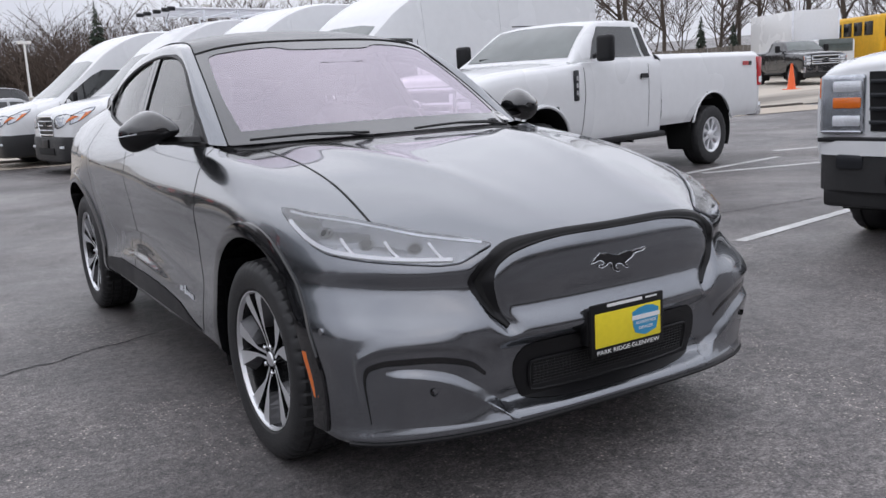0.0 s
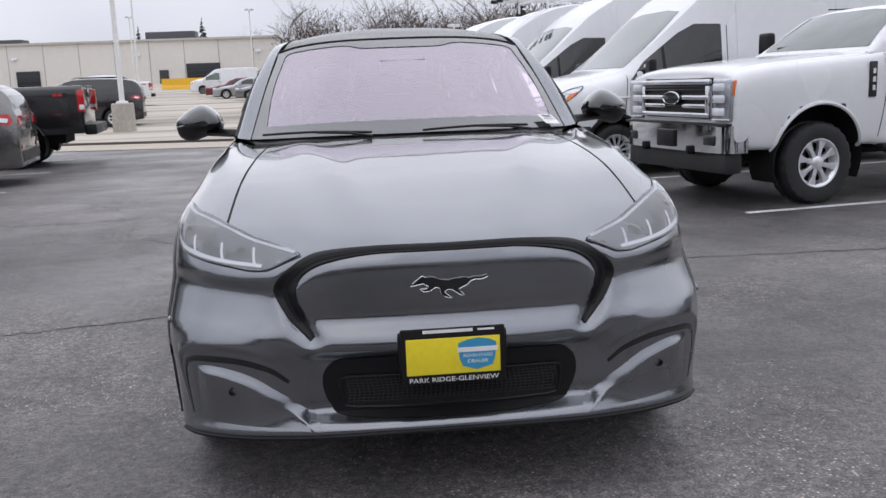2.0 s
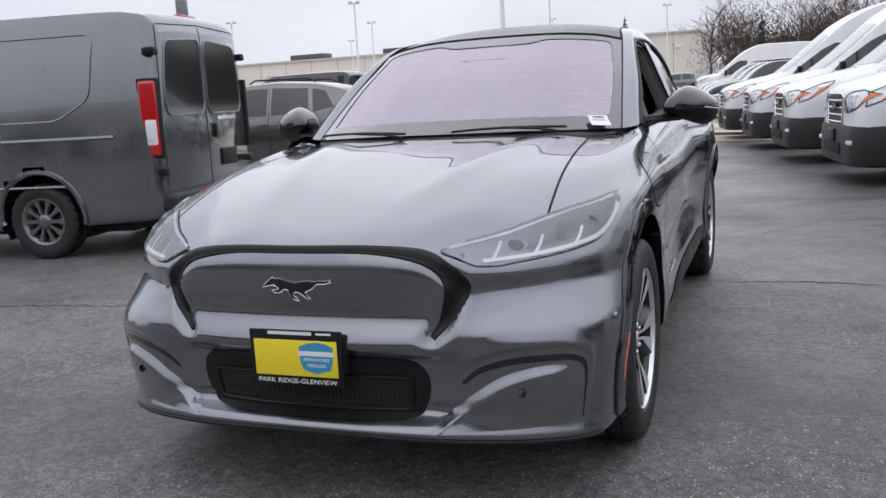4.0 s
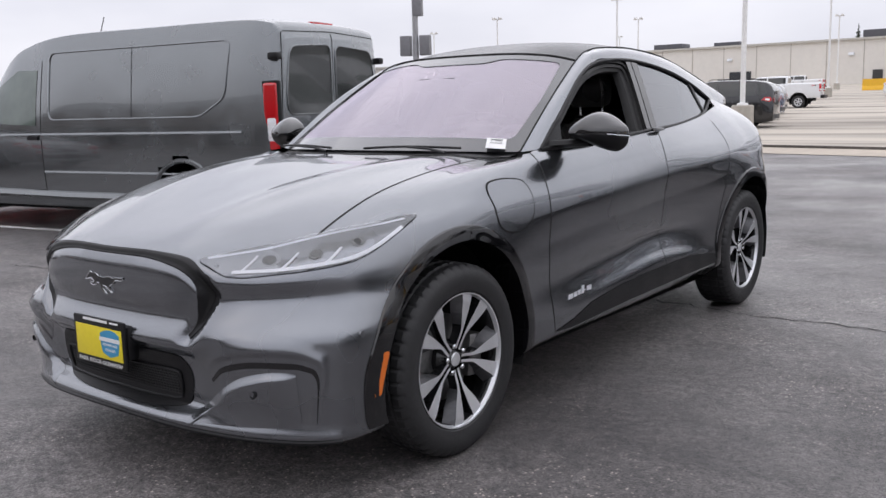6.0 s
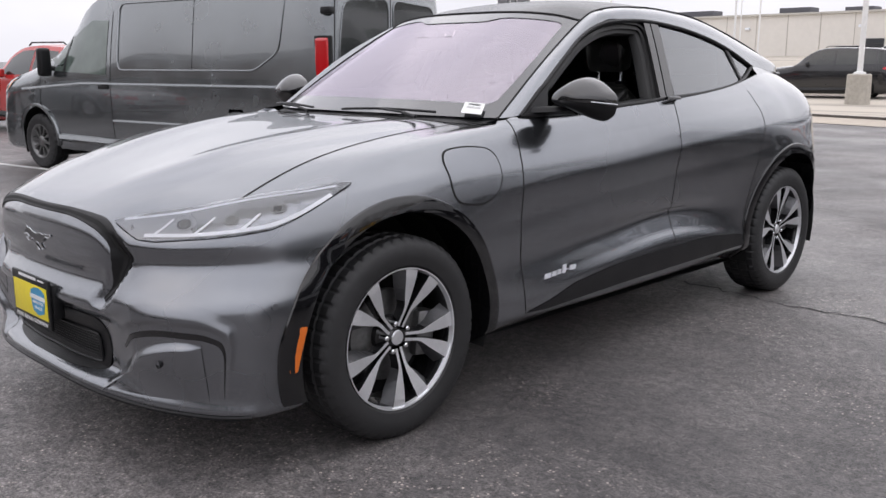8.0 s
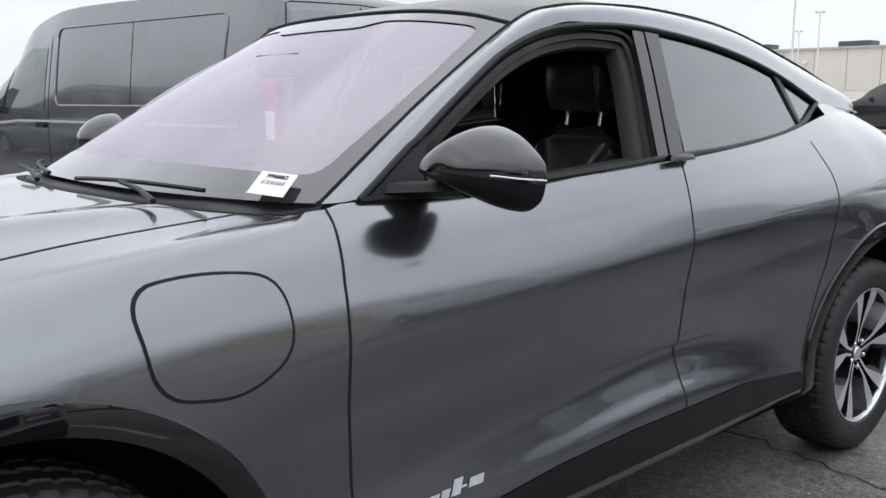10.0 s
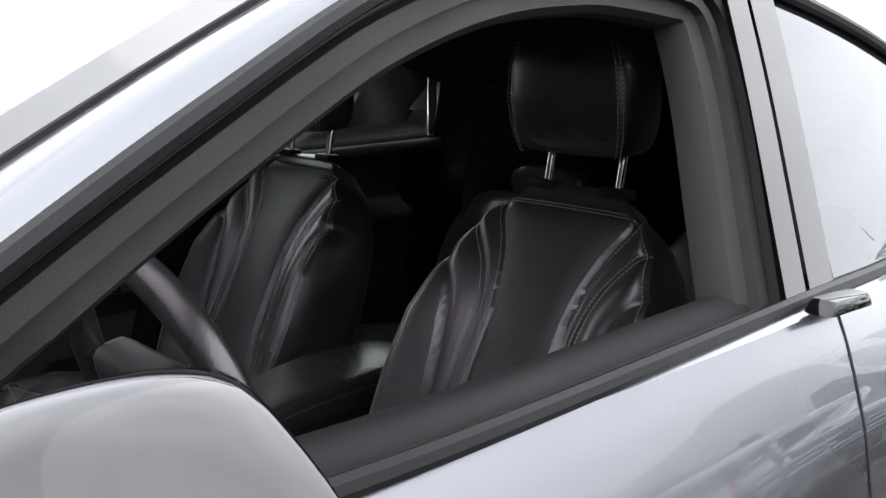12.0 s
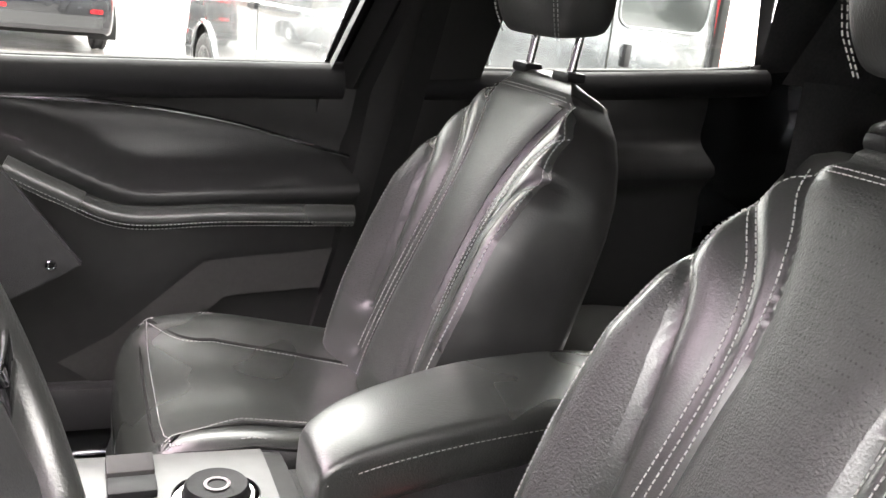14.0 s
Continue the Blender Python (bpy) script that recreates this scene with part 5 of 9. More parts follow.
    for z, w, d in ((-.086, .072, .026), (-.080, .100, .044), (-.05, .113, .055), (0, .117, .060), (.045, .114, .058), (.074, .102, .048), (.086, .075, .028)):
        rings.append([tuple(Vector(hc) + tilt @ Vector((u * w, v * d, z))) for u, v in ((-1, -.1), (-.92, -.75), (-.6, -.98), (0, -1.02), (.6, -.98), (.92, -.75), (1, -.1), (.96, .6), (.7, .95), (0, 1), (-.7, .95), (-.96, .6))])
    head = part("headrest", ring_solid(rings, 26), LEATHER, seat, "black leather headrest on steel posts", sharp=70)
    st = []
    for s in (1, -1):
        for du in (0, .06):
            st.append(dashes([tuple(Vector(hc) + tilt @ Vector((s * w * (.74 + du), -d * (.93 - du * .6), z))) for z, w, d in ((-.085, .118, .048), (-.05, .131, .056), (0, .135, .0595), (.05, .129, .0575), (.085, .113, .049))]))
    part("stitching", joined(*st), STITCH, head)
    for dx in (-.068, .068):
        part("headrest_post", tube([(cx + dx, y_post - .004, z_post - .03), (cx + dx, y_post + .012, z_post + .09)], .0065, 10), CHROME, head)
        part("post_collar", box_bm(.05, .032, .016, .006, (cx + dx, y_post - .002, z_post + .004)), SATIN_BLACK, seat)
    # Base and side shield.
    part("seat_base", box_bm(.44, .46, .18, .03, (cx, sb.base[1] - .16, .44)), INTERIOR_DARK, seat)
    for s in (1, -1):
        part("side_shield", box_bm(.03, .40, .12, .012, (cx + s * .255, sb.base[1] - .10, .57)), INTERIOR_DARK, seat)
    return seat, sb


def perforated():
    m = mat("perforated_leather", (.042, .043, .042), .36, noise_scale=30, noise_amount=.25, bump=.3, bump_scale=420)
    n, l = m.node_tree.nodes, m.node_tree.links
    b = n["Principled BSDF"]
    tc, vo, r, mx = n.new("ShaderNodeTexCoord"), n.new("ShaderNodeTexVoronoi"), n.new("ShaderNodeValToRGB"), n.new("ShaderNodeMix")
    vo.inputs["Scale"].default_value, vo.inputs["Randomness"].default_value = 190, .12
    r.color_ramp.elements[0].position, r.color_ramp.elements[0].color = .16, (.35, .35, .35, 1)
    r.color_ramp.elements[1].position, r.color_ramp.elements[1].color = .26, (1, 1, 1, 1)
    mx.data_type, mx.blend_type = "RGBA", "MULTIPLY"
    mx.inputs[0].default_value = 1.0
    src = b.inputs["Base Color"].links[0].from_socket
    l.new(tc.outputs["Object"], vo.inputs["Vector"])
    l.new(vo.outputs["Distance"], r.inputs["Fac"])
    l.new(src, mx.inputs[6])
    l.new(r.outputs["Color"], mx.inputs[7])
    l.new(mx.outputs[2], b.inputs["Base Color"])
    return m


PERFORATED = perforated()
driver_seat, driver_back = front_seat(.390, 1.942, 1.204)
front_seat(-.358, 1.974, 1.190, post_shift=-.010)
# Airbag tag on the outer bolster of the driver's seat.
tag_at = driver_back.at(.205, .66, -.05) + np.array([.034, 0, 0])
tag = part("airbag_tag", box_bm(.004, .016, .05, .001, tuple(tag_at)), SATIN_BLACK, driver_seat)
writing("tag_word", "AIRBAG", .009, STITCH, driver_seat, Matrix.Translation(Vector(tag_at) + Vector((.0026, 0, 0))) @ pose(0, 0, 0, 90, 0, 90) @ pose(0, 0, 0, 0, 0, 90))

# Rear bench.
bench = None
for cx in (-.36, .36):
    rings = []
    for y, z, w, d in ((2.62, .62, .30, .06), (2.68, .76, .31, .07), (2.74, .92, .31, .065), (2.79, 1.02, .28, .05), (2.80, 1.05, .22, .02)):
        rings.append([(cx + u * w, y + v * d, z - v * .02) for u, v in ((-1, 0), (-.9, -.8), (-.6, -1), (0, -.85), (.6, -1), (.9, -.8), (1, 0), (.9, .9), (0, 1), (-.9, .9))])
    ob = part("rear_seat_back", ring_solid(rings, 20), LEATHER, car, "black leather rear seat back", sharp=70)
    hr = [[(cx + u * w, 2.80 + v * .04, z) for u, v in ((-1, 0), (-.8, -.9), (0, -1), (.8, -.9), (1, 0), (.8, .9), (0, 1), (-.8, .9))] for z, w in ((1.055, .09), (1.08, .125), (1.13, .125), (1.15, .09))]
    part("headrest", ring_solid(hr, 14), LEATHER, ob)
rings = [[(u * .68, y, z + v) for u, v in ((-1, -.05), (-.95, 0), (-.5, .012), (0, -.01), (.5, .012), (.95, 0), (1, -.05), (.95, -.16), (0, -.18), (-.95, -.16))] for y, z in ((2.18, .63), (2.20, .68), (2.30, .70), (2.50, .68), (2.66, .66))]
part("rear_cushion", ring_solid(rings, 20), LEATHER, car, "black leather rear bench cushion", sharp=70)

# Console, armrest, dial and ribbed tray.
prof = [(-.105, .30), (-.110, .60), (-.108, .715), (-.095, .738), (-.05, .744), (0, .745), (.05, .744), (.100, .738), (.112, .715), (.114, .60), (.110, .30)]
cons = []
for y, dz, k in ((.92, .02, 1.0), (1.10, .015, 1.0), (1.30, .005, 1.0), (1.46, 0, 1.0), (1.53, -.006, 1.0)):
    cons.append(smooth_line([(x * k, y, z + (dz if z > .6 else 0)) for x, z in prof], 40))
console = part("centre_console", grid_mesh(np.array([smooth_line(c, 40) for c in np.stack(cons)])), LEATHER_SIDE, car, "black centre console with a rotary dial")
part("console_box", box_bm(.215, .62, .40, .012, (.002, 1.80, .505)), INTERIOR_DARK, console)
g = np.array([[(x, y, .7485 + .012 * (1.46 - y) / .36 - .004 * (abs(x - .0) / .09) ** 4) for x in np.linspace(-.088, .092, 12)] for y in np.linspace(1.10, 1.505, 16)])
part("console_top", grid_mesh(g, flip=True), mat("satin_grey_plastic", (.13, .135, .13), .30, noise_scale=60, noise_amount=.12), console, "satin grey console top")
part("dial_ring", moved(lathe([(0, .046), (.010, .046), (.012, .042), (.012, .036), (.002, .035)], 48, "z"), Matrix.Translation((.030, 1.437, .750))), CHROME, console, "chrome dial ring")
part("dial", moved(lathe([(0, .034), (.020, .034), (.024, .031), (.022, .022), (.022, 0)], 48, "z"), Matrix.Translation((.030, 1.437, .750))), SATIN_BLACK, console)
part("dial_mark", moved(lathe([(.0235, .010), (.0245, .012), (.0235, .014)], 24, "z"), Matrix.Translation((.030, 1.437, .750))), STITCH, console)
for x0, x1 in ((-.070, -.030), (-.022, .012), (.050, .082)):
    part("console_switch", box_bm(x1 - x0, .05, .010, .003, ((x0 + x1) / 2, 1.355, .757)), SATIN_BLACK if x0 == -.022 else GREY_TRIM, console)
ARM = [(1.522, .812, .062, .040, .012), (1.532, .822, .058, .052, .026), (1.58, .830, .036, .064, .031), (1.66, .836, .012, .074, .032), (1.76, .840, -.010, .083, .032), (1.90, .842, -.024, .082, .032), (1.98, .836, -.030, .074, .028), (1.995, .826, -.032, .060, .012)]
rings = []
for y, z, cx_, w, t in ARM:
    rings.append([(cx_ + u * w, y, z - .022 + v * t * (1.0 if v > 0 else 1.5)) for u, v in ((-1, 0), (-.96, .75), (-.7, .95), (0, 1.05), (.7, .95), (.96, .75), (1, 0), (.95, -.8), (.5, -1), (-.5, -1), (-.95, -.8))])
arm = part("armrest", ring_solid(rings, 40), LEATHER, car, "black leather centre armrest with stitched edges", sharp=70)
arm_line = smooth_line([(y, z, cx_, w, t) for y, z, cx_, w, t in ARM[1:-1]], 60)
for s in (1, -1):
    for k, dz in ((.975, -.008), (.995, -.016)):
        part("stitching", dashes([(cx_ + s * w * k, y, z + dz) for y, z, cx_, w, t in arm_line]), STITCH, arm)
part("armrest_foot", box_bm(.150, .44, .07, .01, (-.008, 1.79, .755)), INTERIOR_DARK, arm)
tray = part("storage_tray", box_bm(.118, .30, .02, .004, (.060, 1.690, .712)), SATIN_BLACK, console, "ribbed black tray")
for k in range(22):
    part("rib", box_bm(.106, .0065, .010, .002, (.060, 1.555 + k * .0128, .724), seg=1), GREY_TRIM if k < 0 else INTERIOR_DARK, tray)
buckle = part("belt_buckle", box_bm(.030, .055, .060, .008, (.128, 1.665, .690)), SATIN_BLACK, car, "black belt buckle with a red button")
part("release_button", box_bm(.020, .052, .014, .004, (.128, 1.660, .722)), BUCKLE_RED, buckle)


# Doors from inside.
def inner_door(s, y0=.76, y1=1.80, rear=False):
    lo, hi = .42, 1.075

    def arm_z(y):
        return .865 + (.11 * min(max((1.40 - y) / .22, 0), 1) ** 1.2 if not rear else .02)

    rows = []
    for z in np.linspace(lo, hi, 44):
        row = []
        for y in np.linspace(y0, y1, 40):
            x = .795 - .03 * (1.08 - z) / .6
            x -= .060 * math.exp(-(((z - arm_z(y)) / .030) ** 2)) * (1 if y > 1.2 or rear else .6)
            if z < arm_z(y):
                x -= .020 * min((arm_z(y) - z) / .03, 1)
            cz_ = 1.05 - (.075 * max((y - 1.35) / .44, 0) ** 1.6 if not rear else .05)
            x += .010 * math.exp(-(((z - (cz_ - .05)) / .035) ** 2))
            row.append((s * x, y, z + .055 * (y - .76) / 1.04))
        rows.append(row)
    door = part("door_lining", grid_mesh(np.array(rows), flip=s > 0), LEATHER_SIDE, car, "black padded door lining", sharp=70)
    if rear:
        return door
    strip = smooth_line([(.80, 1.045), (1.18, 1.05), (1.36, 1.05), (1.55, 1.030), (1.79, .972)], 50)
    part("chrome_strip", tube([(s * .775, y, z) for y, z in strip], .0045, 8), CHROME, door, "thin chrome strip")
    pad = smooth_line([(1.19, .945), (1.27, .905), (1.38, .862), (1.55, .868), (1.79, .870)], 50)
    part("pull_pad", tube([(s * .722, y, z) for y, z in pad], .020, 10), LEATHER, door)
    for d in (-.010, -.018):
        part("stitching", dashes([(s * (.704 if d > -.012 else .708), y, z + d) for y, z in pad]), STITCH, door)
    low = [(1.27, .585), (1.36, .635), (1.52, .775), (1.76, .800), (1.74, .720), (1.56, .705), (1.44, .600), (1.36, .52)]
    bm = cut_grid(low, .05)
    for v in bm.verts:
        y, z = v.co.x, v.co.y
        v.co = (s * .738, y, z)
    part("lower_trim", bm, GREY_TRIM, door, "dark grey lower trim")
    spk = [(s * (.735 - .010 * math.cos(a) * 0), 1.09 + .11 * math.cos(a), .60 + .11 * math.sin(a)) for a in np.linspace(0, 2 * math.pi, 28, endpoint=False)]
    part("speaker_grille", (spk, [tuple(range(28))]), GRAIN_BLACK, door)
    part("door_pocket", box_bm(.05, .55, .09, .02, (s * .735, 1.46, .50)), INTERIOR_DARK, door)
    if s < 0:
        panel = prism([(1.02, .98), (1.185, .952), (1.313, .782), (1.238, .738), (1.02, .64)], .02, "yz", -.715, .004)
        switch_panel = part("switch_panel", panel, INTERIOR_DARK, door, "dark panel with a small bright knob")
        part("knob", moved(lathe([(-.012, 0), (.006, .006), (.004, .009), (-.012, .010)], 20), Matrix.Translation((-.692, 1.262, .783))), CHROME, switch_panel)
    return door


for s in (1, -1):
    inner_door(s)
    inner_door(s, 1.90, 2.62, True)
    # Padded top of the door, slot and felt seals along the window.
    belt = smooth_line([(.80, 1.098), (1.25, 1.110), (1.76, 1.137)], 40)
    part("door_top_pad", tube([(s * (glass_x(y, z) - .055), y, z - .022) for y, z in belt], .033, 12), SOFT_PAD, car, "black padded door top")
    part("window_seal", tube([(s * (glass_x(y, z) - .016), y, z - .004) for y, z in belt], .0065, 6), SEAL, car)
    part("window_slot", grid_mesh(np.array([[(s * (glass_x(y, z) - .020), y, z - .010) for y, z in belt], [(s * (glass_x(y, z) + .002), y, z - .008) for y, z in belt]]), flip=s < 0), DARK_GAP, car)
    part("felt_strip", tube([(s * (glass_x(y, z) - .008), y, z - .002) for y, z in belt], .0045, 6), GREY_TRIM, car)
    belt_r = smooth_line([(1.90, 1.142), (2.25, 1.165), (2.68, 1.208)], 30)
    part("door_top_pad", tube([(s * (glass_x(y, z) - .050), y, z - .024) for y, z in belt_r], .030, 10), SOFT_PAD, car)
    # Window channel round the front opening, then the pillar trim.
    chan = [tuple(p) for p in DLO_TOP[::4] if .76 < p[0] < 1.70] + [(1.765, 1.494), (1.808, 1.474), (1.822, 1.43), (1.808, 1.33), (1.772, 1.20), (1.745, 1.10), (1.742, 1.05)]
    chan = even_line(smooth_line(chan, 160), .02)
    along = np.gradient(chan, axis=0)
    inward = np.stack([along[:, 1], -along[:, 0]], 1) / np.linalg.norm(along, axis=1)[:, None]
    centre = np.array([1.40, 1.26]) - chan
    inward += .45 * centre / np.linalg.norm(centre, axis=1)[:, None]
    inward /= np.linalg.norm(inward, axis=1)[:, None]

    def frame_rows(steps):
        return np.array([[(s * (glass_x(y, z) - depth), y, z) for y, z in chan + inward * (inset if s > 0 else inset * .3)] for inset, depth in steps])

    part("window_channel", grid_mesh(frame_rows(((.002, .004), (.012, .007), (.015, .022), (.018, .024))), flip=s > 0), SEAL, car, "black stepped window channel", sharp=25)
    part("door_frame", grid_mesh(frame_rows(((.018, .024), (.021, .016), (.036, .018), (.039, .030), (.043, .032), (.058, .036), (.066, .050), (.070, .075))), flip=s > 0), FRAME_GREY, car, "dark grey inner door frame", sharp=25)
    g = np.array([[(s * (glass_x(y0 + dy_ * f, z) - .075 - .02 * f * (1 - f)), y0 + dy_ * f, z) for f in np.linspace(0, 1, 8)] for z, y0, dy_ in ((.55, 1.71, .26), (.80, 1.772, .24), (1.10, 1.818, .21), (1.28, 1.862, .18), (1.48, 1.92, .14))])
    for row in g[:2]:
        row[:, 0] = s * .745
    # The trim turns outwards at its front edge to meet the body.
    g = np.concatenate([g[:, :1] + np.array([s * .055, -.035, 0]), g], 1)
    part("pillar_trim", grid_mesh(g, flip=s > 0), FRAME_GREY, car, "grey pillar trim")
    y_band = 1.70 if s > 0 else 1.760
    part("door_frame_band", grid_mesh(np.array([[(s * (glass_x(y_band + a, z) - d), y_band + a + sh, z) for a, d in ((.0, .062 if s > 0 else .030), (.035, .055), (.07, .03))] for z, sh in ((1.10, -.008), (1.28, .045), (1.42, .085), (1.49, .10))]), flip=s > 0), FRAME_GREY, car)
    strap = [(s * .625, 1.90, 1.38), (s * .68, 1.87, 1.10), (s * .70, 1.82, .80), (s * .705, 1.78, .50)]
    v = []
    for x, y, z in smooth_line(strap, 20):
        v += [(x, y - .024, z), (x, y + .024, z)]
    part("seat_belt", (v, [(2 * k, 2 * k + 1, 2 * k + 3, 2 * k + 2) for k in range(19)]), SEAL, car, "black seat belt")
    part("belt_guide", box_bm(.03, .06, .09, .015, (s * .632, 1.90, 1.38)), INTERIOR_DARK, car)
    part("pillar_lining", grid_mesh(np.array([(pillar_in - (.02, 0, .025)) * (s, 1, 1), (pillar_out - (.035, 0, .015)) * (s, 1, 1)]), flip=s < 0), HEADLINER, car)
# Headliner, floor, bulkhead and luggage space.
part("headliner", grid_mesh(roof_grid[:, :38] - (0, 0, .035), flip=True), HEADLINER, car, "black cloth headliner")
part("cabin_floor", box_bm(1.50, 2.9, .04, 0, (0, 2.05, .31)), HEADLINER, car, "black carpet")
part("bulkhead", box_bm(1.46, .04, .75, 0, (0, .62, .66)), DARK_GAP, car)
part("boot_floor", box_bm(1.20, .70, .04, 0, (0, 3.18, .74)), HEADLINER, car)
part("tail_lining", box_bm(1.10, .03, .62, 0, (0, 3.50, .92)), HEADLINER, car)
for s in (1, -1):
    part("luggage_lining", grid_mesh(np.array([[(s * .60, 2.70, z), (s * .58, 3.0, z), (s * .50, 3.45, z)] for z in (.5, .9, 1.2)]), flip=s > 0), HEADLINER, car)
    part("rear_pillar_lining", grid_mesh(np.array([[(s * .62, 2.66, 1.19), (s * .56, 3.05, 1.19), (s * .48, 3.4, 1.19)], [(s * .57, 2.72, 1.38), (s * .53, 2.98, 1.33), (s * .47, 3.3, 1.27)]]), flip=s > 0), HEADLINER, car)

# Dashboard, screens, steering wheel.
dash_rows = [[(-.78, .66, 1.055), (-.4, .60, 1.070), (0, .58, 1.075), (.4, .60, 1.070), (.78, .66, 1.055)], [(-.76, .80, 1.050), (-.4, .80, 1.060), (0, .80, 1.062), (.4, .80, 1.062), (.76, .80, 1.050)], [(-.74, .93, 1.025), (-.4, .98, 1.020), (0, 1.0, 1.015), (.4, .99, 1.02), (.74, .93, 1.025)], [(-.73, .95, .97), (-.4, 1.00, .95), (0, 1.02, .94), (.4, 1.0, .95), (.73, .95, .97)], [(-.72, .88, .86), (-.4, .90, .82), (0, .94, .80), (.4, .90, .82), (.72, .88, .86)], [(-.70, .80, .66), (-.4, .80, .62), (0, .90, .60), (.4, .80, .62), (.70, .80, .66)]]
dash = part("dashboard", grid_mesh(surface(dash_rows, 40, 40)), INTERIOR_DARK, car, "black dashboard with two dark screens", sharp=70)
part("centre_screen", box_bm(.23, .016, .36, .006, (0, 0, 0)), GLOSS_BLACK, dash).matrix_basis = pose(0, 1.045, .935, -16, 0, 0)
part("driver_screen", box_bm(.26, .012, .11, .005, (0, 0, 0)), GLOSS_BLACK, dash).matrix_basis = pose(.386, .965, 1.055, -14, 0, 0)
wheel_m = pose(.386, 1.25, 1.01, 20, 0, 0)
rim_pts = [(.178 * math.cos(a), 0, .174 * math.sin(a) * (1 if math.sin(a) > -.75 else .94)) for a in np.linspace(0, 2 * math.pi, 64, endpoint=False)]
steer = part("steering_wheel", tube(rim_pts, .0185, 14, closed=True), LEATHER, car, "black leather steering wheel", sharp=70)
steer.matrix_basis = wheel_m
part("boss", box_bm(.15, .05, .13, .022, (0, -.012, -.005), seg=3), INTERIOR_DARK, steer)
for s in (1, -1):
    part("wheel_spoke", box_bm(.095, .022, .036, .010, (s * .122, -.002, -.002)), GLOSS_BLACK, steer)
    part("spoke_trim", box_bm(.075, .006, .012, .002, (s * .122, .012, .012)), CHROME, steer)
part("wheel_spoke", box_bm(.04, .02, .10, .008, (0, -.002, -.115)), INTERIOR_DARK, steer)
part("steering_column", tube([(.386, 1.20, .97), (.386, .95, .86)], .06, 14), INTERIOR_DARK, car)
part("room_mirror", box_bm(.24, .03, .065, .012, (0, 1.06, 1.395)), SATIN_BLACK, car, "black rear-view mirror")


# ---- the lot ----
LOT_TURN = 9.0


def lot(x, y, z=0.0, rz=0.0):
    """A pose from car coordinates with a turn on top of the bays' own."""
    return pose(x, y, z, 0, 0, LOT_TURN + rz)


def ground_z(x, y):
    """The lot is level round the car and climbs gently towards the stores."""
    d = max(y - 21.0, 0)
    return 0.0215 * d * d / (d + 14.0) + 0.037 * max(x - 14.0, 0) ** 2 / (max(x - 14.0, 0) + 20)


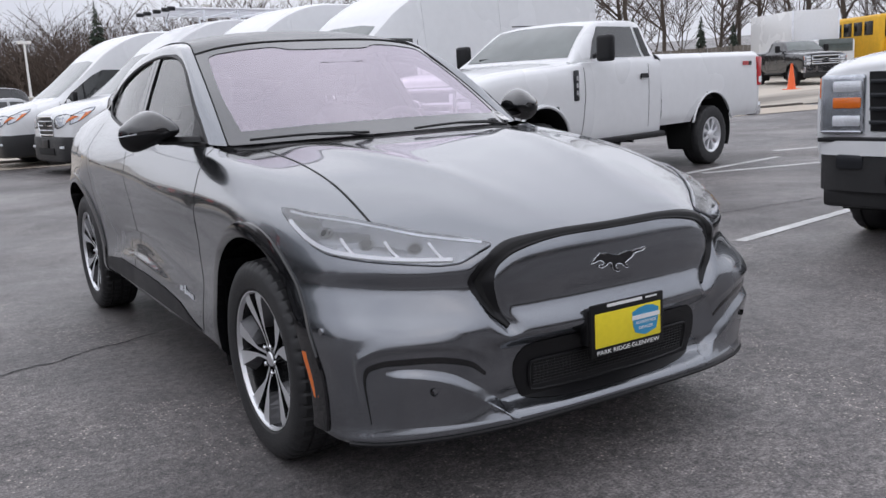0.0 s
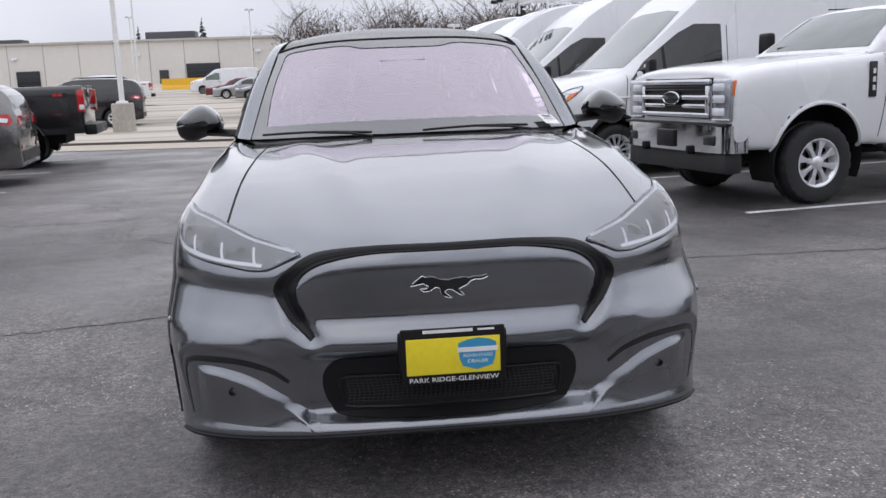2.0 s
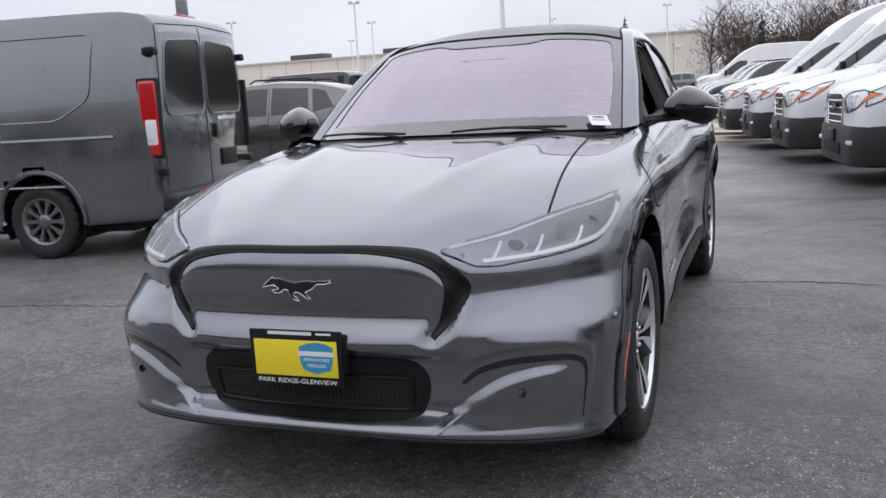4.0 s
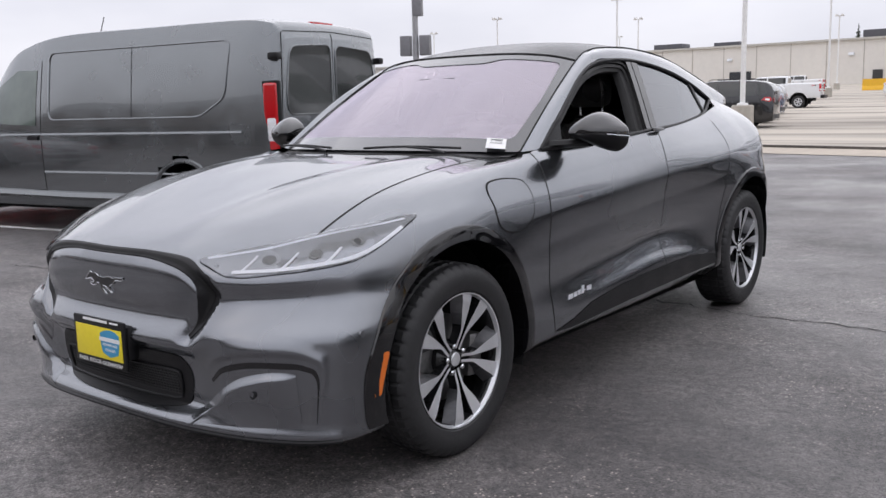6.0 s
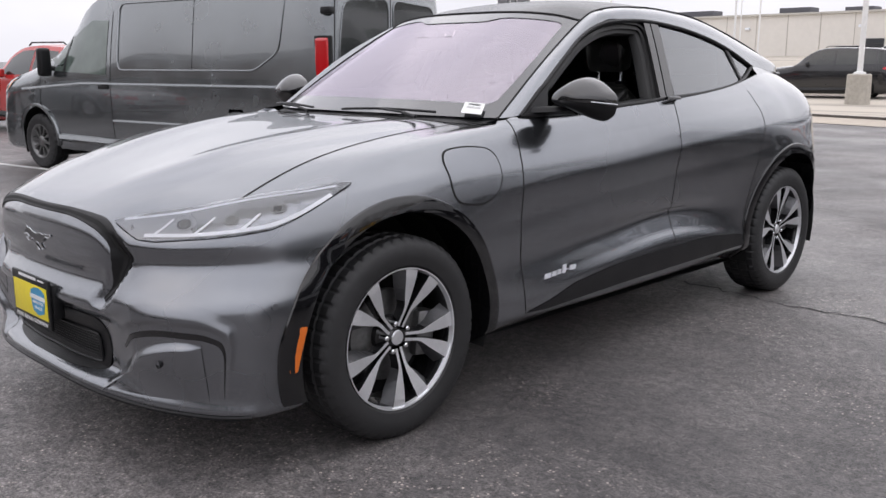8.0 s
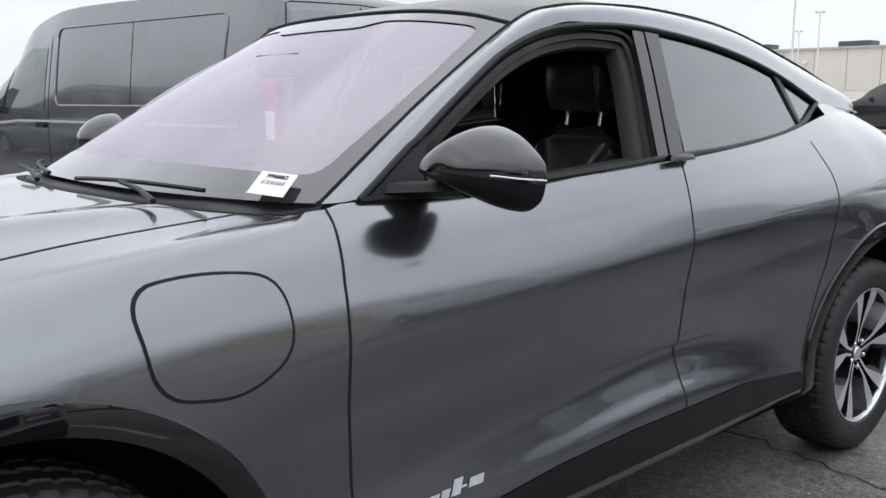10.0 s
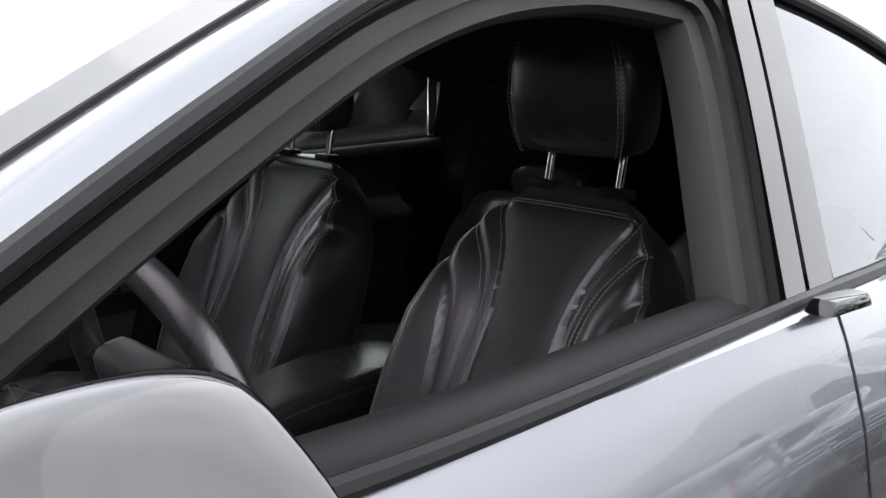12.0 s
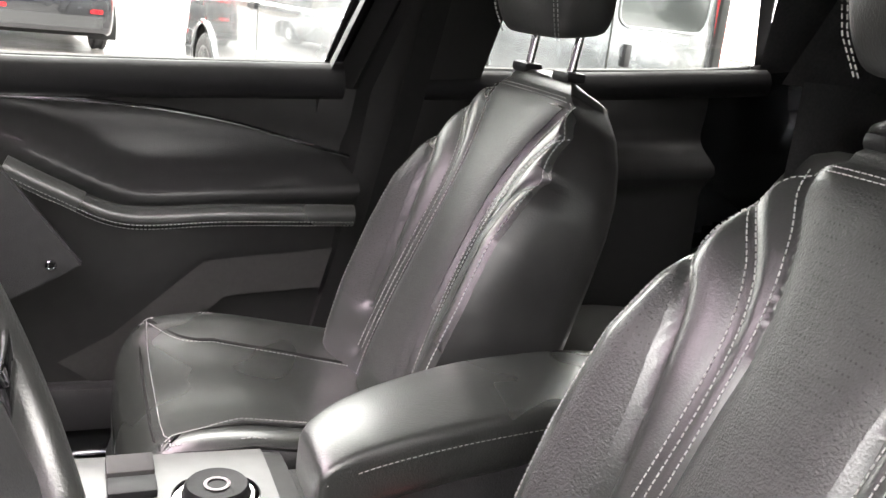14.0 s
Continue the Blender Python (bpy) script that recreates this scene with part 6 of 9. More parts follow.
def asphalt():
    m = bpy.data.materials.new("wet_asphalt")
    m.use_nodes = True
    n, l = m.node_tree.nodes, m.node_tree.links
    b = n["Principled BSDF"]
    tc = n.new("ShaderNodeTexCoord")

    def noise_(scale, detail=6, rough=.6):
        t = n.new("ShaderNodeTexNoise")
        t.inputs["Scale"].default_value, t.inputs["Detail"].default_value, t.inputs["Roughness"].default_value = scale, detail, rough
        l.new(tc.outputs["Object"], t.inputs["Vector"])
        return t

    def ramp_(src, p0, c0, p1, c1):
        r = n.new("ShaderNodeValToRGB")
        r.color_ramp.elements[0].position, r.color_ramp.elements[0].color = p0, (*c0, 1)
        r.color_ramp.elements[1].position, r.color_ramp.elements[1].color = p1, (*c1, 1)
        l.new(src, r.inputs["Fac"])
        return r

    def mix_(fac, a, c, mode="MIX"):
        x = n.new("ShaderNodeMix")
        x.data_type, x.blend_type = "RGBA", mode
        if isinstance(fac, float):
            x.inputs[0].default_value = fac
        else:
            l.new(fac, x.inputs[0])
        l.new(a, x.inputs[6])
        l.new(c, x.inputs[7])
        return x.outputs[2]

    damp = ramp_(noise_(.35, 5).outputs["Fac"], .37, (.084, .079, .079), .64, (.205, .193, .190))
    grit = ramp_(noise_(95, 3, .75).outputs["Fac"], .36, (.36, .36, .37), .68, (1.85, 1.85, 1.85))
    mottled = ramp_(noise_(6, 6).outputs["Fac"], .3, (.74, .74, .75), .7, (1.24, 1.22, 1.20))
    pits = ramp_(noise_(26, 8, .72).outputs["Fac"], .40, (.52, .52, .53), .60, (1.22, 1.21, 1.20))
    stones = n.new("ShaderNodeTexVoronoi")
    stones.inputs["Scale"].default_value = 60
    l.new(tc.outputs["Object"], stones.inputs["Vector"])
    some = n.new("ShaderNodeSeparateColor")
    l.new(stones.outputs["Color"], some.inputs[0])
    dull = ramp_(some.outputs[0], .62, (1, 1, 1), .66, (3.6, 3.4, 3.1))
    worn = ramp_(noise_(1.1, 4).outputs["Fac"], .44, (0, 0, 0), .60, (1, 1, 1))
    spot = ramp_(stones.outputs["Distance"], .22, (1, 1, 1), .34, (0, 0, 0))
    seen = mix_(1.0, worn.outputs["Color"], spot.outputs["Color"], "MULTIPLY")
    colour = mix_(1.0, damp.outputs["Color"], grit.outputs["Color"], "MULTIPLY")
    colour = mix_(1.0, colour, mottled.outputs["Color"], "MULTIPLY")
    colour = mix_(1.0, colour, pits.outputs["Color"], "MULTIPLY")
    stony = mix_(1.0, colour, dull.outputs["Color"], "MULTIPLY")
    colour = mix_(seen, colour, stony)
    l.new(colour, b.inputs["Base Color"])
    wet = n.new("ShaderNodeMapRange")
    wet.inputs["From Min"].default_value, wet.inputs["From Max"].default_value = .36, .66
    wet.inputs["To Min"].default_value, wet.inputs["To Max"].default_value = .30, .62
    l.new(noise_(.5, 5).outputs["Fac"], wet.inputs["Value"])
    l.new(wet.outputs["Result"], b.inputs["Roughness"])
    bp = n.new("ShaderNodeBump")
    bp.inputs["Strength"].default_value, bp.inputs["Distance"].default_value = .8, .010
    l.new(noise_(38, 7, .75).outputs["Fac"], bp.inputs["Height"])
    l.new(bp.outputs["Normal"], b.inputs["Normal"])
    return m


def gravel():
    m = mat("tan_gravel", (.36, .31, .25), .9, noise_scale=4, noise_amount=.25, bump=.5, bump_scale=40)
    n, l = m.node_tree.nodes, m.node_tree.links
    b = n["Principled BSDF"]
    tc, mp, t, r = n.new("ShaderNodeTexCoord"), n.new("ShaderNodeMapping"), n.new("ShaderNodeTexNoise"), n.new("ShaderNodeValToRGB")
    mp.inputs["Scale"].default_value = (.035, .30, 1)
    mp.inputs["Rotation"].default_value = (0, 0, radians(12))
    t.inputs["Scale"].default_value, t.inputs["Detail"].default_value = 1.6, 7
    e = r.color_ramp.elements
    e[0].position, e[0].color = .34, (.20, .18, .155, 1)
    e[1].position, e[1].color = .55, (.52, .47, .40, 1)
    l.new(tc.outputs["Object"], mp.inputs["Vector"])
    l.new(mp.outputs["Vector"], t.inputs["Vector"])
    l.new(t.outputs["Fac"], r.inputs["Fac"])
    l.new(r.outputs["Color"], b.inputs["Base Color"])
    return m


ASPHALT, GRAVEL = asphalt(), gravel()
LINE_PAINT = mat("worn_white_line_paint", (.62, .62, .61), .6, noise_scale=30, noise_amount=.35, bump=.3, bump_scale=80)

# One sheet of ground that reaches the horizon.
xs = np.unique(np.r_[np.linspace(-40, 60, 41), [-900, -500, -250, -120, -70, 90, 150, 300, 600, 900]])
ys = np.unique(np.r_[np.linspace(-30, 60, 37), [-700, -300, -120, -60, 80, 110, 160, 240, 400, 900]])
ground_grid = np.array([[(x, y, ground_z(x, min(y, 190)) if x < 300 else ground_z(300, min(y, 190))) for x in xs] for y in ys])
tagged(part("ground", grid_mesh(ground_grid), ASPHALT, None, "dark damp patched asphalt of a car lot", sharp=80), category="ground", kind="structure")

# The far gravel lot with its concrete edge.
edge_dir = Vector((math.cos(radians(-14)), math.sin(radians(-14))))


def beyond(u, d):
    """A place u along the lot's far edge and d past it."""
    x, y = -4.5 + edge_dir.x * u - edge_dir.y * d, 18.2 + edge_dir.y * u + edge_dir.x * d
    return x, y


def sheet(d0, d1, u0, u1, lift, n=24, k=8):
    return np.array([[(*beyond(u, d), ground_z(*beyond(u, d)) + lift) for u in np.linspace(u0, u1, n)] for d in np.linspace(d0, d1, k)])


tagged(part("gutter", grid_mesh(sheet(0, 2.2, -60, 26, .012)), mat("pale_concrete", (.46, .40, .33), .8, noise_scale=5, noise_amount=.2, bump=.3, bump_scale=50), None, "pale worn concrete strip along the edge of the asphalt"), category="gutter", kind="structure")
kerb_g = np.concatenate([sheet(2.2, 2.2, -60, 26, .0, k=1), sheet(2.2, 2.2, -60, 26, .07, k=1), sheet(2.36, 2.36, -60, 26, .07, k=1), sheet(2.36, 2.36, -60, 26, .0, k=1)])
tagged(part("kerb", grid_mesh(kerb_g), mat("dark_kerb", (.10, .09, .08), .8, noise_scale=5, noise_amount=.3), None, "low worn dark kerb between asphalt and gravel"), category="kerb", kind="structure")
tagged(part("gravel_lot", grid_mesh(sheet(2.36, 140, -140, 60, .03, 60, 40)), GRAVEL, None, "tan gravel lot with dark wet tracks"), category="ground", kind="structure")


def painted(x0, y0, x1, y1, w=.10):
    a, b = Vector((x0, y0, 0)), Vector((x1, y1, 0))
    t = (b - a).normalized()
    s = Vector((-t.y, t.x, 0)) * w / 2
    pts = [a + t * d for d in np.linspace(0, (b - a).length, 12)]
    g = np.array([[(p - s)[:] for p in pts], [(p + s)[:] for p in pts]])
    for q in g.reshape(-1, 3):
        q[2] = ground_z(q[0], q[1]) + .004
    return tagged(part("parking_line", grid_mesh(g), LINE_PAINT, None, "worn white painted parking line on the asphalt"), category="line", group="parking lines", kind="structure")


BAY = (math.cos(radians(LOT_TURN)), math.sin(radians(LOT_TURN)))
for x, y, n in ((3.45, 1.52, 5.2), (3.35, 4.49, 5.6), (2.85, 7.52, 5.6), (2.45, 10.6, 5.6), (2.0, 13.6, 5.6)):
    painted(x, y, x + n * BAY[0], y + n * BAY[1])
for x, y, n in ((-6.0, 2.86, 5.2), (-4.83, 6.62, 5.2), (-5.2, 9.72, 5.2), (-5.6, 12.9, 5.2), (-6.1, 16.0, 5.0)):
    painted(x, y, x - n * BAY[0], y - n * BAY[1])
for x0, y0, x1, y1 in ((6.75, 4.86, 15.5, 2.6), (9.6, 6.0, 18, 3.8), (17, 14, 22, 12), (20, 16, 26, 13.5)):
    painted(x0, y0, x1, y1, .11)

# Cracks in the asphalt: thin dark crooked strips.
CRACK = mat("crack_filler", (.010, .010, .011), .75)


def crack(points, w, seed):
    rnd = random.Random(seed)
    pts = even_line(points, .06)
    verts, faces = [], []
    for k, (x, y) in enumerate(pts):
        x, y = x + rnd.gauss(0, .010), y + rnd.gauss(0, .014)
        ww = w * rnd.uniform(.4, 1.3)
        verts += [(x, y - ww / 2, .003), (x + rnd.gauss(0, .004), y + ww / 2, .003)]
    for k in range(len(pts) - 1):
        faces.append((2 * k, 2 * k + 2, 2 * k + 3, 2 * k + 1))
    tagged(part("crack", (verts, faces), CRACK, None, "thin dark crooked crack in the asphalt"), category="crack", group="asphalt cracks", kind="structure")


crack([(.40, 2.76), (.77, 2.74), (1.1, 2.68), (1.5, 2.72), (1.9, 2.66), (3.4, 2.58), (6, 2.45)], .014, 1)
crack([(-.80, 2.05), (-.95, 2.0), (-1.3, 1.86), (-1.65, 1.78), (-2.6, 1.55), (-5.0, 1.25)], .014, 2)
crack([(2.0, 5.0), (3.0, 5.05), (4.4, 4.2), (6.0, 3.9)], .012, 3)
crack([(-1.5, 6.4), (-3.2, 6.1), (-5, 6.2), (-8, 5.7)], .016, 4)
crack([(1.3, 7.0), (2.6, 6.6), (3.4, 6.8)], .014, 5)
crack([(1.2, 4.6), (1.7, 5.3), (2.6, 5.6), (3.2, 6.4)], .012, 6)
crack([(1.3, 6.3), (2.2, 6.9), (3.3, 7.1)], .012, 7)
crack([(-1.6, 4.2), (-2.4, 5.0), (-2.6, 6.4), (-3.6, 8.0)], .012, 8)
crack([(-1.2, 9.0), (-3.0, 9.6), (-4.8, 9.2)], .015, 9)

# The long beige store behind everything.
store = empty("store_building", label="long low beige block store building with rooftop units", category="building")
BX0, BX1, BY = -170.0, -13.0, 165.0
BZ, BH = ground_z(-60, 165), 7.6
part("wall", box_bm(BX1 - BX0, 40, BH + 6, 0, ((BX0 + BX1) / 2, BY + 20, BZ + BH / 2 - 3)), BLOCK_WALL, store)
part("roof_edge", box_bm(BX1 - BX0 + .6, 41, .35, 0, ((BX0 + BX1) / 2, BY + 20, BZ + BH + .1)), mat("pale_coping", (.5, .48, .44), .7, noise_scale=2), store)
for k, (x, w, h) in enumerate(((-33, 9, 1.6), (-62, 5, 1.0), (-74, 6, 1.3), (-95, 8, 1.4), (-120, 6, 1.2))):
    part("rooftop_unit", box_bm(w, 4, h, .05, (x, BY + 8, BZ + BH + .3 + h / 2)), mat("unit_grey", (.08, .08, .09), .6, noise_scale=2) if k == 0 else bpy.data.materials["unit_grey"], store)
for x, w, h in ((-26.5, 6.0, 3.4), (-88, 5, 3.4), (-57, 4, 3.0)):
    d = part("loading_door", box_bm(w, .3, h, .05, (x, BY - .1, BZ + h / 2)), LAMP_DARK, store, "dark loading door")
    for k in range(4):
        part("door_slat", box_bm(w * .98, .06, .05, 0, (x, BY - .28, BZ + .6 + k * .75)), GREY_TRIM, d)
part("side_door", box_bm(1.6, .25, 2.4, .04, (-33.5, BY - .1, BZ + 1.2)), GREY_TRIM, store, "grey side door")
for k in range(30):
    x = BX0 + 5 + k * 5.3
    if k % 4 == 0:
        part("wall_lamp", box_bm(.9, .5, .5, .08, (x, BY - .25, BZ + 5.2)), LAMP_SILVER, store)
for k in range(1, 26):
    part("wall_joint", box_bm(.10, .08, BH, 0, (BX0 + k * 6.1, BY - .02, BZ + BH / 2)), mat("joint_shade", (.40, .37, .33), .9) if k == 1 else bpy.data.materials["joint_shade"], store)


# An unseen low block, added on the lot's near side to darken reflections.
dark_block = empty("unseen_reflection_block", label="unseen plain low brown block with dark panes, added to darken reflections", category="building")
part("wall", box_bm(150, 14, 6.4, .05, (-6, -33, 3.1)), mat("dark_block_brown", (.19, .165, .15), .85, noise_scale=2, noise_amount=.2), dark_block)
part("parapet", box_bm(150.6, 14.6, .5, .05, (-6, -33, 6.5)), mat("dark_block_coping", (.30, .29, .28), .7, noise_scale=2), dark_block)
for k in range(14):
    part("window", box_bm(7.0, .2, 3.2, .03, (-66 + k * 9.2, -25.95, 2.2)), DARK_GLASS, dark_block, "dark pane on the unseen block")


# Light poles.
def light_pole(x, y, h, base=1.0, head=2, r=.09):
    z = ground_z(x, y) + .02
    p = empty("light_pole", pose(x, y, z, 0, 0, random.uniform(0, 40)), label="white steel parking lot light pole on a concrete base", category="light pole", group="light poles")
    if base:
        part("concrete_base", lathe([(-.2, .0), (-.2, .38), (base - .03, .36), (base, .32), (base, 0)], 24, "z"), CONCRETE, p)
    part("pole", lathe([(base, 0), (base, r), (h, r * .75), (h, 0)], 12, "z"), POLE_WHITE, p)
    part("base_collar", lathe([(base, r * 2.2), (base + .06, r * 2.0), (base + .08, r)], 12, "z"), POLE_WHITE, p)
    part("crossarm", box_bm(head * .55, .10, .10, .02, (0, 0, h)), POLE_WHITE, p)
    for k in range(head):
        part("lamp_head", box_bm(.34, .55, .18, .05, ((k - (head - 1) / 2) * .62, 0, h + .12)), POLE_WHITE, p)
    return p


light_pole(-7.84, 27.6, 9.5, .95)
for x, y, h in ((1.5, 166.7, 5.0), (4.9, 146.5, 4.9), (9.0, 126.3, 4.5), (8.9, 76.0, 5.0), (-34, 70, 9), (-19, 80, 10), (-44, 95, 9), (-52, 78, 9), (-12, 110, 9), (-70, 90, 9), (-28, 118, 9), (-64, 130, 9), (30, 95, 9)):
    light_pole(x, y, h, .8, 2, .10)
SIGNAL_GREY = mat("signal_box_grey", (.20, .20, .21), .5, noise_scale=8, noise_amount=.15)
sign = empty("sign_post", pose(-15.5, 19.8, 0, 0, 0, 20), label="galvanised post with small grey signal boxes", category="post")
part("post", lathe([(0, 0), (0, .10), (6, .09), (6, 0)], 12, "z"), mat("galvanised_steel", (.38, .38, .39), .5, .6, noise_scale=6), sign)
for dx in (-.32, .32):
    part("signal_box", box_bm(.34, .26, .62, .03, (dx, 0, 3.15)), SIGNAL_GREY, sign)
part("signal_box", box_bm(.30, .22, .5, .03, (0.1, 0, 4.3)), SIGNAL_GREY, sign)

# Yellow barrier at the far side of the gravel.
barrier = part("barrier", (lambda g: g)(grid_mesh(np.array([[(x, y, z) for x in np.linspace(-2.9, 2.9, 6)] for y, z in ((-.45, 0), (-.42, .25), (-.18, .5), (-.14, 1.25), (.14, 1.25), (.18, .5), (.42, .25), (.45, 0))]))), PAINT_YELLOW, None)
tagged(barrier, "long yellow painted concrete barrier on the gravel", "barrier")
barrier.matrix_basis = pose(-19.5, 107, ground_z(-19.5, 107) + .02, 0, 0, 8)

# Wooden fence with boards, on the rise to the east.
fence = empty("fence", pose(49.5, 45, .80, 0, 0, 90), label="long weathered grey wooden board fence", category="fence")
board = bpy.data.meshes.new("board")
bb = box_bm(.36, .03, 1.9, .01, (0, 0, .95))
bb.to_mesh(board)
bb.free()
board.materials.append(FENCE_WOOD)
for k in range(190):
    share("board", board, fence, pose(-38 + k * .4, random.uniform(-.012, .012), random.uniform(-.03, .03), 0, random.uniform(-.4, .4), 0))
for k in range(32):
    part("post", box_bm(.12, .12, 2.1, .01, (-38 + k * 2.4, .08, 1.0)), FENCE_WOOD, fence)
for z in (.4, 1.5):
    part("rail", box_bm(76, .05, .1, .005, (0, .05, z)), FENCE_WOOD, fence)


# ---- other vehicles: nose towards -y, front axle at y = 0 ----
# Opaque windscreens: the sky's reflection is put into the grey-green base.
SKY_GREY_SCREEN = mat("sky_grey_glass", (.10, .12, .115), .06, coat=.5, noise_scale=3, noise_amount=.3)
SIDE_DARK = mat("side_glass", (.020, .023, .022), .05, coat=.5, noise_scale=3, noise_amount=.3)
SIDE_GREEN = mat("green_side_glass", (.11, .14, .125), .06, coat=.5, noise_scale=3, noise_amount=.4)


def bm_piece(bm):
    bm.verts.index_update()
    out = ([v.co.copy() for v in bm.verts], [[v.index for v in f.verts] for f in bm.faces])
    bm.free()
    return out


def shell(stations, nu=61, per=10):
    """A body from stations (y, z_top, w_top, z_belt, w_belt, z_mid, w_mid, z_low, w_low)."""
    rows = []
    for y, zt, wt, zb, wb, zm, wm, zl, wl in stations:
        half = [(0, y, zt), (wt * .55, y, zt - .006), (wt * .93, y, zt - .03), (wt + (wb - wt) * .12, y, zt - .03 - (zt - zb) * .12), (wb, y, zb), (wm, y, zm), (wl, y, zl), (wl - .05, y, zl - .06)]
        rows.append(whole(half))
    g = surface(rows, nu, per * (len(stations) - 1) + 1)
    v, f = grid_mesh(g)
    f = list(f)
    n, u = g.shape[:2]
    f.append(tuple(range(u))[::-1])
    f.append(tuple(range((n - 1) * u, n * u)))
    return [tuple(p) for p in v], f


class Body:
    """A vehicle's shell and what is laid on it."""

    def __init__(self, root, stations, paint, arches=(), name="body", nu=61, per=10, label=""):
        self.root, self.paint, self.arches = root, paint, arches
        v, f = shell(stations, nu, per)
        self.tree = Skin(v, f, (-1, 0, 0), (0, 1, 0))
        keep = []
        for q in f:
            c = np.mean([v[i] for i in q], 0)
            if abs(c[0]) > .6 and any(math.hypot(c[1] - a, c[2] - b) < r for a, b, r in arches):
                continue
            keep.append(q)
        used = {i for q in keep for i in q}
        for i in used:
            x, y, z = v[i]
            for a, b_, r in arches:
                d = math.hypot(y - a, z - b_)
                if abs(x) > .6 and d < r:
                    v[i] = (x, a + (y - a) * r / d, b_ + (z - b_) * r / d)
        self.ob = part(name, (v, keep), paint, root, label)
        for a, b, r in arches:
            for s in (1, -1):
                part("wheel_well", moved(([p for p in lathe([(s * .98, r * .97), (s * .60, r * .97), (s * .58, .05)], 28)[0]], lathe([(s * .98, r * .97), (s * .60, r * .97), (s * .58, .05)], 28)[1]), Matrix.Translation((0, a, b))) if b - r > 0 else self.half_well(a, b, r, s), DARK_GAP, root)

    @staticmethod
    def half_well(a, b, r, s):
        g = np.array([[(s * x, a + rr * math.cos(k), b + rr * math.sin(k)) for x, rr in ((.975, r), (.60, r), (.59, .05))] for k in np.linspace(-.45, math.pi + .45, 28)])
        return grid_mesh(g, flip=s > 0)

    def side(self, outline, lift, material, name, label="", both=True, step=.12, rim=0.0, parent=None):
        out = []
        for s in (1, -1) if both else (1,):
            bm = patch(self.tree.set_way((-1, 0, 0), (0, 1, 0)), outline, lift, step, rim)
            if s < 0:
                for v in bm.verts:
                    v.co.x *= -1
                bmesh.ops.reverse_faces(bm, faces=bm.faces[:])
            out.append(part(name, bm, material, parent or self.root, label))
        return out

    def front(self, outline, lift, material, name, label="", both=False, step=.12, rim=0.0):
        out = []
        for s in (1, -1) if both else (1,):
            bm = patch(self.tree.set_way((0, 1, 0), (1, 0, 0)), [(s * a, b) for a, b in outline], lift, step, rim)
            out.append(part(name, bm, material, self.root, label))
        return out

    def rear(self, outline, lift, material, name, label="", both=False, step=.12, rim=0.0):
        out = []
        for s in (1, -1) if both else (1,):
            bm = patch(self.tree.set_way((0, -1, 0), (-1, 0, 0)), [(s * a, b) for a, b in outline], lift, step, rim)
            out.append(part(name, bm, material, self.root, label))
        return out

    def line(self, pts, width=.012, material=None, view="side", both=True, lift=.002, name="shut_line", round_=False):
        ways = {"side": ((-1, 0, 0), (0, 1, 0)), "front": ((0, 1, 0), (1, 0, 0)), "rear": ((0, -1, 0), (-1, 0, 0)), "top": ((0, 0, -1), (1, 0, 0))}
        piece = ribbon(self.tree.set_way(*ways[view]), pts, width, lift, .05, round_)
        part(name, piece, material or DARK_GAP, self.root)
        if both and view in ("side", "top", "front"):
            part(name, mirrored(piece), material or DARK_GAP, self.root)

    def arch_trim(self, material, width=.06):
        for a, b, r in self.arches:
            pts = [(a + r * math.cos(k), b + r * math.sin(k)) for k in np.linspace(-.3, math.pi + .3, 40)]
            pts = [(p, max(q, .32)) for p, q in pts]
            self.line(pts, width, material, lift=.004, name="arch_moulding", round_=True)


wheel_kinds = {}


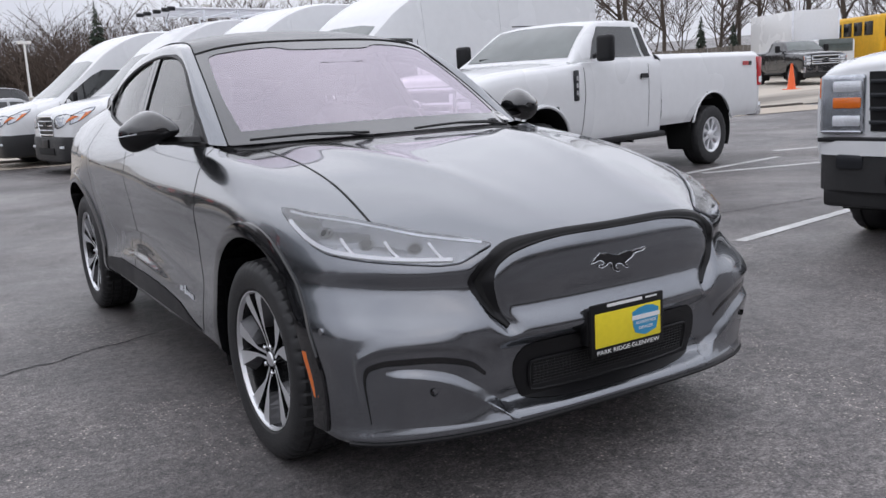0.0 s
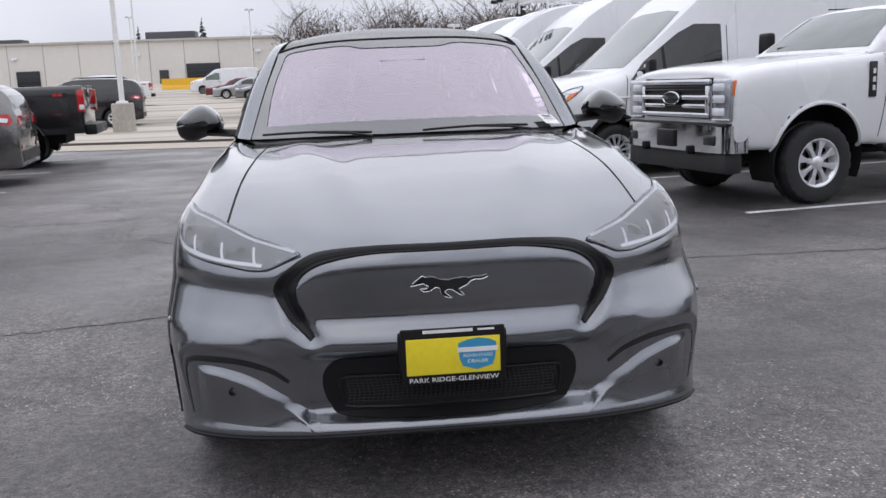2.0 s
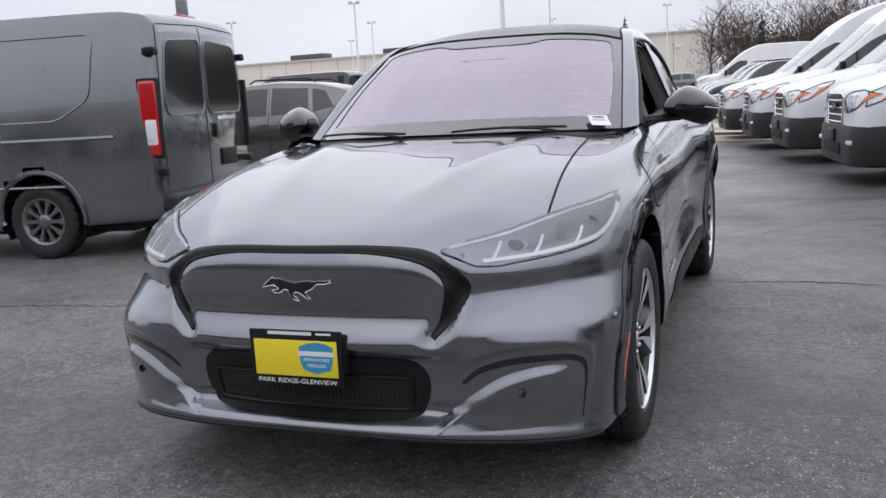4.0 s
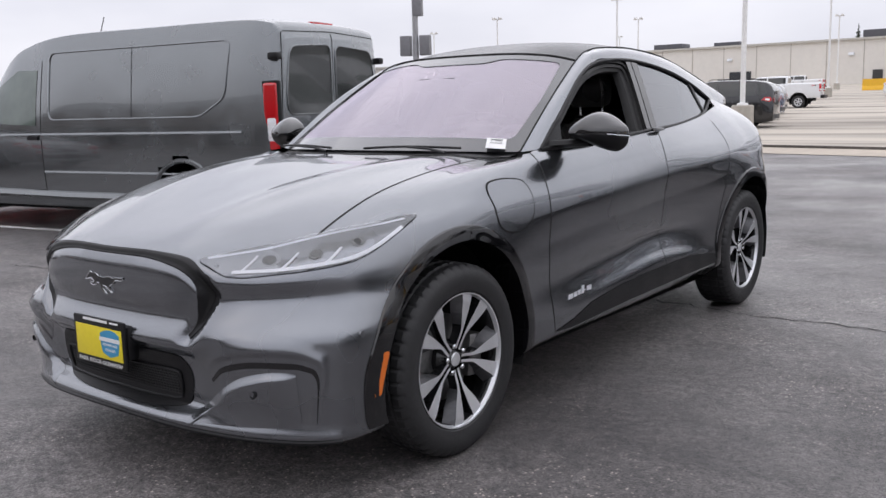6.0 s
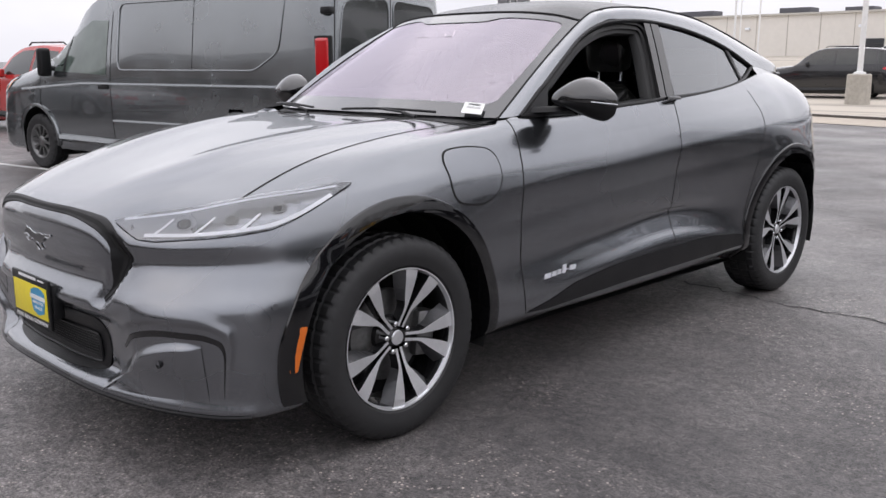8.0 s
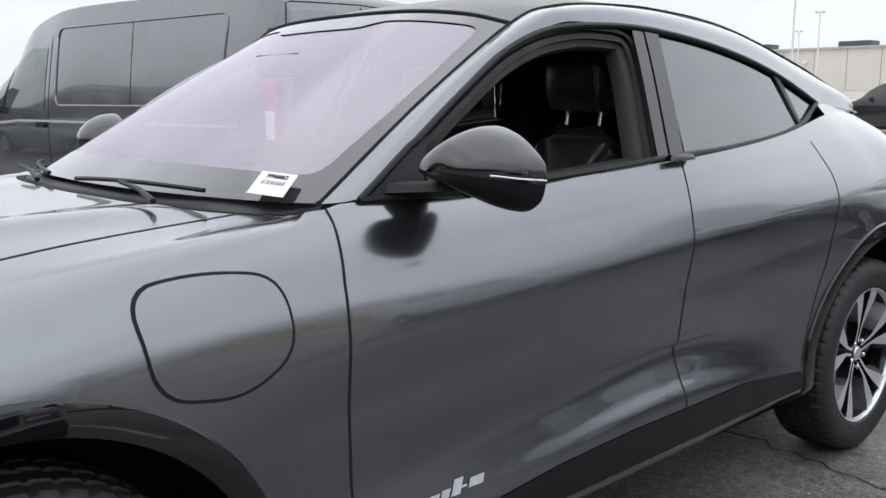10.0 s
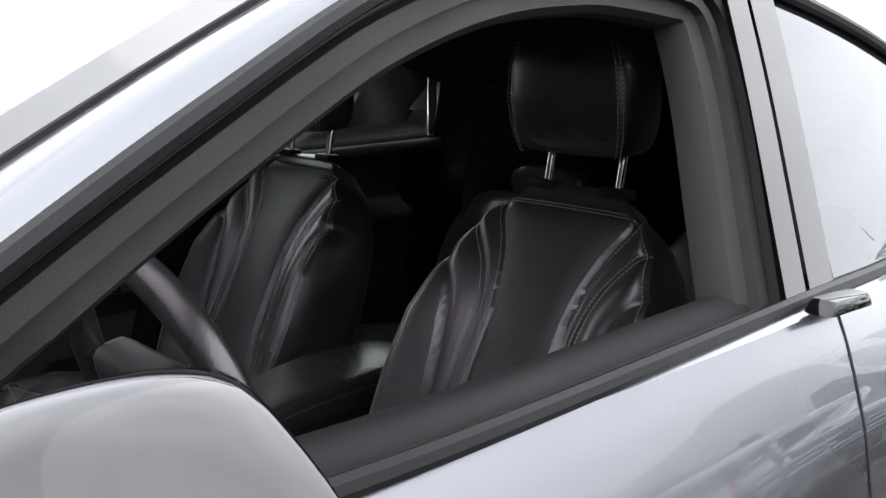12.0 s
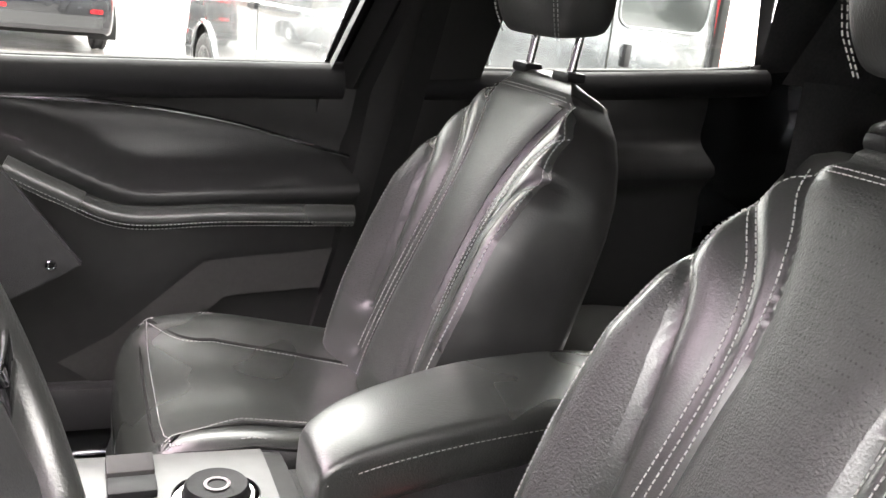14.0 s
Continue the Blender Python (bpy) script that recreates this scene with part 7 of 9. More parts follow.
def plain_wheel(root, kind, x, y, r=.36, width=.24, rim_r=.22, spokes=8, rim_mat=None, face=None, rz=None):
    """A wheel: tyre, rim, spokes and hub, shared by kind."""
    if kind not in wheel_kinds:
        rim_mat = rim_mat or ALLOY
        w = width / 2
        made = []
        prof = [(-w * .9, rim_r), (-w, (rim_r + r) / 2), (-w * .9, r - .02), (-w * .7, r), (-w * .3, r), (-w * .25, r - .012), (w * .25, r - .012), (w * .3, r), (w * .7, r), (w * .9, r - .02), (w, (rim_r + r) / 2), (w * .86, rim_r), (w * .5, rim_r - .02), (-w * .5, rim_r - .03)]
        me = bpy.data.meshes.new("tyre")
        v, f = lathe(prof, 72, dip=lambda i, j: .012 if i % 3 == 0 and j in (2, 3, 8, 9) else 0)
        me.from_pydata(v, [], f)
        me.materials.append(RUBBER)
        me.shade_smooth()
        me.set_sharp_from_angle(angle=radians(30))
        made.append(("tyre", me))
        me = bpy.data.meshes.new("rim")
        v, f = lathe([(w * .9, rim_r + .004), (w * .92, rim_r - .012), (w * .5, rim_r - .03), (w * .2, rim_r - .05)], 48)
        me.from_pydata(v, [], f)
        me.materials.append(rim_mat)
        me.shade_smooth()
        made.append(("rim", me))
        me = bpy.data.meshes.new("wheel_back")
        v, f = lathe([(w * .25, 0), (w * .25, rim_r - .02)], 32)
        me.from_pydata(v, [], f)
        me.materials.append(face or WHEEL_BLACK)
        made.append(("wheel_back", me))
        me = bpy.data.meshes.new("hub")
        v, f = lathe([(w * .85, 0), (w * .85, .045), (w * .75, .07), (w * .3, .075)], 24)
        me.from_pydata(v, [], f)
        me.materials.append(rim_mat)
        me.shade_smooth()
        made.append(("hub", me))
        me = bpy.data.meshes.new("spoke")
        a = .55 * math.pi * rim_r / spokes
        bm = prism([(.05, -a * .45), (rim_r * .6, -a * .42), (rim_r * .98, -a), (rim_r * .98, a), (rim_r * .6, a * .42), (.05, a * .45)], w * .35, "yz", w * .42, bevel=.006)
        bm.to_mesh(me)
        bm.free()
        me.materials.append(rim_mat)
        me.shade_smooth()
        me.set_sharp_from_angle(angle=radians(30))
        made.append(("spoke", me))
        wheel_kinds[kind] = made
    wheel = new("wheel")
    wheel.parent = root
    wheel.matrix_basis = pose(x, y, r, random.uniform(0, 40), 0, rz if rz is not None else (0 if x > 0 else 180))
    for name, me in wheel_kinds[kind]:
        if name == "spoke":
            for k in range(spokes):
                share("spoke", me, wheel, Euler((2 * math.pi * k / spokes, 0, 0)).to_matrix().to_4x4())
        else:
            share(name, me, wheel)


def wing_mirror(root, x, y, z, material, h=.28, w=.20):
    for s in (1, -1):
        m = part("door_mirror", box_bm(w, .10, h, .045, (s * (x + w * .6), y, z + h * .15), seg=3), material, root)
        part("mirror_arm", tube([(s * (x - .06), y + .04, z - .04), (s * (x + w * .5), y, z)], .03, 8), material, m)


def cargo_van(m, paint, label, high=True, length=5.98, rack=False, decal=False):
    root = empty("cargo_van", m, label=label, category="van", group="parked vans")
    tail = length - 1.02
    H = 2.74 if high else 2.20
    wt = .88 if high else .89
    st = [(-1.02, 1.04, .46, .94, .58, .58, .66, .34, .60), (-.98, 1.11, .56, .98, .76, .60, .84, .30, .80), (-.86, 1.17, .66, 1.02, .90, .62, .95, .28, .91), (-.62, 1.24, .72, 1.07, .97, .66, .99, .29, .95), (-.40, 1.29, .75, 1.10, .99, .70, 1.00, .30, .97), (.0, 1.36, .78, 1.18, 1.00, .75, 1.02, .32, .99), (.18, 1.43, .80, 1.24, 1.00, .80, 1.02, .32, .99)]
    if high:
        st += [(.60, 1.74, .82, 1.28, 1.00, .80, 1.02, .32, .99), (1.05, 2.12, .84, 1.30, 1.00, .80, 1.02, .32, .99), (1.35, 2.36, .84, 1.30, 1.00, .80, 1.02, .32, .99), (1.85, 2.62, .85, 1.30, 1.00, .80, 1.02, .32, .99), (2.4, H, wt, 1.30, 1.00, .80, 1.02, .32, .99)]
    else:
        st += [(.60, 1.70, .80, 1.28, 1.00, .80, 1.02, .32, .99), (.95, 1.98, .82, 1.30, 1.00, .80, 1.02, .32, .99), (1.30, 2.12, .83, 1.30, 1.00, .80, 1.02, .32, .99), (2.0, H, wt, 1.30, 1.00, .80, 1.02, .32, .99)]
    st += [(3.3, H + .005, wt, 1.30, 1.0, .80, 1.02, .32, .99), (tail - .5, H, wt, 1.30, .99, .80, 1.01, .36, .98), (tail - .16, H - .03, wt - .02, 1.30, .965, .80, .985, .38, .955), (tail - .05, H - .08, wt - .06, 1.30, .925, .80, .945, .42, .92), (tail, H - .20, wt - .12, 1.30, .86, .80, .88, .48, .86)]
    b = Body(root, st, paint, ((0, .37, .43), (length - 2.23, .37, .43)), per=12)
    b.arch_trim(SATIN_BLACK if high else paint, .055)
    # Cab glass.
    ws_top = 2.10 if high else 1.90
    b.front([(-.80, 1.40), (.80, 1.40), (.70, ws_top), (.35, ws_top + .04), (-.35, ws_top + .04), (-.70, ws_top)], .004, SKY_GREY_SCREEN, "windscreen", "windscreen")
    zt = 1.92 if high else 1.80
    b.side([(.20, 1.24), (1.52, 1.18), (1.52, zt), (1.15, zt + .01), (.92, zt - .10), (.42, 1.46)], .004, SIDE_DARK if high else SIDE_GREEN, "side_window", "cab side window")
    b.side([(.66, 1.22), (.70, 1.22), (.72, 1.66), (.68, 1.62)], .008, SATIN_BLACK, "window_post")
    for pts in ([(1.60, .42), (1.60, 1.9)], [(.05, .46), (.12, .9), (.16, 1.3)], [(.1, .45), (1.6, .45)]):
        b.line(pts, .010)
    b.side([(1.38, 1.02), (1.55, 1.02), (1.55, 1.06), (1.38, 1.06)], .02, SATIN_BLACK, "door_handle", rim=.02, step=.2)
    # Pressed panels along the load bay.
    ztop = H - .22
    for a, c in (((1.72, 3.05), (3.08, tail - .52)) if not high else ((1.75, 3.2), (3.25, tail - .4))):
        shape = rounded([(a, 1.20), (c, 1.20), (c, ztop), (a, ztop)], .10, 5)
        if high:
            b.side(shape, .006, paint, "pressed_panel", rim=.006)
    if not high:
        shape = rounded([(1.74, 1.24), (tail - .95, 1.24), (tail - .62, 1.42), (tail - .56, ztop), (1.74, ztop)], .09, 5)
        b.side(shape, -.002, paint, "pressed_panel", "")
        b.line(shape + shape[:1], .020, paint, lift=.003, name="panel_edge", round_=True)
        b.line([(3.05, 1.25), (3.05, ztop)], .008)
    b.line([(1.62, .66), (3.0, .66), (tail - .9, .66)], .03, paint, lift=.004, round_=True, name="body_crease")
    b.line([(-.3, 1.0), (1.0, 1.08), (tail - .4, 1.08)], .035, paint, lift=.001, round_=True, name="body_crease")
    b.line([(.5, .42), (2.0, .40), (tail - 1.75, .40)], .10, SATIN_BLACK if high else paint, lift=.006, round_=True, name="sill_moulding")
    # Nose: grille, lamps, bumper.
    gr = rounded([(-.36, .66), (.36, .66), (.42, 1.04), (-.42, 1.04)], .08)
    b.front(gr, .004, SATIN_BLACK, "grille", "black grille", rim=.01)
    b.line(gr + gr[:1], .024, CHROME, "front", False, .010, "grille_frame", True)
    for k in range(4):
        z = .72 + k * .083
        b.line([(-.36, z), (0, z - .004), (.36, z)], .022, CHROME if k % 2 == 0 else LAMP_SILVER, "front", False, .012, "grille_bar", True)
    b.front([(.10 * math.cos(k), .905 + .045 * math.sin(k)) for k in np.linspace(0, 2 * math.pi, 20, endpoint=False)], .028, LAMP_DARK, "badge", "plain oval badge", step=.08, rim=.02)
    b.front([(.47, .86), (.60, .83), (.80, .87), (.95, 1.03), (.80, 1.08), (.56, 1.05), (.48, .98)], .006, CLEAR_LAMP, "headlamp", "clear headlamp with an amber corner", True)
    b.front([(.84, .94), (.88, .95), (.95, 1.03), (.90, 1.04)], .010, AMBER, "indicator", "", True)
    b.side([(-.90, .90), (-.74, .96), (-.46, 1.14), (-.40, 1.19), (-.60, 1.15), (-.86, 1.05)], .006, CLEAR_LAMP, "lamp_wrap", "")
    b.line([(-.90, .90), (-.74, .96), (-.46, 1.14), (-.40, 1.19), (-.60, 1.15), (-.86, 1.05), (-.90, .90)], .012, DARK_GAP, lift=.008, name="lamp_seam")
    b.line([(.47, .86), (.60, .83), (.80, .87), (.95, 1.03), (.80, 1.08), (.56, 1.05), (.48, .98), (.47, .86)], .012, DARK_GAP, "front", lift=.009, name="lamp_seam")
    b.side([(-.76, .96), (-.70, .985), (-.50, 1.12), (-.62, 1.09)], .009, AMBER, "indicator", "")
    plan = smooth_line([(1.005, -.36), (1.00, -.60), (.965, -.84), (.86, -.985), (.66, -1.045), (0, -1.06)], 26)
    plan = np.concatenate([plan, plan[-2::-1] * (-1, 1)])
    skirt = np.array([[(x * k, y * (1 if y > -.5 else k2), z) for x, y in plan] for z, k, k2 in ((.22, .93, .93), (.25, .985, .985), (.32, 1.0, 1.0), (.48, 1.008, 1.005), (.62, 1.004, 1.0), (.68, .996, .985), (.70, .95, .95))])
    part("front_skirt", grid_mesh(skirt, flip=True), GRAIN_BLACK if high else paint, root, "black plastic bumper" if high else "")
    b.front([(-.55, .44), (.55, .44), (.60, .60), (.40, .64), (-.40, .64), (-.60, .60)], .008, GRAIN_BLACK, "front_bumper", "black plastic bumper", rim=.01)
    for s in (1, -1):
        part("fog_lamp", box_bm(.16, .05, .05, .015, (s * .74, -1.03, .50)), LAMP_SILVER, root)
    part("lower_intake", box_bm(.84, .03, .13, .01, (0, -1.058, .42)), DARK_GAP, root)
    part("plate_holder", box_bm(.32, .03, .15, .01, (0, -1.07, .56)), SATIN_BLACK, root)
    wing_mirror(root, 1.02, .42, 1.28, SATIN_BLACK, .34, .16)
    # Tail.
    for s in (1, -1):
        pane_ = rounded([(s * .78, 1.24), (s * .04, 1.24), (s * .04, H - .26), (s * .71, H - .30), (s * .78, 1.50)], .10, 6)
        b.rear(pane_, .004, SIDE_DARK, "rear_window", "dark rear window")
        b.line(pane_ + pane_[:1], .016, paint, "rear", False, .006, "window_rim", True)
        b.line([(s * .86, .56), (s * .86, 1.30), (s * .80, H - .16), (0, H - .13)], .010, None, "rear", False)
    b.line([(0, .50), (0, H - .15)], .012, None, "rear", False)
    for s in (1, -1):
        lampb = part("tail_lamp", box_bm(.085, .17, .66, .03, (s * .925, tail - .070, 1.22), seg=3), RED_LENS, root, "tall red and white tail lamp")
        part("reversing_lens", box_bm(.089, .12, .24, .02, (s * .926, tail - .058, 1.10)), WHITE_LENS, lampb)
        for zz in (1.03, 1.08, 1.13, 1.18):
            part("lens_rib", box_bm(.092, .10, .006, .001, (s * .926, tail - .058, zz)), LAMP_SILVER, lampb)
        part("lamp_edge", box_bm(.070, .19, .70, .02, (s * .918, tail - .076, 1.22)), DARK_GAP, lampb)
        for z in (1.8, .75):
            part("door_hinge", box_bm(.09, .12, .07, .02, (s * .90, tail - .03, z)), SATIN_BLACK, root)
    part("door_handle", box_bm(.05, .06, .14, .015, (-.14, tail + .0, 1.07)), SATIN_BLACK, root)
    part("rear_plate", box_bm(.34, .03, .17, .01, (-.42, tail + .0, .80)), SATIN_BLACK, root)
    part("rear_bumper", box_bm(1.84, .20, .17, .05, (0, tail - .03, .47), seg=3), GRAIN_BLACK, root, "dark rear bumper step")
    part("high_stop_lamp", box_bm(.36, .08, .05, .015, (0, tail - .14, H - .05)), RED_LENS, root)
    for k in range(7):
        part("badge_bar", box_bm(.05, .008, .035, 0, (-.62 + k * .06, tail + .0, 1.19)), CHROME, root)
    for y in (0, length - 2.23):
        for s in (1, -1):
            plain_wheel(root, "van_silver" if high else "van_steel", s * .90, y, .345, .235, .215, 12 if high else 10, MACHINED if high else STEEL)
    part("underbody", box_bm(1.7, tail - .2, .2, 0, (0, tail / 2 - .3, .32)), DARK_GAP, root)
    part("roof_aerial", tube([(0, 1.5, H - .02), (0, 1.62, H + .25)], .006, 5), SATIN_BLACK, root)
    if rack:
        for k in range(5):
            y = 1.9 + k * .75
            part("rack_crossbar", tube([(-.85, y, H - .05), (-.85, y, H + .14), (.85, y, H + .14), (.85, y, H - .05)], .025, 8), LAMP_SILVER, root)
        for x in (-.7, -.35, .1, .5, .75):
            part("rack_rail", tube([(x, 1.3, H + .19), (x, tail - .6, H + .19)], .03, 8), ALLOY, root)
            part("rail_end", tube([(x, 1.22, H + .19), (x, 1.36, H + .19)], .04, 8), SATIN_BLACK, root)
    if decal:
        b.side([(2.55, 1.75), (3.75, 1.75), (3.75, 2.40), (2.55, 2.40)], .008, PURPLE, "decal", "purple panel decal")
    return root


def pickup(m, paint, label, length=5.9, wheelbase=3.6, cab=1.35, lift=.06, chrome=True, group="parked pickups"):
    """A pickup with a separate cab and open bed."""
    root = empty("pickup_truck", m, label=label, category="pickup", group=group)
    z0 = lift
    tail = length - .97
    r = .40 if chrome else .385
    st = [(-.95, 1.20, .72, 1.12, .90, .80, .93, .62, .92), (-.90, 1.28, .78, 1.16, .96, .85, .985, .58, .96), (-.60, 1.335, .80, 1.22, .985, .85, 1.00, .56, .97), (0, 1.375, .82, 1.26, .99, .86, 1.01, .55, .97), (.62, 1.41, .84, 1.30, .99, .86, 1.005, .55, .97), (.80, 1.41, .86, 1.33, .99, .86, 1.0, .52, .97), (1.3, 1.39, .90, 1.34, .99, .86, 1.0, .50, .97), (.95 + cab - .05, 1.39, .90, 1.34, .99, .86, 1.0, .50, .97), (.95 + cab, 1.37, .88, 1.32, .975, .86, .99, .52, .96)]
    st = [tuple(q + (z0 if k in (1, 3, 5, 7) else 0) for k, q in enumerate(s)) for s in st]
    ar = ((0, r + .06, .52), (wheelbase, r + .06, .52))
    b = Body(root, st, paint, ar[:1], per=10)
    b.arch_trim(paint if chrome else SATIN_BLACK, .04)
    c0, c1 = .62, .95 + cab
    top = [(c0, 1.40, .82, 1.39, .86, 1.38, .90, 1.36, .90), (c0 + .30, 1.64, .78, 1.56, .84, 1.48, .88, 1.36, .92), (c0 + .62, 1.84, .74, 1.70, .81, 1.5, .89, 1.36, .95), (c0 + .85, 1.885, .73, 1.72, .80, 1.5, .89, 1.36, .96), (c1 - .35, 1.90, .73, 1.72, .80, 1.5, .89, 1.36, .96), (c1 - .08, 1.87, .72, 1.70, .79, 1.5, .88, 1.36, .95), (c1 - .01, 1.80, .68, 1.66, .77, 1.5, .87, 1.36, .94)]
    top = [tuple(q + (z0 if k in (1, 3, 5, 7) else 0) for k, q in enumerate(s)) for s in top]
    g = Body(root, top, paint, (), "cab_roof", per=10)
    g.front([(-.80, 1.44 + z0), (.80, 1.44 + z0), (.66, 1.80 + z0), (.3, 1.83 + z0), (-.3, 1.83 + z0), (-.66, 1.80 + z0)], .005, SKY_GREY_SCREEN, "windscreen", "windscreen")
    doors = [(c0 + .42, c1 - .30)] if cab < 1.8 else [(c0 + .42, c0 + 1.22), (c0 + 1.30, c1 - .22)]
    for k, (a, e) in enumerate(doors):
        g.side([(a if k else a - .06, 1.42 + z0), (e, 1.42 + z0), (e, 1.79 + z0), (a + (.26 if not k else 0), 1.79 + z0), (a + (.08 if not k else 0), 1.62 + z0)], .005, SIDE_DARK, "side_window", "cab side window")
        b.line([(e + .05, .56 + z0), (e + .05, 1.38 + z0)], .010)
        b.side(rounded([(e - .14, 1.16 + z0), (e + .01, 1.16 + z0), (e + .01, 1.215 + z0), (e - .14, 1.215 + z0)], .02), .03, SATIN_BLACK, "door_handle", rim=.02, step=.2)
    g.side([(c1 - .25, 1.42 + z0), (c1 - .10, 1.42 + z0), (c1 - .12, 1.78 + z0), (c1 - .25, 1.78 + z0)], .006, SATIN_BLACK, "pillar_cover")
    g.rear([(-.66, 1.45 + z0), (.66, 1.45 + z0), (.60, 1.76 + z0), (-.60, 1.76 + z0)], .005, SIDE_DARK, "rear_window", "rear window")
    b.line([(.70, .56 + z0), (.76, 1.0 + z0), (.74, 1.36 + z0)], .010)
    part("roof_seal", tube([(-.74, c0 + .9, 1.905 + z0), (-.74, c1 - .3, 1.915 + z0)], .008, 6), DARK_GAP, root)
    # Bed.
    y0, y1 = c1 + .03, tail
    zb0, zb1 = .55 + z0, 1.40 + z0
    for s in (1, -1):
        outer = [(s * .97, .0), (s * 1.0, .0)]
        prof = [(.955, zb0), (.995, zb0 + .12), (1.005, zb0 + .35), (.99, zb1 - .10), (.965, zb1), (.86, zb1), (.86, zb0 + .30)]
        ny = 90
        gg = np.array([[(s * x * (1 if yy < y1 - .05 else .985), yy, z) for x, z in smooth_line(prof, 30)] for yy in np.linspace(y0, y1, ny)])
        v, f = grid_mesh(gg, flip=s > 0)
        f = [q for q in f if not (math.hypot(np.mean([v[i][1] for i in q]) - wheelbase, np.mean([v[i][2] for i in q]) - (r + .06)) < .52 and abs(np.mean([v[i][0] for i in q])) > .9)]
        for i in {i for q in f for i in q}:
            x, y, z = v[i]
            d = math.hypot(y - wheelbase, z - (r + .06))
            if abs(x) > .9 and d < .52:
                v[i] = (x, wheelbase + (y - wheelbase) * .52 / d, r + .06 + (z - r - .06) * .52 / d)
        side = part("bed_side", ([tuple(p) for p in v], f), paint, root)
        arc = [(s * 1.006, wheelbase + .52 * math.cos(k), max(r + .06 + .52 * math.sin(k), zb0)) for k in np.linspace(-.1, math.pi + .1, 36)]
        part("arch_moulding", tube(arc, .014, 8), paint, side)
        part("wheel_well", Body.half_well(wheelbase, r + .06, .52, s), DARK_GAP, root)
        lampb = part("tail_lamp", box_bm(.10, .13, .42, .025, (s * .966, y1 - .02, 1.16 + z0)), RED_LENS, root, "red tail lamp")
        part("reversing_lens", box_bm(.104, .10, .10, .02, (s * .968, y1 - .008, 1.04 + z0)), WHITE_LENS, lampb)
        part("fender_badge", box_bm(.02, .09, .34, .012, (s * 1.012, .58, 1.12 + z0)), LAMP_DARK, root, "dark vertical fender badge")
        for k in range(3):
            part("badge_bar", box_bm(.008, .035, .05, 0, (s * 1.026, .58, 1.04 + z0 + k * .08)), CHROME, root)
        for k in range(3):
            part("badge_bar", box_bm(.008, .07, .055, 0, (s * 1.004, y1 - .46 + k * .085, 1.28 + z0)), PAINT_BRIGHT_RED if k < 2 else LAMP_DARK, root)
    part("bed_floor", box_bm(1.72, y1 - y0, .06, 0, (0, (y0 + y1) / 2, zb0 + .30)), GRAIN_BLACK, root)
    part("bed_front", box_bm(1.74, .05, zb1 - zb0 - .2, .01, (0, y0 + .03, (zb0 + zb1) / 2 + .1)), paint, root)
    gate = part("tailgate", box_bm(1.74, .07, zb1 - zb0 - .06, .02, (0, y1 - .03, (zb0 + zb1) / 2 + .03)), paint, root)
    part("gate_handle", box_bm(.30, .03, .08, .01, (0, y1 + .01, 1.27 + z0)), SATIN_BLACK, gate)
    part("rear_bumper", box_bm(1.86, .22, .20, .04, (0, y1 + .10, .62 + z0)), CHROME if chrome else SATIN_BLACK, root)
    # Nose.
    b.front([(-.60, .80 + z0), (.60, .80 + z0), (.62, 1.19 + z0), (-.62, 1.19 + z0)], .012, SATIN_BLACK, "grille", "black grille with bright bars", rim=.03)
    grille_y = -.985
    if chrome:
        for z, h in ((1.155, .055), (1.005, .05), (.835, .05)):
            part("grille_bar", box_bm(1.24, .05, h, .02, (0, grille_y, z + z0)), CHROME, root, "chrome grille bar")
        for s in (1, -1):
            part("grille_bar", box_bm(.06, .05, .30, .02, (s * .59, grille_y + .005, .97 + z0)), CHROME, root)
            part("grille_bar", box_bm(.40, .04, .045, .015, (s * .36, grille_y, .92 + z0)), CHROME, root)
        for k in range(3):
            part("grille_bar", box_bm(1.16, .03, .02, .006, (0, grille_y + .01, 1.08 + z0 + k * .03 - (0 if k < 2 else .22))), LAMP_DARK, root)
    else:
        for k in range(4):
            part("grille_bar", box_bm(1.2, .04, .03, .012, (0, grille_y, .86 + z0 + k * .09)), LAMP_DARK, root)
    part("badge", moved(lathe([(-.03, 0), (-.03, .8), (-.01, 1.0), (.02, 1.0)], 32, "y"), Matrix.Translation((0, grille_y - .02, 1.0 + z0)) @ Matrix.Diagonal((.155, 1, .062, 1))), LAMP_DARK, root, "plain dark oval badge")
    part("badge_rim", tube([(.15 * math.cos(k), grille_y - .045, 1.0 + z0 + .06 * math.sin(k)) for k in np.linspace(0, 2 * math.pi, 32, endpoint=False)], .008, 6, closed=True), CHROME, root)
    for s in (1, -1):
        lampb = part("headlamp", box_bm(.30, .16, .40, .03, (s * .79, -.90, .98 + z0), seg=3), CLEAR_LAMP, root, "clear stacked headlamp with an amber corner")
        part("indicator", box_bm(.10, .17, .15, .02, (s * .905, -.875, 1.09 + z0)), AMBER, lampb)
        for zz in (1.10, .99, .87):
            part("lamp_cell", box_bm(.19, .03, .075, .015, (s * .755, -.975, zz + z0)), AMBER if zz == .99 and not chrome else LAMP_SILVER, lampb)
        part("lamp_frame", box_bm(.27, .02, .018, .006, (s * .79, -.982, .795 + z0)), CHROME, lampb)
        part("tow_hook", box_bm(.05, .10, .09, .02, (s * .42, -1.06, .50 + z0)), SATIN_BLACK, root)
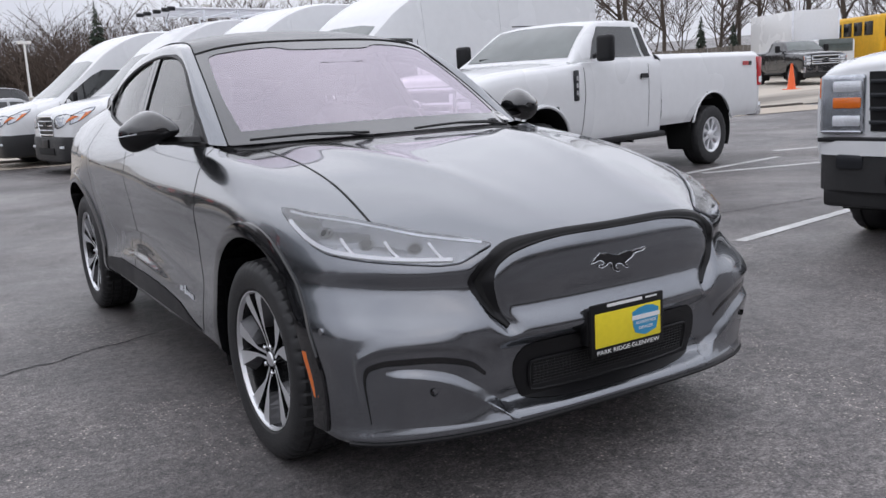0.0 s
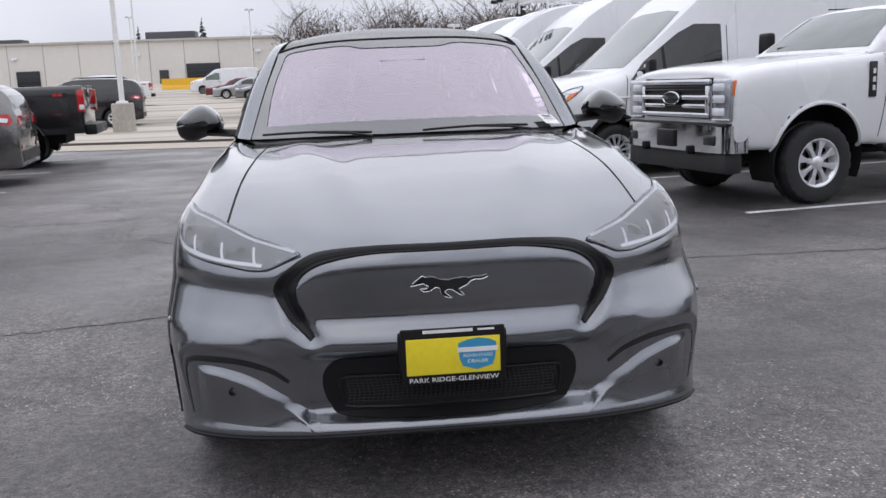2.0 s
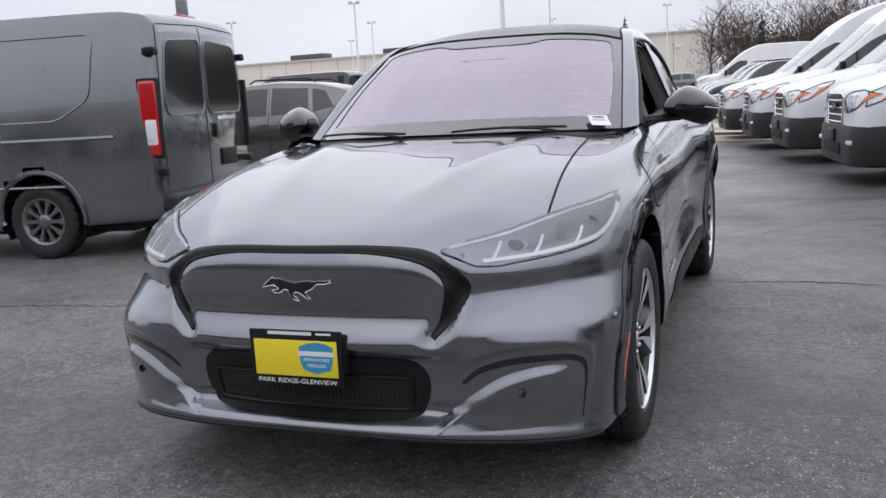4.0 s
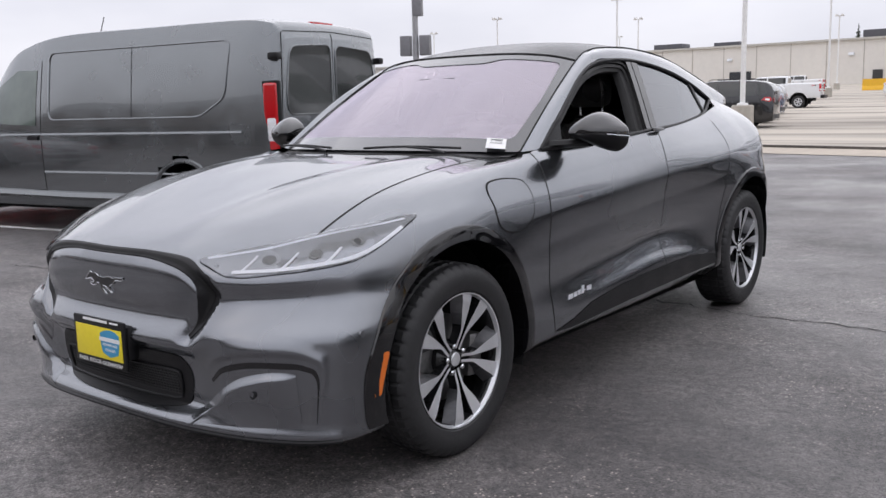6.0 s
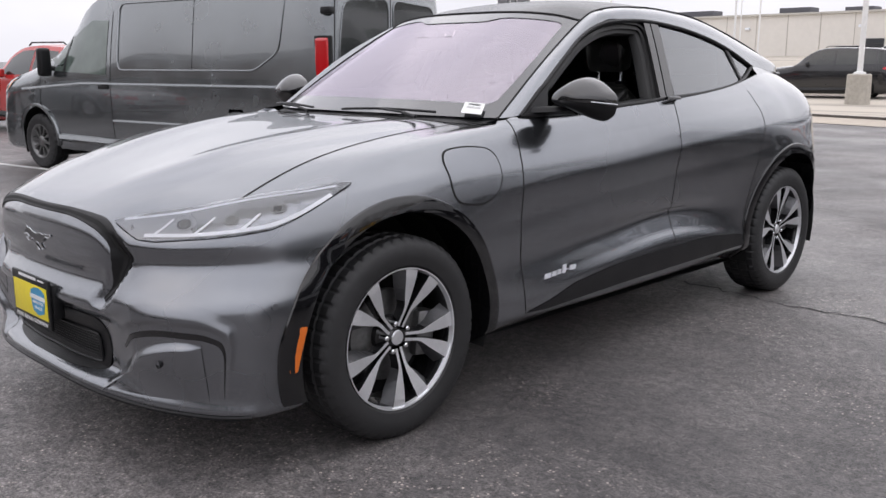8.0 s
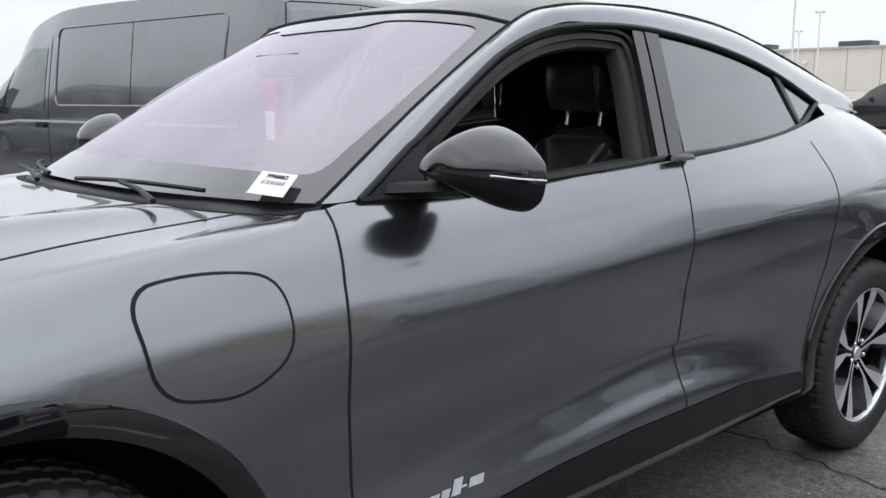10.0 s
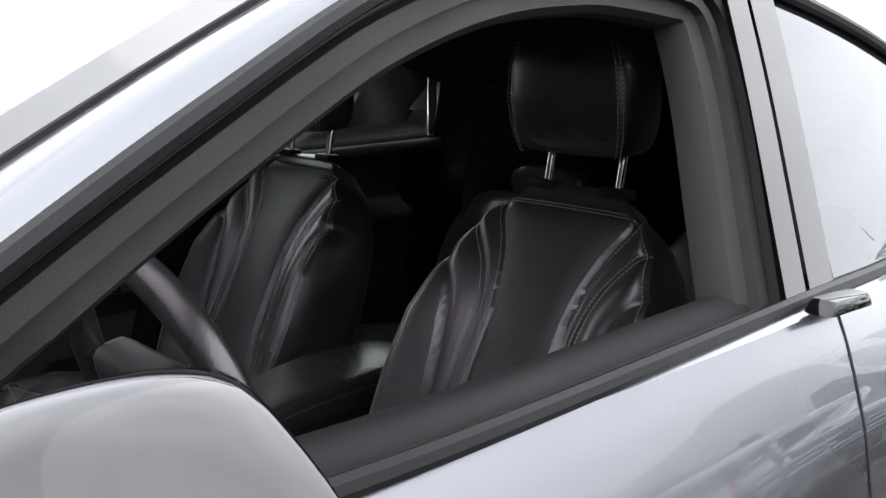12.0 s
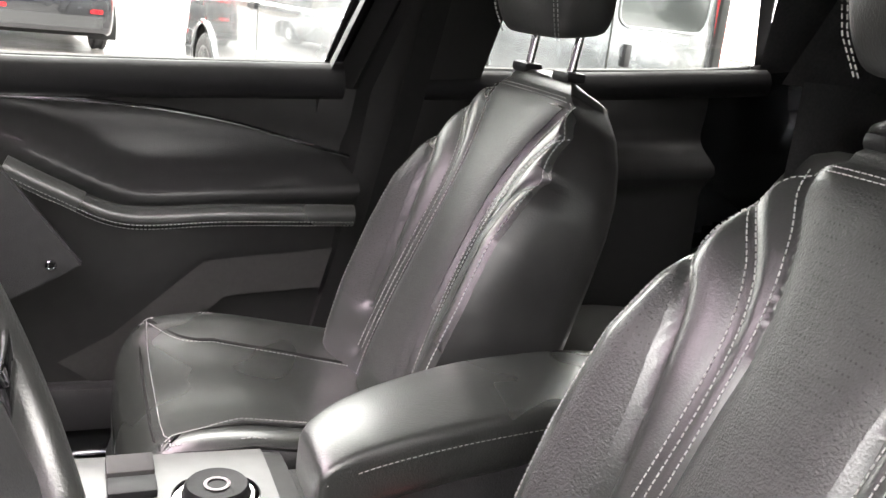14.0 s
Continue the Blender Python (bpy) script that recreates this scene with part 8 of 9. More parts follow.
    bump = surface([[(-.98, -.80, z), (-.90, -1.00, z), (-.5, -1.06, z), (0, -1.07, z), (.5, -1.06, z), (.90, -1.00, z), (.98, -.80, z)] for z in ((.74 + z0, .73 + z0, .62 + z0, .50 + z0, .48 + z0) if chrome else (.74 + z0, .735 + z0, .69 + z0, .65 + z0, .64 + z0))], 41, 13)
    bump[0, :, 1] += .06
    bump[-1, :, 1] += .08
    bumper = part("front_bumper", grid_mesh(bump, flip=True), CHROME if chrome else paint, root, "chrome front bumper" if chrome else "front bumper")
    if not chrome:
        low = surface([[(-.97, -.80, z), (-.89, -.99, z), (-.5, -1.05, z), (0, -1.06, z), (.5, -1.05, z), (.89, -.99, z), (.97, -.80, z)] for z in (.65 + z0, .60 + z0, .50 + z0, .42 + z0, .40 + z0)], 41, 9)
        part("lower_bumper", grid_mesh(low, flip=True), GRAIN_BLACK, bumper, "black lower bumper")
    part("bumper_top", box_bm(1.86, .16, .03, .01, (0, -.95, .745 + z0)), SATIN_BLACK, bumper)
    part("air_dam", box_bm(1.80, .20, .20, .04, (0, -.90, .38 + z0)), GRAIN_BLACK, root)
    part("plate_holder", box_bm(.32, .03, .17, .01, (0, -1.08, .60 + z0)), SATIN_BLACK, bumper)
    for s in (1, -1):
        part("fog_lamp", box_bm(.18, .04, .10, .02, (s * .70, -1.035, .60 + z0)), LAMP_DARK, bumper)
    wing_mirror(root, 1.0, .98, 1.48 + z0, SATIN_BLACK, .30, .22)
    part("running_board", box_bm(2.06, cab + .30, .06, .02, (0, 1.55 + (cab - 1.35) / 2, .46 + z0)), SATIN_BLACK, root)
    part("underbody", box_bm(1.2, tail, .25, 0, (0, tail / 2 - .4, .55)), DARK_GAP, root)
    for y in (0, wheelbase):
        for s in (1, -1):
            plain_wheel(root, "truck" if chrome else "truck_black", s * .865, y, r, .28, .235, 8 if chrome else 6, MACHINED if chrome else ALLOY)
    for x0, x1 in ((-.6, -.1), (.1, .6)):
        part("wiper", tube([(x0, c0 + .10, 1.475 + z0), (x1, c0 + .16, 1.50 + z0)], .012, 5), SATIN_BLACK, root)
    return root


def family_car(m, paint, label, kind="suv", length=4.55, group="parked cars"):
    """A hatchback, saloon or SUV."""
    root = empty("parked_car", m, label=label, category="car", group=group)
    wb, fo = length * .59, length * .195
    tail = length - fo
    H, bonnet, w = {"suv": (1.70, 1.06, .90), "boxy": (1.82, 1.14, .94), "saloon": (1.45, .92, .88)}[kind]
    belt = bonnet + .02
    rk = {"suv": .50, "boxy": .20, "saloon": .55}[kind]
    st = [(-fo, .62, w * .5, .58, w * .62, .48, w * .66, .30, w * .62), (-fo + .06, .82, w * .66, .72, w * .86, .56, w * .90, .26, w * .86), (-fo + .35, bonnet - .12, w * .74, bonnet - .22, w * .96, .6, w * .99, .26, w * .94), (.05, bonnet, w * .80, bonnet - .14, w * .98, .62, w, .27, w * .95), (.50, bonnet + .05, w * .84, bonnet - .06, w * .985, .62, w, .27, w * .95),
          (.62, bonnet + .10, w * .84, belt - .02, w * .985, .62, w, .27, w * .95), (1.0, (bonnet + H) / 2 + .08, w * .80, belt, w * .985, .62, w, .27, w * .95), (1.42, H - .05, w * .74, belt, w * .985, .62, w, .27, w * .95), (1.95, H, w * .73, belt, w * .985, .62, w, .27, w * .95), (tail - rk - .75, H - .02, w * .72, belt + .02, w * .98, .64, w, .28, w * .95)]
    if kind == "saloon":
        st += [(tail - 1.0, H - .14, w * .70, belt, w * .97, .64, w * .99, .28, w * .95), (tail - .45, bonnet + .10, w * .76, belt - .02, w * .93, .62, w * .97, .30, w * .93), (tail - .08, bonnet + .02, w * .74, bonnet - .08, w * .84, .60, w * .90, .32, w * .86), (tail, bonnet - .12, w * .60, .76, w * .74, .58, w * .80, .34, w * .76)]
    else:
        st += [(tail - rk - .25, H - .07, w * .70, belt + .03, w * .96, .64, w * .99, .30, w * .95), (tail - .20, (H + belt) / 2 + .06 if kind == "suv" else H - .16, w * .68, belt, w * .90, .64, w * .95, .32, w * .92), (tail - .03, belt + .04 if kind == "suv" else H - .4, w * .66, belt - .06, w * .84, .60, w * .90, .34, w * .86), (tail, belt - .1, w * .60, belt - .2, w * .78, .58, w * .84, .36, w * .80)]
    r = .345 if kind != "saloon" else .325
    b = Body(root, st, paint, ((0, r + .01, r + .075), (wb, r + .01, r + .075)), per=9)
    b.arch_trim(SATIN_BLACK if kind != "saloon" else paint, .05)
    b.front([(-w * .74, bonnet + .12), (w * .74, bonnet + .12), (w * .64, H - .12), (-w * .64, H - .12)], .004, SKY_GREY_SCREEN, "windscreen", "windscreen")
    y_end = tail - rk - .30
    b.side([(.92, belt + .03), (1.92, belt + .04), (1.92, H - .12), (1.48, H - .13), (1.15, H - .26)], .004, SIDE_DARK, "side_window", "front side window")
    b.side([(2.0, belt + .04), (y_end - .15, belt + .06), (y_end - .20, H - .15), (2.0, H - .12)], .004, SIDE_DARK, "side_window", "rear side window")
    if kind != "saloon":
        b.side([(y_end - .08, belt + .07), (y_end + .28, belt + .14), (y_end + .10, H - .20), (y_end - .12, H - .16)], .004, SIDE_DARK, "side_window", "quarter window")
    for pts in ([(.80, .34), (.84, .8), (.84, belt)], [(1.96, .34), (1.96, H - .1)], [(wb - .32, .6), (wb - .1, .9), (wb - .02, belt + .05)]):
        b.line(pts, .008)
    if kind != "saloon":
        b.line([(.46, .36), (1.2, .33), (wb - .46, .36)], .13, GRAIN_BLACK, lift=.004, name="sill_cladding", round_=True)
    for y in (1.78, 2.62):
        b.side(rounded([(y, belt - .14), (y + .17, belt - .13), (y + .17, belt - .10), (y, belt - .11)], .01, 3), .02, paint, "door_handle", rim=.015, step=.3)
    b.front(rounded([(-.42, .56), (.42, .56), (.48, .78), (-.48, .78)], .05), .006, SATIN_BLACK, "grille", "dark grille", rim=.01)
    b.front([(-.62, .32), (.62, .32), (.66, .46), (-.66, .46)], .006, GRAIN_BLACK, "lower_intake")
    b.front([(.50, .66), (.74, .68), (.80, .80), (.54, .78)], .008, CLEAR_LAMP, "headlamp", "clear headlamp", True, rim=.01)
    zl = belt - .12 if kind != "saloon" else bonnet - .16
    b.side([(tail - .42, zl + .02), (tail - .12, zl - .06), (tail - .06, zl + .02), (tail - .12, zl + .12), (tail - .30, zl + .12)], .006, RED_LENS, "tail_lamp", "red tail lamp", rim=.01)
    b.rear([(.42, zl - .04), (w * .80, zl - .05), (w * .82, zl + .10), (.46, zl + .08)], .008, RED_LENS, "tail_lamp", "red tail lamp", True, rim=.01)
    b.side([(tail - .30, zl + .02), (tail - .14, zl - .01), (tail - .12, zl + .05), (tail - .26, zl + .07)], .020, WHITE_LENS, "reversing_lens", "")
    if kind != "saloon":
        b.rear([(-w * .62, belt + .08), (w * .62, belt + .08), (w * .56, H - .18), (-w * .56, H - .18)], .005, SIDE_DARK, "rear_window", "rear window")
    else:
        body_top = b.tree.set_way((0, -.6, -.8), (-1, 0, 0))
        b.rear([(-w * .62, bonnet + .16), (w * .62, bonnet + .16), (w * .56, H - .14), (-w * .56, H - .14)], .006, SIDE_DARK, "rear_window", "rear window")
    b.rear([(-.66, .36), (.66, .36), (.70, .52), (-.70, .52)], .008, GRAIN_BLACK, "rear_bumper_trim", "")
    b.rear([(.52, .56), (.68, .56), (.68, .61), (.52, .61)], .010, RED_LENS, "reflector", "", True)
    b.rear([(-.16, zl - .12), (.16, zl - .12), (.16, zl - .02), (-.16, zl - .02)], .010, SATIN_BLACK, "rear_plate", "")
    wing_mirror(root, w - .02, 1.05, belt + .04, paint, .17, .17)
    if kind != "saloon":
        for s in (1, -1):
            part("roof_rail", tube([(s * w * .66, 1.55, H - .03), (s * w * .66, 1.65, H + .03), (s * w * .64, tail - rk - .5, H + .02), (s * w * .63, tail - rk - .38, H - .05)], .015, 6), SATIN_BLACK, root)
    for y in (0, wb):
        for s in (1, -1):
            plain_wheel(root, "car_" + kind, s * (w - .115), y, r, .21, r * .62, 5 if kind == "suv" else 7, ALLOY)
    part("underbody", box_bm(1.3, length - .8, .16, 0, (0, length / 2 - fo, .30)), DARK_GAP, root)
    return root


def westward(x, y, rz=0.0):
    """Parked with the nose towards -x in the bays; x, y is the front axle's middle."""
    return pose(x, y, ground_z(x, y), 0, 0, -90 + LOT_TURN + rz)


cargo_van(westward(-8.80, 3.50), PAINT_VAN, "dark grey low-roof cargo van with dark windows, rear doors closed", high=False)
pickup(westward(4.00, 5.78, 3), PAINT_WHITE, "white regular-cab heavy pickup with chrome grille and bumper")
pickup(westward(4.72, 0.22, 2), PAINT_WHITE, "white pickup with black grille beside the painted line", cab=1.9, wheelbase=3.68, lift=.03, chrome=False)
cargo_van(westward(2.95, 8.85), PAINT_WHITE, "white high-roof cargo van with black bumper", length=6.7)
cargo_van(westward(2.30, 12.0), PAINT_WHITE, "white high-roof cargo van with a purple side decal", length=6.7, decal=True)
cargo_van(westward(1.70, 15.1), PAINT_WHITE, "white high-roof cargo van carrying a silver ladder rack", length=5.98, high=True, rack=True)
cargo_van(westward(1.05, 18.2), PAINT_WHITE, "white high-roof cargo van at the end of the row", length=5.98)
family_car(westward(-8.95, 10.80), PAINT_SUV, "warm grey compact SUV with red tail lamps", "suv", 4.52)
pickup(westward(-10.3, 14.3), PAINT_BLACK, "black pickup with red tail lamps", cab=2.1, wheelbase=3.7, chrome=False)


# ---- cars further off ----
family_car(westward(-12.2, 17.4), PAINT_SILVER, "silver compact SUV in the row behind the pickup", "suv", 4.5)
family_car(westward(-12.0, 31.4), PAINT_BLACK, "black SUV parked near the light pole", "boxy", 4.9)
family_car(westward(-13.2, 35.0), PAINT_RED, "dark red SUV behind the light pole", "suv", 4.8)
family_car(westward(-14.2, 40.0), PAINT_BLUE, "blue crossover on the gravel", "suv", 4.6)
family_car(westward(-15.5, 44.6), PAINT_BLACK, "black crossover on the gravel", "suv", 4.6)
pickup(westward(-17.5, 54), PAINT_WHITE, "white pickup far across the gravel", cab=2.1, wheelbase=3.7, chrome=False)
family_car(westward(-22, 66), PAINT_SILVER, "silver saloon far across the gravel", "saloon", 4.7)
family_car(westward(-24, 70), PAINT_BLACK, "black saloon far across the gravel", "saloon", 4.7)
for k, (x, y, p, kind, what) in enumerate(((-20, 24, PAINT_WHITE, "suv", "white crossover"), (-21, 29, PAINT_RED, "saloon", "dark red saloon"), (-24, 36, PAINT_SILVER, "suv", "silver crossover"), (-26, 41, PAINT_WHITE, "saloon", "white saloon"), (-28, 47, PAINT_SUV, "suv", "warm grey crossover"), (-31, 33, PAINT_BLACK, "saloon", "black saloon"), (-33, 52, PAINT_BRIGHT_RED, "suv", "red crossover"), (-36, 44, PAINT_WHITE, "suv", "white crossover"), (-38, 60, PAINT_SILVER, "saloon", "silver saloon"), (-42, 55, PAINT_WHITE, "boxy", "white boxy SUV"))):
    family_car(westward(x, y, random.uniform(-3, 3)), p, what + " in a distant row on the gravel", kind, 4.6)
# The row right of the middle, seen past the passenger side.
family_car(westward(-.4, 28.6), PAINT_SILVER, "grey saloon at the edge of the gravel", "saloon", 4.5)
family_car(westward(-.7, 33.4), PAINT_BLACK, "black boxy off-road SUV in a row", "boxy", 4.5)
family_car(westward(-1.1, 37.0), PAINT_VAN, "dark grey boxy off-road SUV in a row", "boxy", 4.5)
family_car(westward(-1.6, 40.8), PAINT_SILVER, "silver boxy off-road SUV in a row", "boxy", 4.5)
cargo_van(westward(-2.2, 48.5), PAINT_WHITE, "white high-roof van beyond the row of SUVs", length=5.98)
for k, (x, y, p, what) in enumerate(((-7.0, 58, PAINT_VAN, "dark grey saloon"), (-9.2, 63, PAINT_SILVER, "silver saloon"), (-10.5, 68, PAINT_RED, "maroon saloon"))):
    family_car(westward(x, y), p, what + " beside the far vans", "saloon", 4.7)
cargo_van(westward(-13.5, 80), PAINT_WHITE, "white low van far across the gravel", high=False)
pickup(westward(-30, 101), PAINT_WHITE, "white pickup beside the store", cab=2.1, wheelbase=3.7, chrome=False)
# Beyond the grey van.
family_car(westward(-16.2, 0.4), PAINT_BLACK, "black crossover with red tail lamps across the aisle", "suv", 4.6)
family_car(westward(-17.0, 5.4), PAINT_BRIGHT_RED, "bright red crossover beyond the grey van", "suv", 4.6)
family_car(westward(-15.5, -3.4), PAINT_SILVER, "silver saloon across the aisle", "saloon", 4.7)


def box_truck(m):
    root = empty("box_truck", m, label="white box truck beside the fence", category="truck")
    part("cargo_box", box_bm(2.4, 5.2, 2.5, .05, (0, 3.6, 2.15)), PAINT_WHITE, root)
    for s in (1, -1):
        part("corner_post", box_bm(.08, .08, 2.5, .01, (s * 1.2, 1.02, 2.15)), LAMP_SILVER, root)
    part("cab", box_bm(2.0, 1.9, 1.3, .15, (0, -.1, 1.2)), PAINT_WHITE, root)
    part("windscreen", box_bm(1.7, .06, .6, .02, (0, -1.06, 1.55)), SKY_GREY_SCREEN, root)
    part("bumper", box_bm(2.1, .2, .3, .04, (0, -1.1, .55)), SATIN_BLACK, root)
    for y in (0, 4.6):
        for s in (1, -1):
            plain_wheel(root, "truck_black", s * .95, y, .385, .28, .235, 6, ALLOY)
    return root


def school_bus(m):
    root = empty("school_bus", m, label="yellow bus with black trim by the fence", category="bus")
    part("bus_body", box_bm(2.4, 8.5, 2.3, .18, (0, 4, 1.75), seg=3), PAINT_YELLOW, root)
    part("bonnet", box_bm(2.0, 1.4, 1.1, .15, (0, -.7, 1.15), seg=3), PAINT_YELLOW, root)
    part("windscreen", box_bm(2.0, .06, .9, .03, (0, -.27, 2.2)), DARK_GLASS, root)
    for k in range(7):
        for s in (1, -1):
            part("bus_window", box_bm(.04, .8, .7, .02, (s * 1.205, .9 + k * 1.05, 2.25)), DARK_GLASS, root)
    for y in (-.4, 6.2):
        for s in (1, -1):
            plain_wheel(root, "truck_black", s * 1.0, y, .385, .28, .235, 6, ALLOY)
    return root


box_truck(pose(38.5, 25.5, ground_z(38, 25), 0, 0, -28))
school_bus(pose(42.5, 24.0, ground_z(42, 24), 0, 0, -28))
pickup(pose(32.6, 21.9, ground_z(32.6, 21.9), 0, 0, -25), PAINT_BLACK, "old black pickup parked before the box truck", cab=1.4, wheelbase=3.2, length=5.2)
family_car(pose(41, 34, ground_z(41, 34), 0, 0, 60), PAINT_BLACK, "black saloon below the fence", "saloon", 4.6)
cone = empty("traffic_cone", pose(29.3, 20.5, ground_z(29.3, 20.5)), label="tall orange traffic cone on the asphalt", category="cone")
part("cone_body", lathe([(.03, .0), (.03, .20), (.06, .17), (1.05, .04), (1.05, 0)], 20, "z"), CONE_ORANGE, cone)
part("cone_foot", box_bm(.5, .5, .05, .02, (0, 0, .025)), CONE_ORANGE, cone)

# Grass bank below the fence.
GRASS = mat("dry_grass", (.13, .115, .06), .95, noise_scale=2, noise_amount=.35, bump=.6, bump_scale=30)
bank_rows = np.array([[(44 + d * .7, y, ground_z(44 + d * .7, y) + .02 + (.25 * min(d / 6, 1))) for y in np.linspace(0, 95, 30)] for d in np.linspace(0, 9, 6)])
tagged(part("grass_bank", grid_mesh(bank_rows, flip=True), GRASS, None, "strip of dull winter grass below the fence"), category="grass", kind="structure")

# ---- bare winter trees ----
WOOD_TWIG = mat("bare_twigs", (.085, .064, .052), .95, noise_scale=3, noise_amount=.3)


def twig_tubes(out, start, way, length, radius, depth, rnd, sides=4):
    n = 4
    pts = [np.array(start)]
    d = np.array(way, float)
    for _ in range(n):
        d = d + np.array([rnd.gauss(0, .12), rnd.gauss(0, .12), rnd.gauss(.02, .06)])
        d /= np.linalg.norm(d)
        pts.append(pts[-1] + d * length / n)
    out.append(tube(pts, radius, sides, taper=radius * .55))
    if depth <= 0:
        return
    for k in range(rnd.randint(3, 5)):
        at = pts[rnd.randint(1, n)]
        a = rnd.uniform(0, 2 * math.pi)
        spread = rnd.uniform(.45, .95)
        side = np.array([math.cos(a), math.sin(a), rnd.uniform(-.1, .5)])
        w = d * (1 - spread * .5) + side * spread
        twig_tubes(out, at, w / np.linalg.norm(w), length * rnd.uniform(.5, .75), radius * .5, depth - 1, rnd, 3)


def bare_tree_meshes(seed, height):
    rnd = random.Random(seed)
    trunk, crown = [], []
    p = [np.array([0, 0, -.5])]
    for k in range(5):
        p.append(p[-1] + np.array([rnd.gauss(0, .15), rnd.gauss(0, .15), height * .13]))
    trunk.append(tube(p, height * .016, 8, taper=height * .010))
    for k in range(rnd.randint(6, 8)):
        at = p[rnd.randint(2, 5)]
        a = rnd.uniform(0, 2 * math.pi)
        w = np.array([math.cos(a) * .75, math.sin(a) * .75, rnd.uniform(.5, 1.2)])
        twig_tubes(crown, at, w / np.linalg.norm(w), height * rnd.uniform(.30, .42), height * .0075, 3, rnd, 4)
    return joined(*trunk), joined(*crown)


tree_kinds = []
for k in range(3):
    t, c = bare_tree_meshes(40 + k, 12)
    meshes = []
    for name, piece, m_ in (("trunk", t, BARK), ("crown", c, WOOD_TWIG)):
        me = bpy.data.meshes.new(name)
        me.from_pydata(piece[0], [], piece[1])
        me.materials.append(m_)
        me.shade_smooth()
        meshes.append(me)
    tree_kinds.append(meshes)


def bare_tree(x, y, scale, kind, rz, label="tall bare winter tree with a spreading crown"):
    root = empty("bare_tree", pose(x, y, ground_z(min(x, 60), min(y, 150)) , 0, 0, rz) @ Matrix.Scale(scale, 4), label=label, category="tree", group="bare trees")
    share("trunk", tree_kinds[kind][0], root)
    share("crown", tree_kinds[kind][1], root)


rnd = random.Random(7)
for k in range(26):
    bare_tree(56 + rnd.uniform(0, 22), 8 + k * 3.6 + rnd.uniform(-1, 1), rnd.uniform(.75, 1.35), k % 3, rnd.uniform(0, 360), "bare winter tree behind the wooden fence")
for x, y, sc in ((-9, 178, 1.1), (-4, 172, .75), (-13, 190, 1.2), (4, 165, .7), (10, 150, .65), (17, 140, .62), (24, 130, .66), (30, 120, .62), (-22, 215, 1.0), (-40, 215, .8), (-95, 230, .95)):
    bare_tree(x, y, sc, rnd.randint(0, 2), rnd.uniform(0, 360))

# Far woods: one mass of bare stems and twigs.
wood = []
for k in range(150):
    f = rnd.random()
    x, y = (-6 + f * 66 + rnd.gauss(0, 3), 150 - f * 62 + rnd.gauss(0, 6)) if k < 115 else (70 + rnd.uniform(0, 20), rnd.uniform(0, 110))
    z = ground_z(min(x, 60), y) - .3
    h = rnd.uniform(6.5, 11.0)
    twig_tubes(wood, (x, y, z), (0, 0, 1), h * .8, .10, 2, rnd, 3)
    for j in range(6):
        a = rnd.uniform(0, 6.28)
        twig_tubes(wood, (x, y, z + h * rnd.uniform(.1, .5)), (math.cos(a) * .7, math.sin(a) * .7, .7), h * .45, .06, 2, rnd, 3)
# Fine twigs fill the crowns: thin slivers, thicker towards the ground.
sliver_v, sliver_f = [], []
for k in range(46000):
    f = rnd.random()
    x, y = -8 + f * 70 + rnd.gauss(0, 2.5), 152 - f * 64 + rnd.gauss(0, 5)
    top_ = 8.6 + 2.2 * math.sin(f * 31) + 1.1 * math.sin(f * 77 + 2)
    z = ground_z(min(x, 60), y) + top_ * min(rnd.random() ** 1.15, rnd.random() ** .6) 
    a, e, n_ = rnd.uniform(0, 6.28), rnd.uniform(.2, 1.35), rnd.uniform(.35, 1.0)
    w = rnd.uniform(.03, .075)
    d = (math.cos(a) * math.cos(e) * n_, math.sin(a) * math.cos(e) * n_, math.sin(e) * n_)
    sliver_v += [(x - w, y, z), (x + w, y, z), (x + d[0], y + d[1], z + d[2])]
    sliver_f.append((3 * k, 3 * k + 1, 3 * k + 2))
wood.append((sliver_v, sliver_f))
tagged(part("far_woods", joined(*wood), WOOD_TWIG, None, "brown bare woodland along the horizon"), category="woods", kind="stuff")
scrub = np.array([[(x + rnd.gauss(0, 1.5), y, z) for x, y in zip(np.linspace(-6, 62, 60), np.linspace(152, 86, 60))] for z in (-1, 2.0, 4.0, 5.2)])
for j in range(1, 4):
    for i in range(60):
        scrub[j, i, 2] = ground_z(min(scrub[j, i, 0], 60), scrub[j, i, 1]) + scrub[j, i, 2] * rnd.uniform(.6, 1.15)
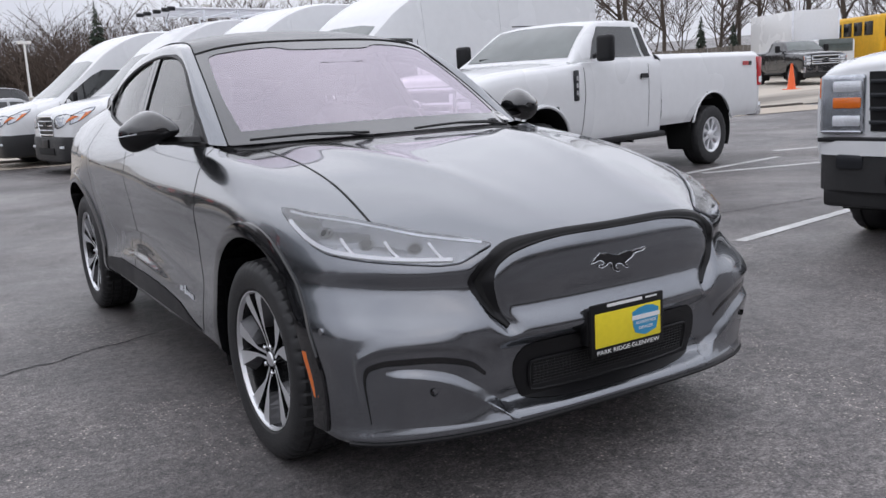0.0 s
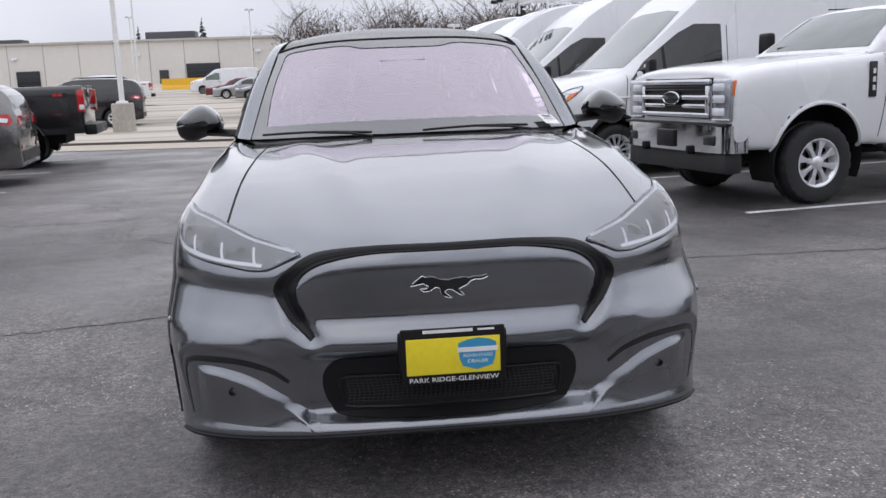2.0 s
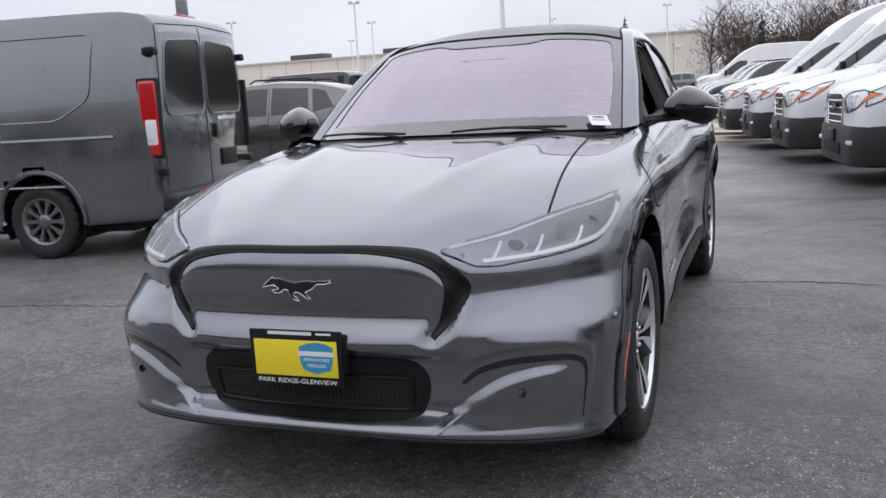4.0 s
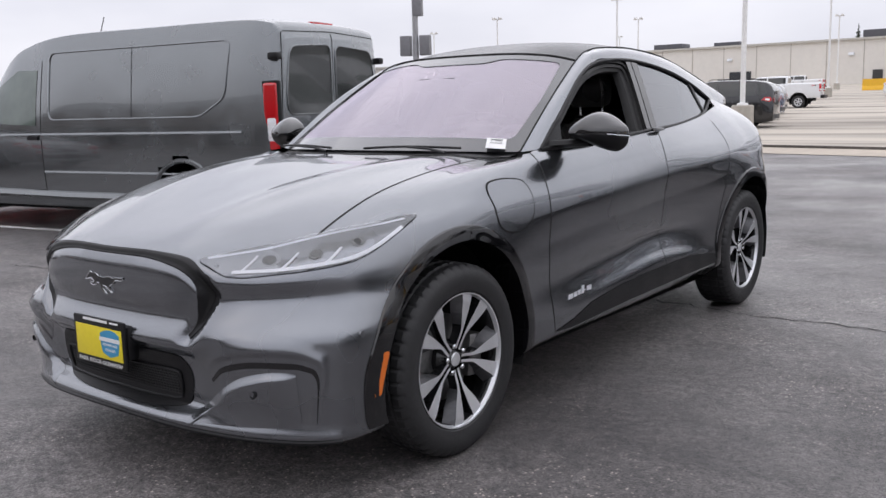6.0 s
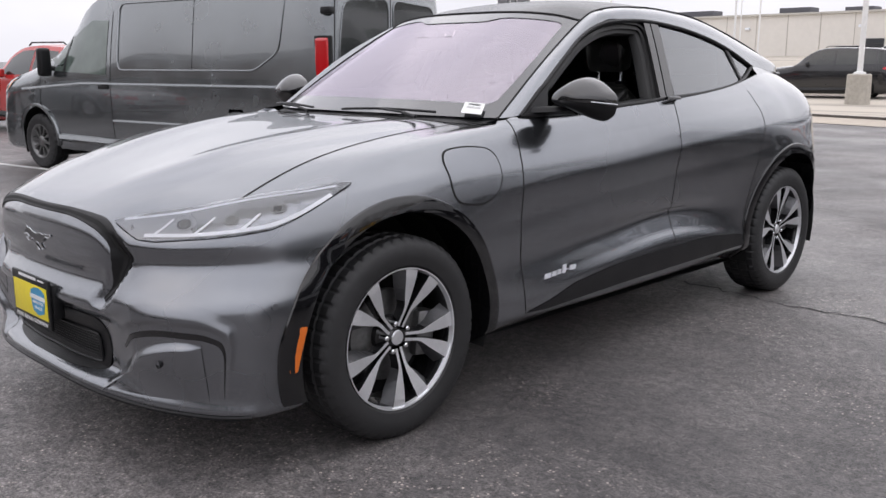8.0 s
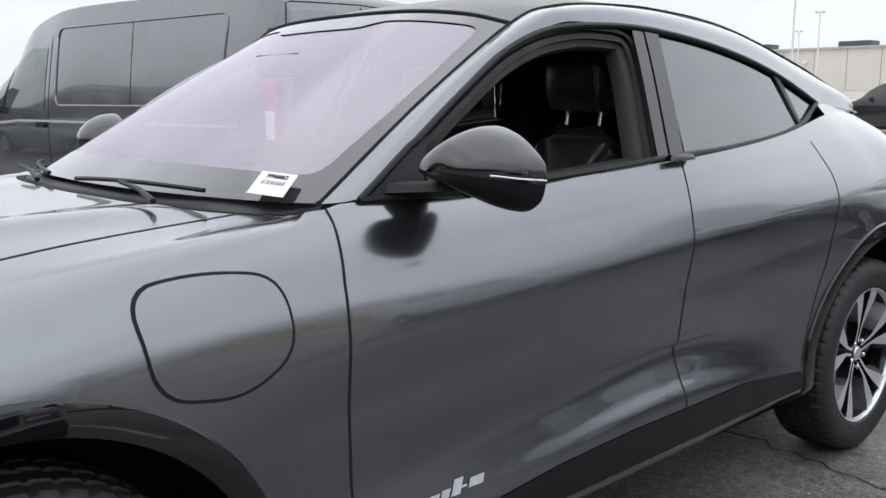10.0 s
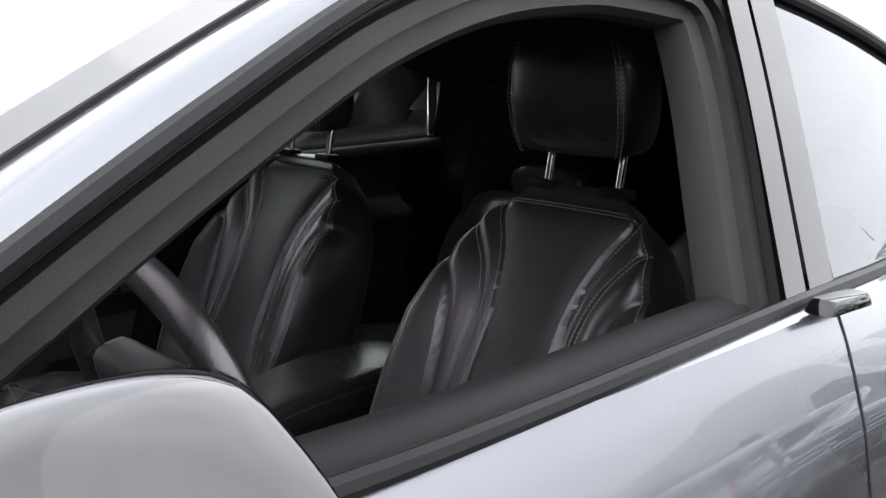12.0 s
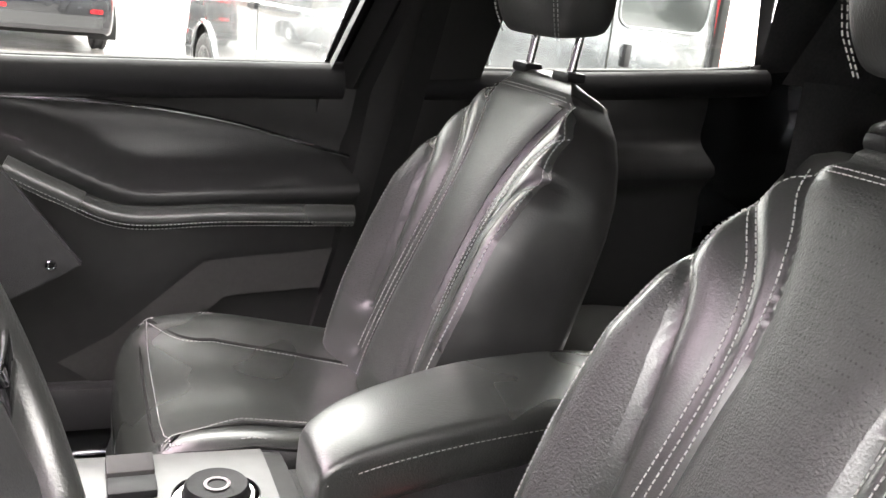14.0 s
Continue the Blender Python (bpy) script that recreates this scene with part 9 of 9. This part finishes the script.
tagged(part("undergrowth", grid_mesh(scrub), mat("brown_scrub", (.055, .042, .034), .95, noise_scale=.8, noise_amount=.5, bump=1.0, bump_scale=3), None, "dark brown undergrowth below the woods", sharp=10), category="undergrowth", kind="stuff")


def evergreen(x, y, h):
    root = empty("evergreen_tree", pose(x, y, ground_z(min(x, 60), min(y, 150)), 0, 0, x * 37 % 360), label="dark green conical evergreen tree", category="tree", group="evergreens")
    part("trunk", tube([(0, 0, -.2), (0, 0, h * .95)], h * .02, 7, taper=.02), BARK, root)
    r2 = random.Random(int(x * 10))
    pieces = []
    for k in range(int(26 * 9)):
        f = r2.random() ** .8
        z = h * (.10 + .88 * f)
        reach = h * .20 * (1 - f) ** .85 * r2.uniform(.6, 1.1) + .05
        a = r2.uniform(0, 6.28)
        c, s = math.cos(a), math.sin(a)
        tip = np.array([c * reach, s * reach, z - reach * .35])
        mid = tip * .55 + np.array([0, 0, z]) * .45
        w = reach * .28
        base_ = np.array([0, 0, z + .1])
        v = [base_, mid + np.array([-s * w, c * w, 0]), tip, mid + np.array([s * w, -c * w, 0]), mid + np.array([0, 0, w * .7]), mid - np.array([0, 0, w * .5])]
        pieces.append((v, [(0, 1, 4), (1, 2, 4), (2, 3, 4), (3, 0, 4), (0, 5, 1), (1, 5, 2), (2, 5, 3), (3, 5, 0)]))
    part("crown", joined(*pieces), NEEDLES, root, sharp=10)


for x, y, h in ((17, 88, 9.5), (31, 78, 6.5), (-2, 140, 9), (52.5, 43, 3.4), (53.5, 47, 4.0), (55, 56, 4.5), (-30, 190, 14), (-44, 195, 13), (62, 30, 6)):
    evergreen(x, y, h)

house = empty("house", pose(-5, 156, ground_z(-5, 156), 0, 0, 8) @ Matrix.Scale(.5, 4), label="small brick house with a brown shingle roof", category="house")
part("wall", box_bm(13, 8, 3.2, .05, (0, 0, 1.6)), mat("brown_brick", (.20, .13, .10), .85, noise_scale=3, noise_amount=.2), house)
part("roof", prism([(-7.2, 3.1), (7.2, 3.1), (4.5, 6.2), (-4.5, 6.2)], 9.2, "xz", -4.6), ROOFING, house)
for x in (-4, 0, 4):
    part("window", box_bm(1.4, .1, 1.2, .03, (x, -4.05, 1.8)), DARK_GLASS, house)
